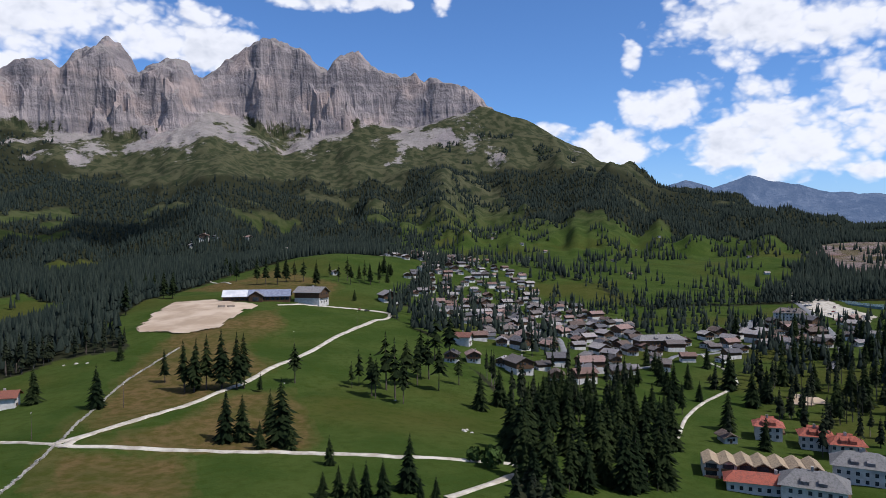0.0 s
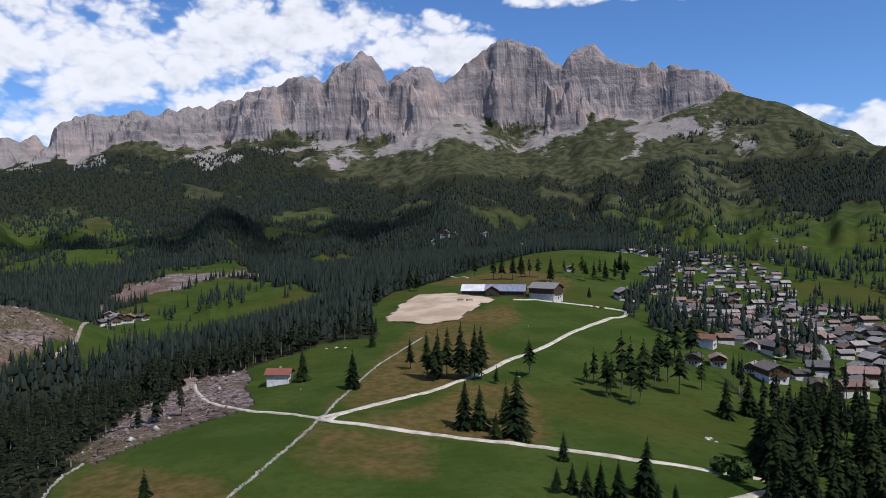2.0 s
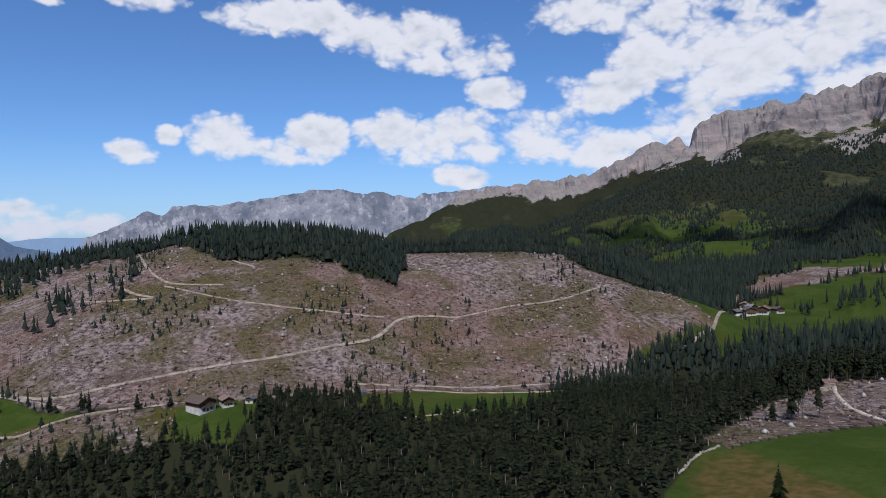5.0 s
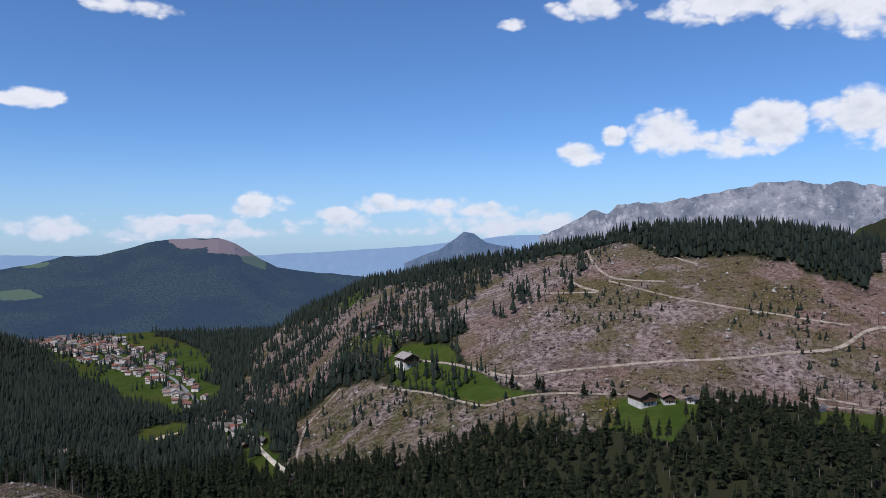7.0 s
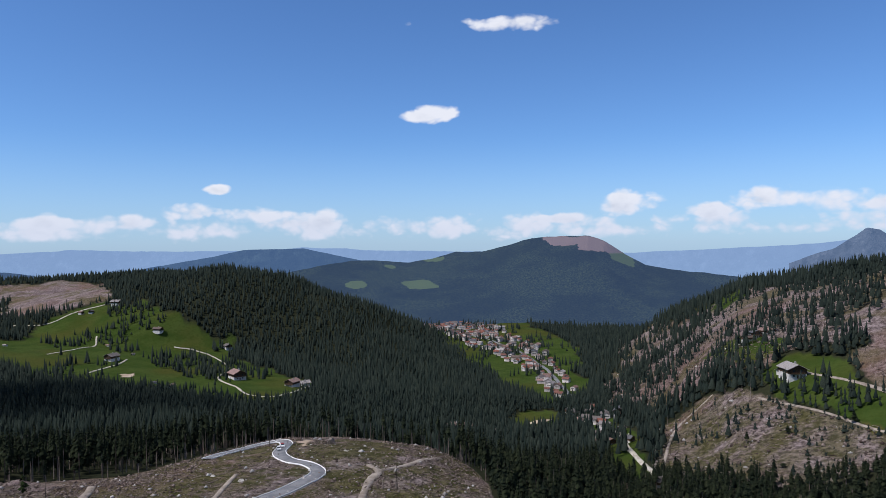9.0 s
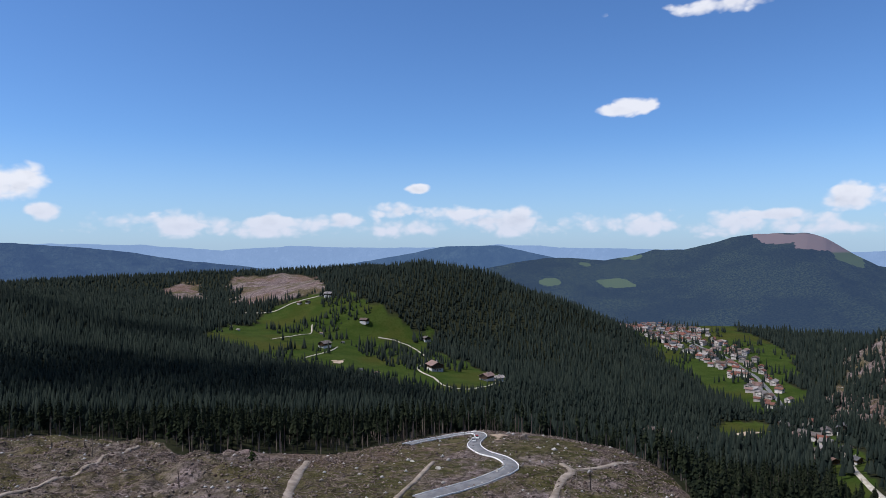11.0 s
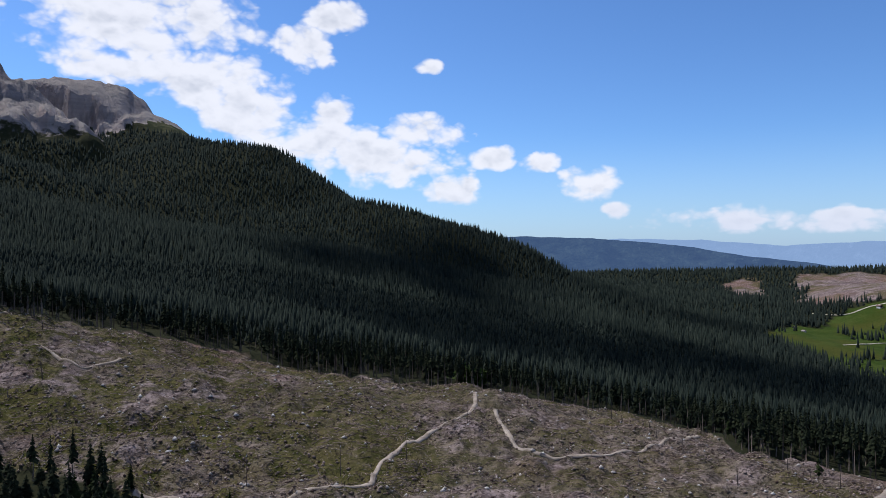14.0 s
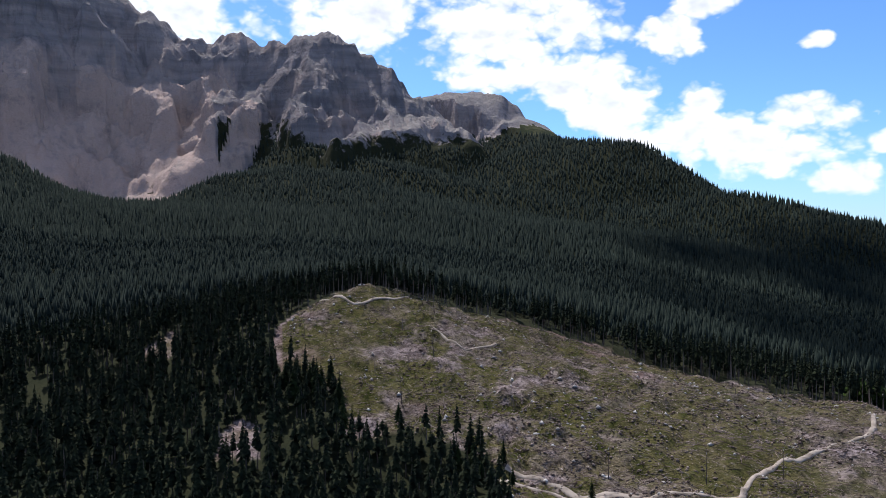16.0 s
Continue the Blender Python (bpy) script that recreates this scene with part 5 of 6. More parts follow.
def patch(name, outline, mat, label, bulge=0.0, category="earth"):
    """A bare patch that lies on the ground inside an outline."""
    pts = np.array([at(b, d) for b, d in outline])
    lo, hi, step = pts.min(0), pts.max(0), 2.5
    gx, gy = np.meshgrid(np.arange(lo[0], hi[0], step), np.arange(lo[1], hi[1], step), indexing="ij")
    wx, wy = gx + (fractal(gx, gy, 14, 3, 61) - 0.5) * 12, gy + (fractal(gx, gy, 14, 3, 62) - 0.5) * 12
    keep = inside(wx, wy, outline)
    z = sampled(gx, gy)[0] + 0.2 + np.hypot(gx, gy) * 0.0003 + bulge * np.maximum(fractal(gx, gy, 18, 3, 63) - 0.48, 0)
    index = -np.ones(gx.shape, int)
    cells = keep[:-1, :-1] & keep[1:, :-1] & keep[1:, 1:] & keep[:-1, 1:]
    used = np.zeros(gx.shape, bool)
    for a, b in ((0, 0), (1, 0), (1, 1), (0, 1)):
        used[a:gx.shape[0] - 1 + a, b:gx.shape[1] - 1 + b] |= cells
    index[used] = np.arange(used.sum())
    verts = np.stack([gx[used], gy[used], z[used]], -1).tolist()
    i, j = np.nonzero(cells)
    faces = np.stack([index[i, j], index[i + 1, j], index[i + 1, j + 1], index[i, j + 1]], -1).tolist()
    return tagged(new(name, smooth_mesh(name, verts, faces, mat)), label, category, kind="structure")


patch("bare_earth_slope", SAND_SLOPE, EARTH, "bare sandy excavated slope beside the farm", 2.0)
patch("bare_earth_bank", CUT_BANK, EARTH, "bare sandy earth bank beside the pass road", 1.5)

patch("car_park", CAR_PARK, GRAVEL, "pale gravel car park at the village's end", category="car park")
patch("village_square", PLAZA, ASPHALT, "grey paved square between the hotels", category="square")
patch("sports_court", COURT, EARTH, "pale sandy sports court in the lawn", category="court")
patch("sandy_patch", FIELD_SAND, EARTH, "pale sandy riding ground in the lower field")
patch("sandy_patch", SAND_KNOLL, EARTH, "bare sandy patch in the hill meadow")


def pond():
    pts = [at(b, d) for b, d in POND]
    level = min(ground_z(*p) for p in pts) + 2.5
    m, s = material("pale_pond_water")
    n = s.noise(s.add("ShaderNodeTexCoord").outputs["Object"], 0.4, 3)
    finish(s, s.mix(n, (0.10, 0.16, 0.18), (0.14, 0.21, 0.23)), 0.08, n, 0.03)
    bm = bmesh.new()
    top = [bm.verts.new((*p, level)) for p in pts]
    low = [bm.verts.new((*p, level - 8)) for p in pts]
    bm.faces.new(top)
    for k in range(len(pts)):
        bm.faces.new((top[k - 1], low[k - 1], low[k], top[k]))
    tagged(part("pond", bm, m), "shallow grey-blue reservoir pond beside the car park", "pond", kind="structure")


pond()


# ---- woods
def bark_leaf_material(name, dark, light, island=True, clumps=0.0):
    m, s = material(name)
    geo = s.add("ShaderNodeNewGeometry")
    rnd = geo.outputs["Random Per Island"] if island else s.add("ShaderNodeObjectInfo").outputs["Random"]
    if clumps:
        rnd = s.ramp(s.noise(geo.outputs["Position"], clumps, 2, 0.5), 0.3, 0.7)
    n = s.noise(geo.outputs["Position"], 1.6, 3)
    c = s.mix(rnd, dark, light)
    c = s.mix(s.math("MULTIPLY", s.ramp(n, 0.4, 0.7), 0.6), c, tuple(v * 0.45 for v in dark))
    finish(s, c, 0.95, gloss=0.03)
    return m


# bluer than the near needles: haze over the woods put into their colour
NEEDLES_FAR = bark_leaf_material("spruce_needles_far", (0.010, 0.016, 0.014), (0.027, 0.035, 0.027))


def scatter(spacing, seed):
    """Places in rings, thinner with distance, with some jitter."""
    rng = np.random.default_rng(seed)
    xs, ys = [], []
    r = 160.0
    while r < 3700:
        step = max(spacing, r * 0.0052)
        n = int(math.radians(297) * r / step)
        b = -37 + (np.arange(n) + rng.random(n) * 0.9) / n * 297
        x, y = at(b, r + rng.normal(0, step * 0.3, n))
        xs.append(x), ys.append(y)
        r += step
    return np.concatenate(xs), np.concatenate(ys), rng


def tree_batch(name, x, y, z, h, w, rng, mat, tiers=2, sides=5):
    """Many conifers as one mesh of tapering skirts."""
    n = len(x)
    ang = np.arange(sides) / sides * 2 * math.pi
    per = tiers * (sides + 1)
    v = np.zeros((n, per, 3))
    tilt = rng.normal(0, 0.02, (n, 2))
    f = []
    for t in range(tiers):
        lo, hi = (0.10 + 0.42 * t, 0.62 + 0.38 * t) if tiers > 1 else (0.06, 1.0)
        wid = w * (1.0 - 0.42 * t)
        turn = rng.random((n, 1)) * 6.28
        rad = wid[:, None] * (0.75 + 0.5 * rng.random((n, sides)))
        o = t * (sides + 1)
        v[:, o:o + sides, 0] = x[:, None] + np.cos(ang + turn) * rad
        v[:, o:o + sides, 1] = y[:, None] + np.sin(ang + turn) * rad
        v[:, o:o + sides, 2] = z[:, None] + h[:, None] * (lo + 0.05 * rng.random((n, sides)))
        v[:, o + sides, 0] = x + tilt[:, 0] * h
        v[:, o + sides, 1] = y + tilt[:, 1] * h
        v[:, o + sides, 2] = z + h * hi
        f += [(o + k, o + (k + 1) % sides, o + sides) for k in range(sides)]
    f = np.array(f)
    tris = (f[None] + (np.arange(n) * per)[:, None, None]).reshape(-1, 3)
    me = bpy.data.meshes.new(name)
    me.vertices.add(n * per)
    me.vertices.foreach_set("co", v.ravel())
    me.loops.add(tris.size)
    me.loops.foreach_set("vertex_index", tris.ravel().astype(np.int32))
    me.polygons.add(len(tris))
    me.polygons.foreach_set("loop_start", np.arange(0, tris.size, 3, dtype=np.int32))
    me.update()
    me.materials.append(mat)
    return new(name, me)


def copies(name, template, x, y, z, h, w, rng, mat):
    """Many copies of one tree's triangles (20 m tall, as made by spruce_arrays) joined in one mesh."""
    n, t = len(x), template.reshape(-1, 3)
    a = rng.random(n) * 6.28
    ca, sa = (np.cos(a) * w)[:, None], (np.sin(a) * w)[:, None]
    lean = rng.normal(0, 0.02, (2, n, 1))
    v = np.stack([x[:, None] + t[:, 0] * ca - t[:, 1] * sa + lean[0] * t[:, 2], y[:, None] + t[:, 0] * sa + t[:, 1] * ca + lean[1] * t[:, 2], z[:, None] + t[:, 2] * (h / 20)[:, None]], -1).reshape(-1, 3)
    me = bpy.data.meshes.new(name)
    me.vertices.add(len(v))
    me.vertices.foreach_set("co", v.ravel())
    me.loops.add(len(v))
    me.loops.foreach_set("vertex_index", np.arange(len(v), dtype=np.int32))
    me.polygons.add(len(v) // 3)
    me.polygons.foreach_set("loop_start", np.arange(0, len(v), 3, dtype=np.int32))
    me.update()
    me.materials.append(mat)
    return new(name, me)


def spruce_arrays(rng, height, first, tiers, boughs, reach, droop=0.35, ragged=0.35):
    """Triangles of a spruce crown: tiers of drooping boughs, each a ridged blade."""
    tri = []
    for k in range(tiers):
        f = k / (tiers - 1)
        z = height * (first + (0.97 - first) * f ** 0.92)
        r0 = reach * (1 - f) ** 0.85 * (0.72 + 0.28 * min(1, f * 6 + 0.4)) + 0.12
        turn = rng.random() * 6.28
        n = max(4, int(boughs * (1 - 0.45 * f)))
        for j in range(n):
            a = turn + j / n * 6.283 + rng.normal(0, 0.16)
            r = r0 * (1 + rng.normal(0, ragged * 0.5))
            half = max(0.22, r * 2.6 / n)
            c, s = math.cos(a), math.sin(a)
            zz = z + rng.uniform(-0.55, 0.55) * height * (0.97 - first) / tiers
            root = (0, 0, zz + 0.30 * r)
            tip = (c * r, s * r, zz - droop * r * 1.25)
            left = (c * r * 0.55 - s * half, s * r * 0.55 + c * half, zz - droop * r * 0.75)
            right = (c * r * 0.55 + s * half, s * r * 0.55 - c * half, zz - droop * r * 0.75)
            tri += [(root, left, tip), (root, tip, right)]
            if n > 5:
                tri.append(((c * r * 0.2, s * r * 0.2, zz), right, left))
    q = height * 0.93
    ring = [(0.22, 0, q), (-0.11, 0.19, q), (-0.11, -0.19, q)]
    tri += [(ring[k], ring[(k + 1) % 3], (0, 0, height)) for k in range(3)]
    return np.array(tri)


def bare_stem(height, radius):
    """Triangles of a thin bare trunk."""
    tri = []
    for k in range(3):
        a, b = k * 2.094, (k + 1) * 2.094
        p, q = (math.cos(a) * radius, math.sin(a) * radius, -1), (math.cos(b) * radius, math.sin(b) * radius, -1)
        tri.append((p, q, (0, 0, height)))
    return np.array(tri)


TRUNKS = bark_leaf_material("grey_spruce_trunks", (0.06, 0.048, 0.04), (0.22, 0.185, 0.16))
NEEDLES_MID = bark_leaf_material("spruce_needles_mid", (0.008, 0.012, 0.008), (0.026, 0.032, 0.016), clumps=0.3)


def sparse_places(outline, spacing, clump, seed):
    """Scattered tree places inside an outline, in clumps."""
    rng = np.random.default_rng(seed)
    bs, ds = [p[0] for p in outline], [p[1] for p in outline]
    n = int(math.radians(max(bs) - min(bs)) * (max(ds) ** 2 - min(ds) ** 2) / 2 / spacing ** 2)
    x, y = at(rng.uniform(min(bs), max(bs), n), np.sqrt(rng.uniform(min(ds) ** 2, max(ds) ** 2, n)))
    ok = inside(x, y, outline) & (fractal(x, y, 70, 3, seed) > clump)
    return x[ok], y[ok]


def build_woods():
    x, y, rng = scatter(5.2, 3)
    c = ground_cover(x, y)
    wooded = ~(c["meadow"] | c["cut"] | c["village"] | c["town"])
    x, y, c = x[wooded], y[wooded], {k: v[wooded] for k, v in c.items()}
    z, rock = sampled(x, y)
    r = np.hypot(x, y)
    open_ground = c["meadow"] | c["cut"] | c["village"] | c["town"]
    glade = glades(x, y)
    bowl = inside(x, y, SCREE_BOWL) | ((z > 400) & (y < -600) & (np.degrees(np.arctan2(-x, y)) % 360 > 230)) | ((r > 2080) & inside(x, y, [(103, 2080), (147, 2080), (147, 3800), (103, 3800)]))
    thin = (r < 620) & (rng.random(len(x)) < 1.7 * (fractal(x, y, 34, 3, 57) - 0.42))
    keep = ~open_ground & ~bowl & ~thin & (rock < 0.1) & ~glade
    keep &= rng.random(len(x)) > np.clip((z - tree_line(x, y) + 70) / 90, 0.03, 1)
    x, y, z, r = x[keep], y[keep], z[keep], r[keep]
    extra = [sparse_places(THIN_WOOD, 9.5, 0.44, 155), sparse_places(SPUR_SLOPES, 13, 0.52, 151), sparse_places(WOOD_FIELD_C, 13, 0.50, 152), sparse_places(SHOULDER_GRASS, 16, 0.55, 153), sparse_places(WOOD_CLEARING, 7, 0.5, 154), sparse_places(EAST_MEADOWS, 15, 0.53, 121), sparse_places(VILLAGE_GROUND, 12, 0.54, 122), sparse_places(KNOLL_MEADOW, 11, 0.62, 123), sparse_places(TOWN_FIELDS, 16, 0.55, 124), sparse_places(GORGE_FLOOR, 8, 0.45, 132), sparse_places(VALLEY_FLOOR, 15, 0.6, 133), sparse_places(HILL_BROWN, 14, 0.5, 134), sparse_places(EDGE_CUT, 10, 0.5, 135),
             sparse_places(SPUR_MEADOW, 12, 0.6, 125), sparse_places(HILL_FIELDS, 13, 0.6, 126), sparse_places(DARK_FIELDS, 12, 0.58, 127), sparse_places(FARM_MEADOW_A, 7, 0.6, 128),
             sparse_places(CUT_SLOPE_FAR, 15, 0.55, 129), sparse_places(EAST_HILLOCK, 16, 0.55, 130), sparse_places(CUT_SLOPE_WEST, 26, 0.4, 131)]
    ex, ey = np.concatenate([e[0] for e in extra]), np.concatenate([e[1] for e in extra])
    ways = np.vstack([smooth_line(p, 6.0) for _, _, p in WAYS])
    cell = {(int(a // 6), int(b // 6)) for a, b in ways}
    ok = np.array([(int(a // 6), int(b // 6)) not in cell for a, b in zip(ex, ey)]) & (np.hypot(ex, ey) > 330)
    ex, ey = ex[ok], ey[ok]
    x, y, z = np.append(x, ex), np.append(y, ey), np.append(z, sampled(ex, ey)[0])
    r = np.hypot(x, y)
    h = (10 + 12 * rng.random(len(x))) * np.interp(r, [230, 340, 650, 750], [0.8, 1.1, 1.1, 1.0]) * np.where(rng.random(len(x)) < 0.2, 0.35 + 0.4 * rng.random(len(x)), 1.0)
    way_b = np.degrees(np.arctan2(-x, y)) % 360
    h *= np.where((r < 520) & (way_b > 42) & (way_b < 118), 0.66, 1.0)
    w = np.maximum(h * (0.105 + 0.05 * rng.random(len(x))), r * 0.0015)
    near, mid = r < 480, (r >= 480) & (r < 1000)
    pick = rng.integers(0, 4, len(x))
    pick[near & inside(x * (1 - 15 / r), y * (1 - 15 / r), NEAR_CUT)] = 4  # tall bare stems along the felled edge
    for k, (first, tiers, boughs, reach) in enumerate(((0.34, 13, 6, 2.0), (0.50, 11, 6, 1.75), (0.20, 14, 6, 2.3), (0.44, 12, 5, 1.6), (0.60, 8, 5, 1.5))):
        sel = near & (pick == k)
        copies("spruce_stand", spruce_arrays(np.random.default_rng(60 + k), 20, first, tiers, boughs, reach, droop=0.75, ragged=0.5), x[sel], y[sel], z[sel], h[sel], 0.75 + 0.5 * rng.random(sel.sum()), rng, NEEDLES_MID)
    copies("spruce_trunks", bare_stem(18, 0.30), x[near], y[near], z[near], h[near], np.ones(near.sum()), rng, TRUNKS)
    tree_batch("spruce_forest", x[mid], y[mid], z[mid], h[mid], w[mid], rng, NEEDLES_FAR, 2, 5)
    far = r >= 1000
    tree_batch("spruce_forest", x[far], y[far], z[far], h[far], w[far], rng, NEEDLES_FAR, 1, 4)
    dead = [sparse_places(o, gap, clump, seed) for o, gap, clump, seed in ((CUT_SLOPE, 13, 0.5, 141), (CUT_SLOPE_WEST, 11, 0.5, 142), (CUT_SLOPE_FAR, 9, 0.45, 143), (NEAR_CUT, 26, 0.5, 144))]
    dx, dy = np.concatenate([e[0] for e in dead]), np.concatenate([e[1] for e in dead])
    far_off = np.hypot(dx, dy) > 260
    dx, dy = dx[far_off], dy[far_off]
    copies("spruce_snags", bare_stem(18, 0.3), dx, dy, sampled(dx, dy)[0], 3 + 11 * rng.random(len(dx)) ** 2, np.ones(len(dx)), rng, TRUNKS)
    young = [sparse_places(o, gap, clump, seed) for o, gap, clump, seed in ((CUT_SLOPE, 7, 0.55, 161), (CUT_SLOPE_WEST, 7, 0.52, 162), (THIN_WOOD, 9, 0.5, 163))]
    yx, yy = np.concatenate([e[0] for e in young]), np.concatenate([e[1] for e in young])
    yh = 1.5 + 4.5 * rng.random(len(yx)) ** 2
    tree_batch("spruce_saplings", yx, yy, sampled(yx, yy)[0], yh, yh * 0.3, rng, NEEDLES_FAR, 2, 5)
    for ob in scene.objects:
        if ob.name.startswith("spruce_"):
            tagged(ob, "bare grey dead spruce stems on the felled slopes" if "snags" in ob.name else "young dark green spruces on the felled hill" if "saplings" in ob.name else "dense dark green spruce forest on the slopes", "forest", kind="stuff")
    print("trees near, mid, far", near.sum(), mid.sum(), far.sum())


build_woods()


# ---- single trees and near stands
NEEDLES = bark_leaf_material("spruce_needles", (0.008, 0.014, 0.006), (0.021, 0.030, 0.010), island=False)
BARK = plain("grey_brown_bark", (0.055, 0.042, 0.034), (0.13, 0.105, 0.09), 1.5)
LEAVES = bark_leaf_material("bush_leaves", (0.022, 0.042, 0.012), (0.05, 0.08, 0.022), island=False)


def bm_of(tris):
    bm = bmesh.new()
    for t in tris:
        bm.faces.new([bm.verts.new(p) for p in t])
    return bm


def stem(height, radius, sides=6):
    bm = bmesh.new()
    rings = []
    for f, w in ((0, 1.25), (0.06, 1.0), (0.5, 0.62), (1.0, 0.12)):
        rings.append([bm.verts.new((math.cos(k / sides * 6.283) * radius * w, math.sin(k / sides * 6.283) * radius * w, height * f - 0.6 * (f == 0))) for k in range(sides)])
    for a, b in zip(rings, rings[1:]):
        for k in range(sides):
            bm.faces.new((a[k], a[(k + 1) % sides], b[(k + 1) % sides], b[k]))
    return bm


def make_spruce(name, label, height, first, tiers, boughs, reach, seed, ragged=0.35):
    rng = np.random.default_rng(seed)
    tree = tagged(new(name), label, "tree", "trees round the meadows")
    part("trunk", stem(height * 0.95, height * 0.013), BARK, tree)
    part("crown", bm_of(spruce_arrays(rng, height, first, tiers, boughs, reach, ragged=ragged)), NEEDLES, tree)
    return tree


def make_bush(name, label, height, seed):
    rng = np.random.default_rng(seed)
    bush = tagged(new(name), label, "bush", "bushes by the tracks")
    part("stem", stem(height * 0.6, 0.12, 5), BARK, bush)
    bm = bmesh.new()
    for _ in range(150):
        u = rng.normal(size=3)
        u /= np.linalg.norm(u)
        c = Vector(u * (0.62 + 0.38 * rng.random())) * height * 0.48 * Vector((1, 1, 0.85)).length / 1.65 + Vector((0, 0, height * 0.52))
        s = height * (0.07 + 0.08 * rng.random())
        q = Euler(rng.random(3) * 6.28).to_matrix()
        v = [bm.verts.new(c + q @ Vector(p) * s) for p in ((-1, -0.7, 0), (1, -0.6, 0.2), (0.9, 0.8, 0), (-0.8, 0.7, 0.3))]
        bm.faces.new(v)
    part("crown", bm, LEAVES, bush)
    return bush


KINDS = {
    "full": [make_spruce("spruce_tree", "dense dark green spruce standing in the meadow", 20, 0.05, 19, 12, 5.0, 11), make_spruce("spruce_tree", "dense dark green spruce standing in the meadow", 20, 0.07, 18, 12, 4.5, 12)],
    "slim": [make_spruce("spruce_tree", "slim dark spruce with a bare lower trunk", 20, 0.2, 17, 10, 3.5, 13, 0.5), make_spruce("spruce_tree", "slim dark spruce with a bare lower trunk", 20, 0.28, 15, 10, 3.2, 14, 0.55)],
    "pine": [make_spruce("thin_pine", "thin sparse conifer with a bare trunk", 20, 0.42, 11, 9, 3.3, 15, 0.8), make_spruce("thin_pine", "thin sparse conifer with a bare trunk", 20, 0.36, 10, 8, 2.9, 16, 0.9)],
    "bush": [make_bush("round_bush", "round green broadleaf bush beside a track", 7, 17)],
}
USED = set()


def plant(kind, bearing, dist, height, rng):
    models = KINDS[kind]
    src = models[int(rng.integers(len(models)))]
    x, y, z = spot(bearing, dist, 0.2)
    k = height / (7.0 if kind == "bush" else 20.0)
    m = Matrix.LocRotScale((x, y, z), Euler((rng.normal(0, 0.02), rng.normal(0, 0.02), rng.random() * 6.28)), None)
    if src.name not in USED:
        USED.add(src.name)
        ob = src
    else:
        ob = copy_thing(src, m)
    ob.matrix_basis = m @ Matrix.Diagonal((k * float(0.9 + 0.25 * rng.random()), k * float(0.9 + 0.25 * rng.random()), k, 1))


TREE_RNG = np.random.default_rng(77)
for kind, places in SINGLE_TREES:
    for bearing, dist, height in places:
        plant(kind, bearing, dist, height, TREE_RNG)
for outline, count in STANDS:
    bs, ds = [p[0] for p in outline], [p[1] for p in outline]
    left = count
    while left:
        b, d = TREE_RNG.uniform(min(bs), max(bs)), TREE_RNG.uniform(min(ds), max(ds))
        px, py = at(b, d)
        if inside(np.array([px]), np.array([py]), outline)[0]:
            plant("full" if TREE_RNG.random() < 0.6 else "slim", b, d, TREE_RNG.uniform(13, 25), TREE_RNG)
            left -= 1


# ---- houses
def chalet(width, length, eave, roof_mat, storeys, label, timber=True, balcony=True, category="house", name="chalet"):
    """A gabled alpine house: gable ends along y."""
    house = tagged(new(name), label, category)
    w, l = width / 2, length / 2
    ridge = eave + w * 0.46
    base = eave * (0.5 if timber and storeys > 1 else 1.0)
    wall_low = part("wall", boxed(-w, w, -l, l, -3.0, base), PLASTER, house, "white plastered ground floor")
    if base < eave:
        bm = prism([(-w - 0.06, base), (w + 0.06, base), (w + 0.06, eave), (0, ridge), (-w - 0.06, eave)], -l - 0.06, l + 0.06)
        part("upper_wall", bm, TIMBER, house, "dark timber upper floor")
    else:
        part("gable", prism([(-w, base), (w, base), (0, ridge)], -l, l), TIMBER if timber else PLASTER, house)
    o, t, e = 1.1, 0.32, 1.3
    rise = (ridge - eave) / w
    bm = prism([(0, ridge + 0.08), (-w - o, eave - o * rise + 0.08), (-w - o, eave - o * rise + t), (0, ridge + t + 0.1), (w + o, eave - o * rise + t), (w + o, eave - o * rise + 0.08)], -l - e, l + e)
    roof = part("roof", bm, roof_mat, house, "pitched roof with wide eaves")
    part("chimney", boxed(w * 0.25, w * 0.25 + 0.8, -0.6, 0.4, ridge - 1.6, ridge + 1.1), CHIMNEY, roof)
    step = eave / storeys
    pane = bmesh.new()
    box(pane, -0.55, 0.55, -0.05, 0.05, 0, 1.25)
    me = bpy.data.meshes.new("window")
    pane.to_mesh(me)
    pane.free()
    me.materials.append(WINDOW)
    for s in range(storeys):
        for side in (-1, 1):
            for x in (-0.5, 0.0, 0.5) if width > 11.5 else (-0.42, 0.42):
                win = new("window", me)
                win.parent, win.location = house, (x * w, side * (l + 0.09), s * step + 0.95)
    if balcony and storeys > 1:
        for side in (-1,):
            bm = boxed(-w * 0.85, w * 0.85, min(side * l, side * (l + 1.1)), max(side * l, side * (l + 1.1)), base - 0.12, base)
            y0 = side * (l + 1.08)
            box(bm, -w * 0.85, w * 0.85, y0 - 0.05, y0 + 0.05, base, base + 0.9)
            part("balcony", bm, TIMBER, house, "dark timber balcony")
    part("door", boxed(-0.5, 0.5, -l - 0.12, -l + 0.05, 0, 2.05), TIMBER, house)
    return house


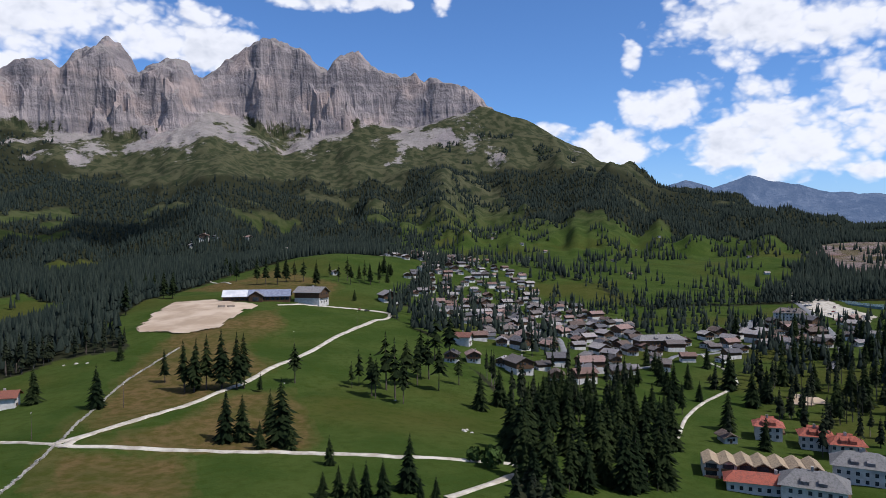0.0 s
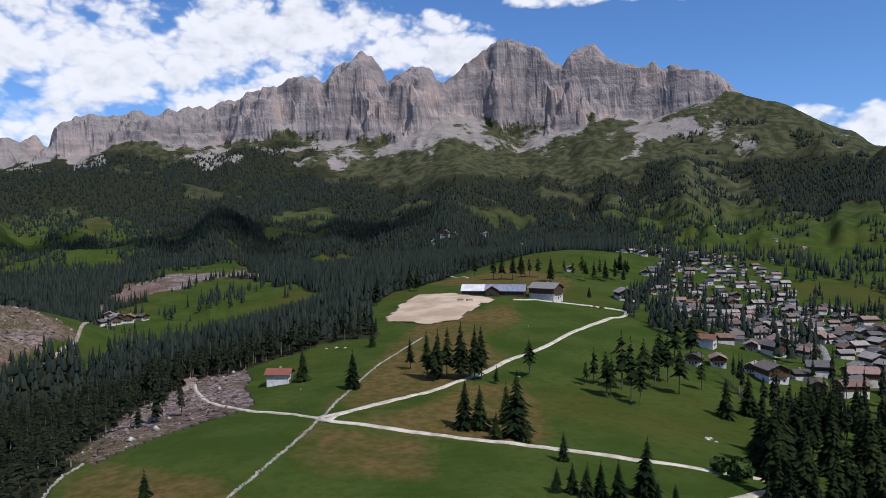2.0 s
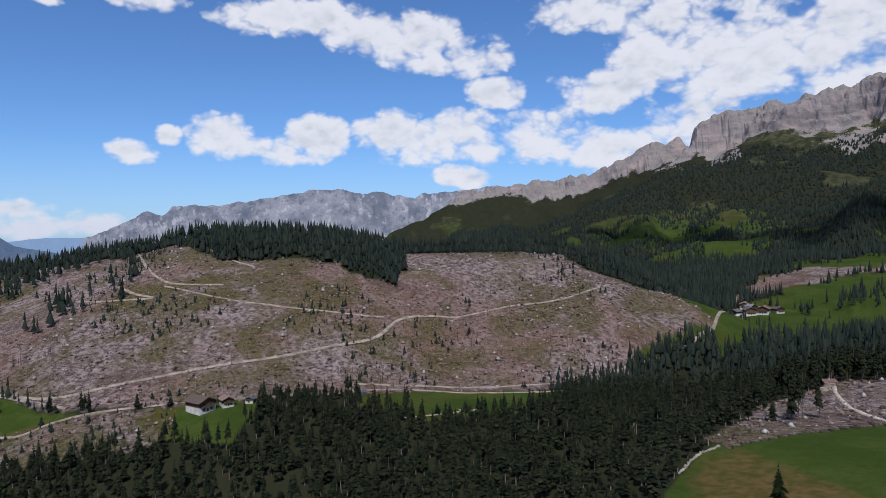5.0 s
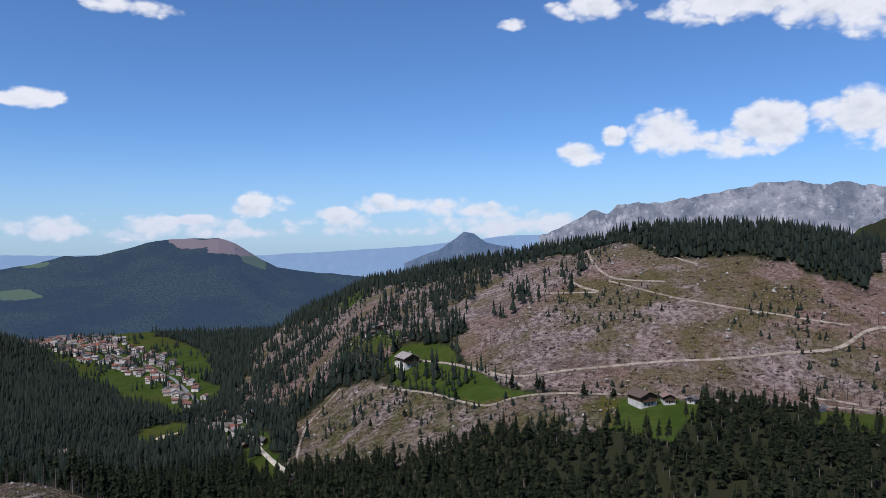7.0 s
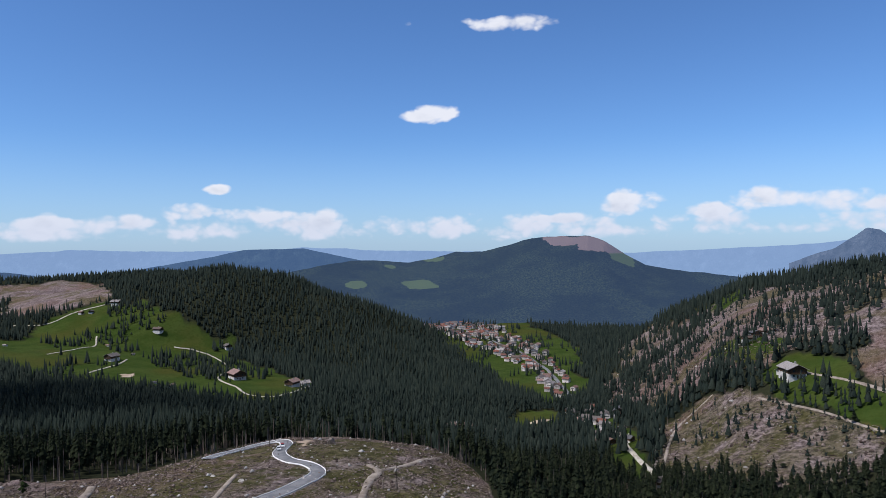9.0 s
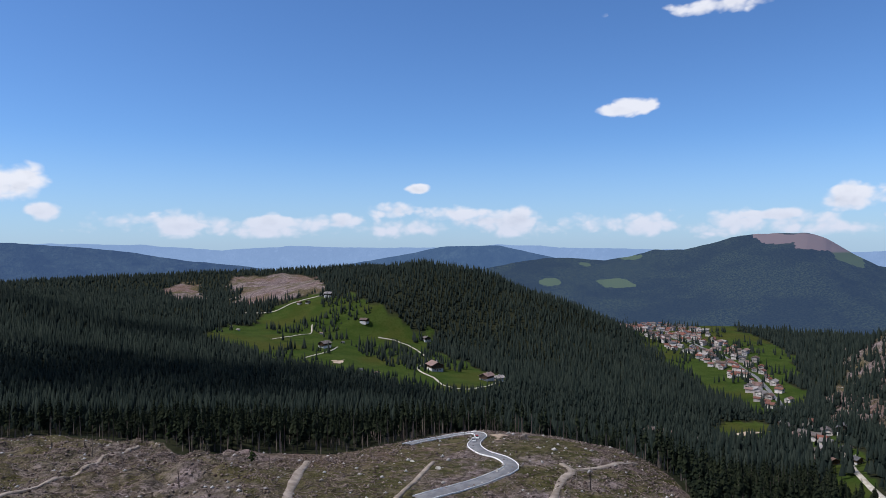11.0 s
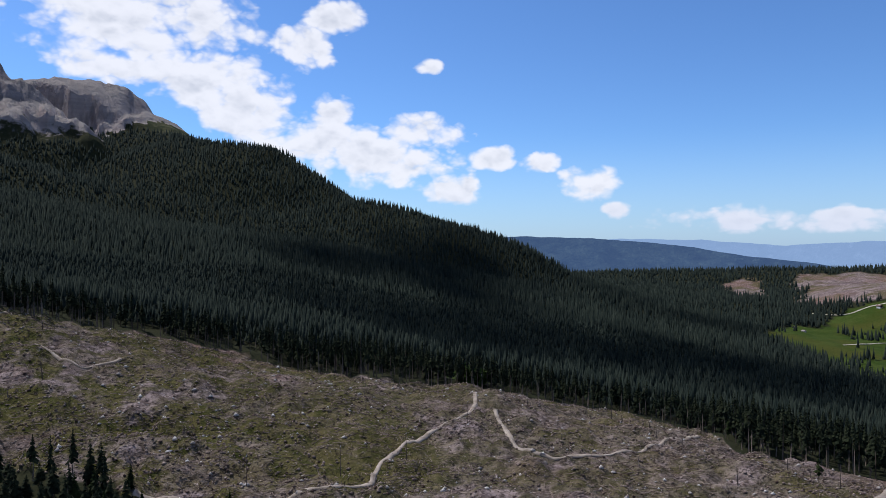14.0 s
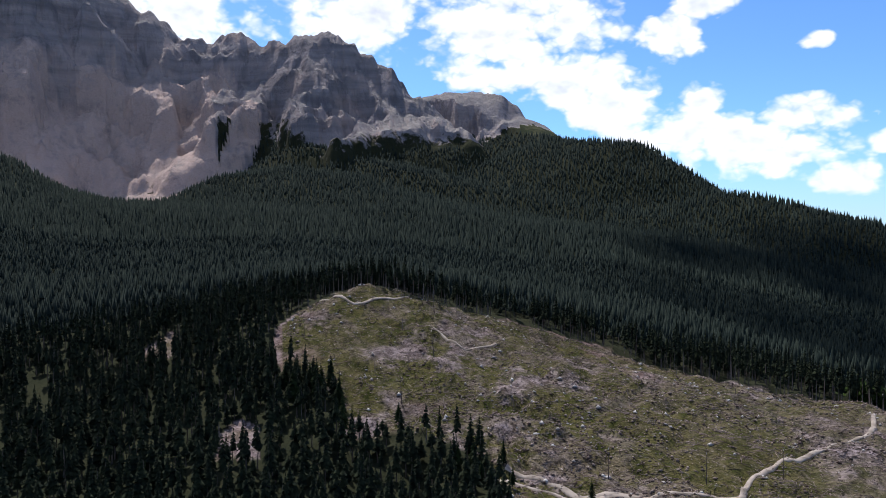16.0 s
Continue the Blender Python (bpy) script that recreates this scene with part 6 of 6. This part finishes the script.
def far_house(width, length, eave, roof_mat, label):
    house = tagged(new("town_house"), label, "house")
    w, l = width / 2, length / 2
    ridge = eave + w * 0.5
    part("wall", prism([(-w, -3), (w, -3), (w, eave), (0, ridge), (-w, eave)], -l, l), PLASTER_DULL, house)
    part("roof", prism([(0, ridge), (-w - 0.9, eave - 0.45), (-w - 0.9, eave - 0.1), (0, ridge + 0.35), (w + 0.9, eave - 0.1), (w + 0.9, eave - 0.45)], -l - 0.8, l + 0.8), roof_mat, house)
    bm = bmesh.new()
    box(bm, -w * 0.7, w * 0.7, -l - 0.06, l + 0.06, eave * 0.55, eave * 0.55 + 1.2)
    part("window_band", bm, WINDOW, house)
    return house


HOUSE_RNG = np.random.default_rng(21)
PLACED, FRESH = [], {}


def settle(model, bearing, dist, turn, scale=1.0, group=""):
    """Puts a house, or a copy of it, on the ground; turn is its heading in degrees."""
    x, y, z = spot(bearing, dist)
    PLACED.append((x, y))
    m = pose(x, y, z + 0.2, 0, 0, turn)
    if model.name in FRESH:
        ob = copy_thing(model, m)
    else:
        FRESH[model.name] = ob = model
    ob.matrix_basis = m @ Matrix.Diagonal((scale, scale, scale, 1))
    return tagged(ob, group=group)


CHALETS = [chalet(9, 11, 5.2, ROOF_VILLAGE, 2, "timber chalet with a white ground floor and weathered roof"),
           chalet(11, 13, 5.6, ROOF_VILLAGE, 2, "large timber chalet with a white ground floor and weathered roof"),
           chalet(8, 9, 3.2, ROOF_VILLAGE, 1, "small low chalet with a weathered roof", balcony=False),
           chalet(12, 17, 8.0, ROOF_VILLAGE, 3, "three-storey chalet guesthouse with balconies and a weathered roof"),
           chalet(9, 12, 5.4, ROOF_VILLAGE, 2, "white plastered house with a weathered roof", timber=False)]
for ob in CHALETS:
    ob["group"] = "village houses"
SHED = chalet(5.5, 7.5, 2.6, ROOF_VILLAGE, 1, "small dark timber shed with a low roof", balcony=False, category="shed", name="timber_shed")
COTTAGE = chalet(9, 11, 5.4, ROOF_RUSSET, 2, "small white farmhouse with a russet tiled roof in the meadow", timber=False, balcony=False, name="cottage")
FARMHOUSE = chalet(15, 20, 8.5, ROOF_SLATE, 3, "white farmhouse with dark balconies and grey roof beside the barn", name="farmhouse")
PLASTER_DULL = plain("aged_town_plaster", (0.36, 0.31, 0.28), (0.56, 0.51, 0.47), 0.2, 0.9, 0.3)
TOWN = [far_house(11, 14, 7, ROOF_VILLAGE, "white town house with a weathered roof in the valley"), far_house(13, 19, 9, ROOF_VILLAGE, "large white town house in the valley"), far_house(10, 12, 6.5, ROOF_RUSSET, "white town house with a russet roof in the valley")]

settle(FARMHOUSE, *LONE_FARMHOUSE[0][:2], LONE_FARMHOUSE[0][0] + 62, 1.15)
for b, d, w in LONE_COTTAGE:
    settle(COTTAGE, b, d, b + 75, w / 13.0)
for b, d, w in LONE_CHALET:
    w *= 0.7 if d > 1000 else 1.0
    settle(CHALETS[1 if w > 11 else 0], b, d, b + HOUSE_RNG.uniform(-60, 60), float(np.clip(w / 12, 0.75, 1.7)))
for b, d, w in LONE_SHED:
    settle(SHED, b, d, b + HOUSE_RNG.uniform(-60, 60), float(np.clip(w / 7, 0.8, 2.2)))


def fill(outline, models, count, gap, group, weights=None):
    """Scatters houses over an outline, clear of one another and of the ways."""
    lines = np.vstack([smooth_line(p, 6.0) for _, _, p in WAYS])
    bs, ds = [p[0] for p in outline], [p[1] for p in outline]
    done = tries = 0
    while done < count and tries < 12000:
        tries += 1
        b, d = HOUSE_RNG.uniform(min(bs), max(bs)), math.sqrt(HOUSE_RNG.uniform(min(ds) ** 2, max(ds) ** 2))
        x, y = at(b, d)
        if not inside(np.array([x]), np.array([y]), outline)[0]:
            continue
        if any(abs(x - px) < gap and abs(y - py) < gap for px, py in PLACED) or np.hypot(lines[:, 0] - x, lines[:, 1] - y).min() < 9:
            continue
        k = int(HOUSE_RNG.choice(len(models), p=weights))
        settle(models[k], b, d, 20 + HOUSE_RNG.choice([0, 90]) + HOUSE_RNG.normal(0, 14), HOUSE_RNG.uniform(0.72, 0.98), group)
        done += 1


UPPER_VILLAGE = [(5.5, 1120), (2, 1240), (-3, 1130), (-7, 1000), (-9, 800), (-6, 660), (-2, 620), (2, 700), (3, 880), (1.5, 1000)]
MID_VILLAGE = [(-2, 640), (-6, 800), (-10, 820), (-15, 700), (-17, 560), (-14, 480), (-8, 500), (-3, 520)]
LOW_VILLAGE = [(-8, 470), (-14, 500), (-20, 620), (-25, 720), (-31, 760), (-33, 640), (-25, 560), (-17, 480), (-12, 410), (-7, 400), (-4, 440)]
fill(UPPER_VILLAGE, CHALETS, 140, 12, "village houses", [0.4, 0.2, 0.22, 0.03, 0.15])
fill(MID_VILLAGE, CHALETS, 95, 12.5, "village houses", [0.36, 0.24, 0.2, 0.05, 0.15])
fill(LOW_VILLAGE, CHALETS, 56, 14, "village houses", [0.3, 0.28, 0.12, 0.12, 0.18])
fill(TOWN_CORE, TOWN, 230, 12, "houses of the valley town", [0.3, 0.15, 0.55])
fill(GORGE_FLOOR, TOWN, 12, 16, "houses of the valley town", [0.6, 0.1, 0.3])
fill(EAST_MEADOWS, [SHED], 14, 40, "huts on the meadows")
fill(KNOLL_MEADOW, [SHED], 6, 40, "huts on the meadows")


def barn():
    """The long farm barn: a pale metal roof, a timber porch and a dark solar roof."""
    thing = tagged(new("farm_barn"), "long timber barn with a pale metal roof and dark solar panels", "barn")
    for x0, x1, w, mat, lab in ((-34, -8, 9, ROOF_METAL, "pale metal roof"), (-8, 34, 11, SOLAR, "dark blue solar panel roof")):
        part("wall", boxed(x0, x1, -w + 1, w - 1, -4, 4.2), TIMBER, thing)
        bm = bmesh.new()
        a = [bm.verts.new(p) for p in ((x0 - 1, -w - 0.5, 3.9), (x1 + 1, -w - 0.5, 3.9), (x1 + 1, 0, 10.5), (x0 - 1, 0, 10.5), (x0 - 1, w + 0.5, 3.9), (x1 + 1, w + 0.5, 3.9))]
        b = [bm.verts.new(v.co + Vector((0, 0, 0.35))) for v in a]
        for q in ((0, 1, 2, 3), (3, 2, 5, 4)):
            bm.faces.new([b[k] for k in q])
            bm.faces.new([a[k] for k in q[::-1]])
        for p, q in ((0, 1), (1, 2), (2, 5), (5, 4), (4, 3), (3, 0)):
            bm.faces.new((a[p], a[q], b[q], b[p]))
        part("roof", bm, mat, thing, lab)
        for x in np.arange(x0 + 3, x1 - 2, 5.0):
            part("opening", boxed(x, x + 3.2, -w + 0.92, -w + 1.06, 0.6, 3.0), WINDOW, thing)
    part("porch", prism([(-7, -4), (7, -4), (7, 5.2), (0, 9.6), (-7, 5.2)], -15, 0), TIMBER, thing, "timber porch gable")
    part("porch_roof", prism([(0, 9.7), (-8.2, 4.7), (-8.2, 5.0), (0, 10.1), (8.2, 5.0), (8.2, 4.7)], -16, 0), ROOF_SLATE, thing)
    part("porch_gate", boxed(-3, 3, -15.15, -14.95, -0.2, 3.8), WINDOW, thing)
    return thing


settle(barn(), 14.8, 612, 8, 0.8)


def terrace_row():
    """A terrace of seven gabled holiday houses with sandy shingle roofs."""
    thing = tagged(new("terraced_houses"), "row of gabled timber holiday houses with sandy shingle roofs", "house")
    for k in range(7):
        x = -18 + k * 6
        unit = part("house_unit", prism([(x - 2.95, -4), (x + 2.95, -4), (x + 2.95, 5.4), (x, 7.0), (x - 2.95, 5.4)], -6, 6), PLASTER if k in (0, 1) else TIMBER, thing, "gabled house unit")
        part("roof", prism([(x, 7.05), (x - 2.98, 5.4), (x - 2.98, 5.75), (x, 7.5), (x + 2.98, 5.75), (x + 2.98, 5.4)], -7.2, 7.2), ROOF_SAND, unit, "sandy shingle roof")
        for z in (0.4, 3.2):
            part("balcony", boxed(x - 2.5, x + 2.5, -7.0, -6.02, z - 0.1, z + 0.75), TIMBER, unit)
            part("window", boxed(x - 2.0, x + 2.0, -6.1, -6.0, z + 0.8, z + 2.4), WINDOW, unit)
    return thing


def hotel(width, length, eave, roof_mat, label, wall=None, dormers=2):
    """A large hipped hotel with rows of windows, balconies and dormers."""
    thing = tagged(new("hotel"), label, "hotel")
    w, l = width / 2, length / 2
    part("wall", boxed(-w, w, -l, l, -5, eave), wall or PLASTER, thing, "pale plastered wall")
    o, h = 1.2, eave + w * 0.55
    bm = bmesh.new()
    c = [bm.verts.new(p) for p in ((-w - o, -l - o, eave - 0.3), (w + o, -l - o, eave - 0.3), (w + o, l + o, eave - 0.3), (-w - o, l + o, eave - 0.3), (0, -l + w * 0.6, h), (0, l - w * 0.6, h))]
    for q in ((0, 1, 4), (1, 2, 5, 4), (2, 3, 5), (3, 0, 4, 5), (3, 2, 1, 0)):
        bm.faces.new([c[k] for k in q])
    roof = part("roof", bm, roof_mat, thing)
    for k in range(dormers):
        y = -l * 0.55 + (k + 0.5) * l * 1.1 / dormers
        for s in (-1, 1):
            part("dormer", prism([(s * w * 0.75 - 1.6, eave), (s * w * 0.75 + 1.6, eave), (s * w * 0.75 + 1.6, eave + 1.6), (s * w * 0.75, eave + 2.6), (s * w * 0.75 - 1.6, eave + 1.6)], y - 1.3, y + 1.3), roof_mat, roof)
    part("chimney", boxed(-0.5, 0.5, 0, 1, h - 1, h + 1.3), CHIMNEY, roof)
    levels = int(eave // 2.8)
    for s in range(levels):
        z = s * 2.8 + 0.9
        for y in np.arange(-l + 1.5, l - 1, 3.0):
            for side in (-1, 1):
                part("window", boxed(min(side * w, side * (w + 0.06)), max(side * w, side * (w + 0.06)), y, y + 1.2, z, z + 1.4), WINDOW, thing)
        for x in np.arange(-w + 1.3, w - 1, 2.8):
            part("window", boxed(x, x + 1.2, -l - 0.06, -l, z, z + 1.4), WINDOW, thing)
        if s:
            part("balcony", boxed(-w * 0.9, w * 0.9, -l - 1.2, -l, s * 2.8 - 0.1, s * 2.8 + 0.8), TIMBER, thing)
    return thing


for build, place, turn in (
        (terrace_row(), HOTEL_SPOTS[0], -16),
        (hotel(9, 34, 4.2, ROOF_RED, "long low hotel wing with a red roof", dormers=0), HOTEL_SPOTS[1], 70),
        (hotel(14, 20, 6.5, ROOF_SLATE, "large hotel with a grey slate roof and dormers"), HOTEL_SPOTS[2], 62),
        (hotel(14, 19, 7.0, ROOF_SLATE, "white hotel with a grey roof and dormers"), HOTEL_SPOTS[3], 62),
        (hotel(9.5, 11, 6.2, ROOF_RED, "cream guesthouse with a red tiled hipped roof"), HOTEL_SPOTS[4], 70),
        (hotel(9.5, 12, 6.2, ROOF_RED, "cream guesthouse with a red tiled hipped roof"), HOTEL_SPOTS[5], 70),
        (hotel(9.5, 12, 6.2, ROOF_RED, "cream guesthouse with a red tiled hipped roof"), HOTEL_SPOTS[6], 70),
        (hotel(13, 38, 7.5, ROOF_SLATE, "long grey hotel with dark timber balconies", TIMBER), HOTEL_SPOTS[7], 100),
        (hotel(15, 26, 9, ROOF_VILLAGE, "white hotel beside the car park", dormers=3), HOTEL_SPOTS[8], 60)):
    settle(build, *place, turn)


# ---- felled slopes: stumps, logs, brushwood and boulders
DEADWOOD = bark_leaf_material("grey_deadwood", (0.050, 0.034, 0.028), (0.27, 0.215, 0.185))
PALE_STONE = bark_leaf_material("pale_field_stone", (0.24, 0.22, 0.20), (0.48, 0.46, 0.43))


def joined(name, v, f, mat, label, category):
    me = bpy.data.meshes.new(name)
    me.vertices.add(len(v))
    me.vertices.foreach_set("co", v.ravel())
    me.loops.add(f.size)
    me.loops.foreach_set("vertex_index", f.ravel().astype(np.int32))
    me.polygons.add(len(f))
    me.polygons.foreach_set("loop_start", np.arange(0, f.size, f.shape[1], dtype=np.int32))
    me.update()
    me.materials.append(mat)
    return tagged(new(name, me), label, category, kind="stuff")


def strew(outlines, spacing, far, seed):
    """Places over outlines, sparser with distance."""
    rng = np.random.default_rng(seed)
    x, y = [], []
    for outline in outlines:
        bs, ds = [p[0] for p in outline], [p[1] for p in outline]
        lo = max(min(ds), 150)
        area = math.radians(max(bs) - min(bs)) * (max(ds) ** 2 - lo ** 2) / 2
        n = int(area / spacing ** 2)
        b, d = rng.uniform(min(bs), max(bs), n), np.sqrt(rng.uniform(lo ** 2, max(ds) ** 2, n))
        px, py = at(b, d)
        ok = inside(px, py, outline)
        x.append(px[ok]), y.append(py[ok])
    x, y = np.concatenate(x), np.concatenate(y)
    clump = fractal(x, y, 26, 3, seed) + 0.35 * rng.random(len(x))
    ok = clump > far
    x, y = x[ok], y[ok]
    return x, y, sampled(x, y)[0], rng


TETRA = np.array([[0, 2, 1], [0, 1, 3], [1, 2, 3], [2, 0, 3]])
OCTA = np.array([[0, 2, 4], [2, 1, 4], [1, 3, 4], [3, 0, 4], [2, 0, 5], [1, 2, 5], [3, 1, 5], [0, 3, 5]])


def logs(name, place, length, thick, mat, label):
    x, y, z, rng = place
    n = len(x)
    a, t = rng.random(n) * 6.28, rng.normal(0, 0.12, n)
    L, w = length * (0.5 + rng.random(n)), thick * (0.6 + 0.8 * rng.random(n))
    along = np.stack([np.cos(a), np.sin(a), t], -1) * (L / 2)[:, None]
    across = np.stack([-np.sin(a), np.cos(a), 0 * a], -1) * w[:, None]
    up = np.stack([0 * a, 0 * a, w], -1)
    c = np.stack([x, y, z + w * 0.6], -1)
    v = np.stack([c - along - across, c - along + across, c - along + up, c + along - across, c + along + across, c + along + up], 1)
    f = np.array([[0, 1, 4], [0, 4, 3], [1, 2, 5], [1, 5, 4], [2, 0, 3], [2, 3, 5], [0, 2, 1], [3, 4, 5]])
    joined(name, v.reshape(-1, 3), (f[None] + (np.arange(n) * 6)[:, None, None]).reshape(-1, 3), mat, label, "deadwood")


def lumps(name, place, size, mat, label, category):
    x, y, z, rng = place
    n = len(x)
    s = size * (0.35 + 1.1 * rng.random(n) ** 2)
    base = np.array([[1, 0, 0], [-1, 0, 0], [0, 1, 0], [0, -1, 0], [0, 0, 1], [0, 0, -0.6]])
    v = base[None] * s[:, None, None] * (0.55 + 0.8 * rng.random((n, 6, 1))) * np.array([1, 1, 0.75])
    a = rng.random(n) * 6.28
    ca, sa = np.cos(a)[:, None], np.sin(a)[:, None]
    v = np.stack([v[..., 0] * ca - v[..., 1] * sa, v[..., 0] * sa + v[..., 1] * ca, v[..., 2]], -1) + np.stack([x, y, z + s * 0.2], -1)[:, None]
    joined(name, v.reshape(-1, 3), (OCTA[None] + (np.arange(n) * 6)[:, None, None]).reshape(-1, 3), mat, label, category)


NEAR = [NEAR_CUT]
FAR = [CUT_SLOPE, CUT_SLOPE_EAST, CUT_SLOPE_WEST, CUT_SLOPE_FAR, EDGE_CUT]
logs("felled_logs", strew(NEAR, 1.6, 0.60, 31), 3.0, 0.10, DEADWOOD, "grey felled logs strewn over the cleared slope")
logs("felled_logs", strew(FAR, 6.0, 0.60, 32), 4.5, 0.24, DEADWOOD, "grey felled logs strewn over the cleared hill")
lumps("brushwood", strew(NEAR, 1.9, 0.66, 33), 0.62, DEADWOOD, "heaps of grey-brown brushwood and stumps", "brushwood")
lumps("brushwood", strew(FAR, 4.4, 0.60, 34), 1.2, DEADWOOD, "heaps of grey-brown brushwood and stumps", "brushwood")
lumps("field_stones", strew(NEAR, 9.0, 0.5, 35), 0.9, PALE_STONE, "pale boulders lying on the cleared slope", "stones")
lumps("field_stones", strew(FAR, 17.0, 0.5, 36), 1.5, PALE_STONE, "pale boulders lying on the cleared hill", "stones")


# ---- parked cars
CAR_PAINT = roof_material("car_paint", [(0.55, 0.55, 0.56), (0.05, 0.05, 0.055), (0.22, 0.23, 0.25), (0.30, 0.03, 0.03), (0.7, 0.7, 0.7), (0.05, 0.09, 0.2)])
RUBBER = plain("black_tyre", (0.012, 0.012, 0.012), (0.03, 0.03, 0.03), 3.0)


def car():
    thing = tagged(new("parked_car"), "parked car on the gravel beside the road", "car", "parked cars")
    part("body", prism([(-2.1, 0.35), (2.1, 0.35), (2.1, 0.85), (1.1, 1.0), (-1.9, 1.05), (-2.1, 0.9)], -0.85, 0.85), CAR_PAINT, thing)
    part("cabin", prism([(-1.75, 1.03), (1.0, 0.98), (0.35, 1.48), (-1.35, 1.5)], -0.74, 0.74), WINDOW, thing, "dark glazed cabin")
    part("roof", boxed(-1.3, 0.3, -0.7, 0.7, 1.48, 1.54), CAR_PAINT, thing)
    for x in (-1.3, 1.3):
        for y in (-0.86, 0.66):
            bm = bmesh.new()
            bmesh.ops.create_cone(bm, cap_ends=True, segments=10, radius1=0.34, radius2=0.34, depth=0.2, matrix=Matrix.Translation((x, y + 0.1, 0.34)) @ Matrix.Rotation(radians(90), 4, "X"))
            part("wheel", bm, RUBBER, thing)
    return thing


CAR = car()
CAR_RNG = np.random.default_rng(8)
CAR_ROWS = [(CAR_PARK, 34), (PLAZA, 12)]
for outline, count in CAR_ROWS:
    done = tries = 0
    while done < count and tries < 4000:
        tries += 1
        b, dist = CAR_RNG.uniform(min(p[0] for p in outline), max(p[0] for p in outline)), CAR_RNG.uniform(min(p[1] for p in outline), max(p[1] for p in outline))
        px, py = at(b, dist)
        if inside(np.array([px]), np.array([py]), outline)[0]:
            x, y, z = spot(b, dist)
            m = pose(x, y, z + 0.55 + dist * 0.0006, 0, 0, 35 + 90 * int(CAR_RNG.integers(2)) + CAR_RNG.normal(0, 6))
            if done or outline is not CAR_PARK:
                copy_thing(CAR, m)
            else:
                CAR.matrix_basis = m
            done += 1
for b, dist, turn in ((145.4, 345, 60), (145.7, 338, 62), (6.2, 600, 20), (6.8, 602, 100), (38.4, 452, 30)):
    x, y, z = spot(b, dist)
    copy_thing(CAR, pose(x, y, z + 0.6, 0, 0, turn))


# ---- wooden poles, huts' log stacks and boulders in the meadow
def power_pole():
    pole = tagged(new("power_pole"), "tall grey wooden power pole on the cleared slope", "pole", "power poles")
    part("mast", stem(11, 0.16), BARK, pole)
    part("crossarm", boxed(-1.1, 1.1, -0.07, 0.07, 9.6, 9.8), BARK, pole)
    for x in (-0.9, 0.0, 0.9):
        part("insulator", boxed(x - 0.06, x + 0.06, -0.06, 0.06, 9.8, 10.05), PLASTER, pole)
    return pole


POLE = power_pole()
for k, (b, dist) in enumerate(((190.8, 300), (189.6, 372), (196, 255), (201.5, 236), (209, 228), (30.5, 300), (24.5, 330), (18.5, 372), (12, 432), (7, 520))):
    x, y, z = spot(b, dist)
    m = pose(x, y, z, 0, 0, b + 80)
    if k:
        copy_thing(POLE, m)
    else:
        POLE.matrix_basis = m


def boulder(seed, size):
    rng = np.random.default_rng(seed)
    bm = bmesh.new()
    bmesh.ops.create_icosphere(bm, subdivisions=2, radius=size)
    for v in bm.verts:
        v.co *= 0.8 + 0.45 * noise.noise(v.co * (1.1 / size) + Vector((seed, 0, 0)))
        v.co.z *= 0.7
    rock = part("boulder", bm, STONE_WALL)
    return tagged(rock, "pale weathered boulder lying in the grass", "boulder", "boulders in the meadows")


for k, (b, dist, size) in enumerate(((41.6, 209, 1.6), (-1.6, 287, 1.8), (-1.9, 290, 1.2), (-2.3, 286, 1.0), (148.6, 290, 2.0), (150.8, 305, 1.4), (140.4, 330, 1.8), (26.9, 440, 1.4), (27.6, 446, 1.7), (28.4, 450, 1.2), (4, 330, 1.0), (12.8, 355, 0.9))):
    rock = boulder(k + 1, size)
    rock.location = spot(b, dist, size * 0.2)


def tractor_shed_clutter():
    """Stacks of cut logs beside the farm tracks."""
    rng = np.random.default_rng(4)
    for b, dist, turn in ((38.9, 430, 20), (39.4, 420, 80), (17.5, 570, 10), (16.8, 566, 30), (141.6, 352, 40)):
        stack = tagged(new("log_stack"), "stack of cut spruce logs beside the track", "logs", "log stacks")
        for row in range(4):
            for col in range(6 - row):
                bm = bmesh.new()
                bmesh.ops.create_cone(bm, cap_ends=True, segments=8, radius1=0.28, radius2=0.25, depth=5.0, matrix=Matrix.Translation((float(rng.normal(0, 0.15)), (col + row / 2 - 2.5) * 0.56, 0.28 + row * 0.48)) @ Matrix.Rotation(radians(90), 4, "Y"))
                part("log", bm, EARTH_TRACK, stack)
        x, y, z = spot(b, dist)
        stack.matrix_basis = pose(x, y, z + 0.1, 0, 0, turn)


tractor_shed_clutter()
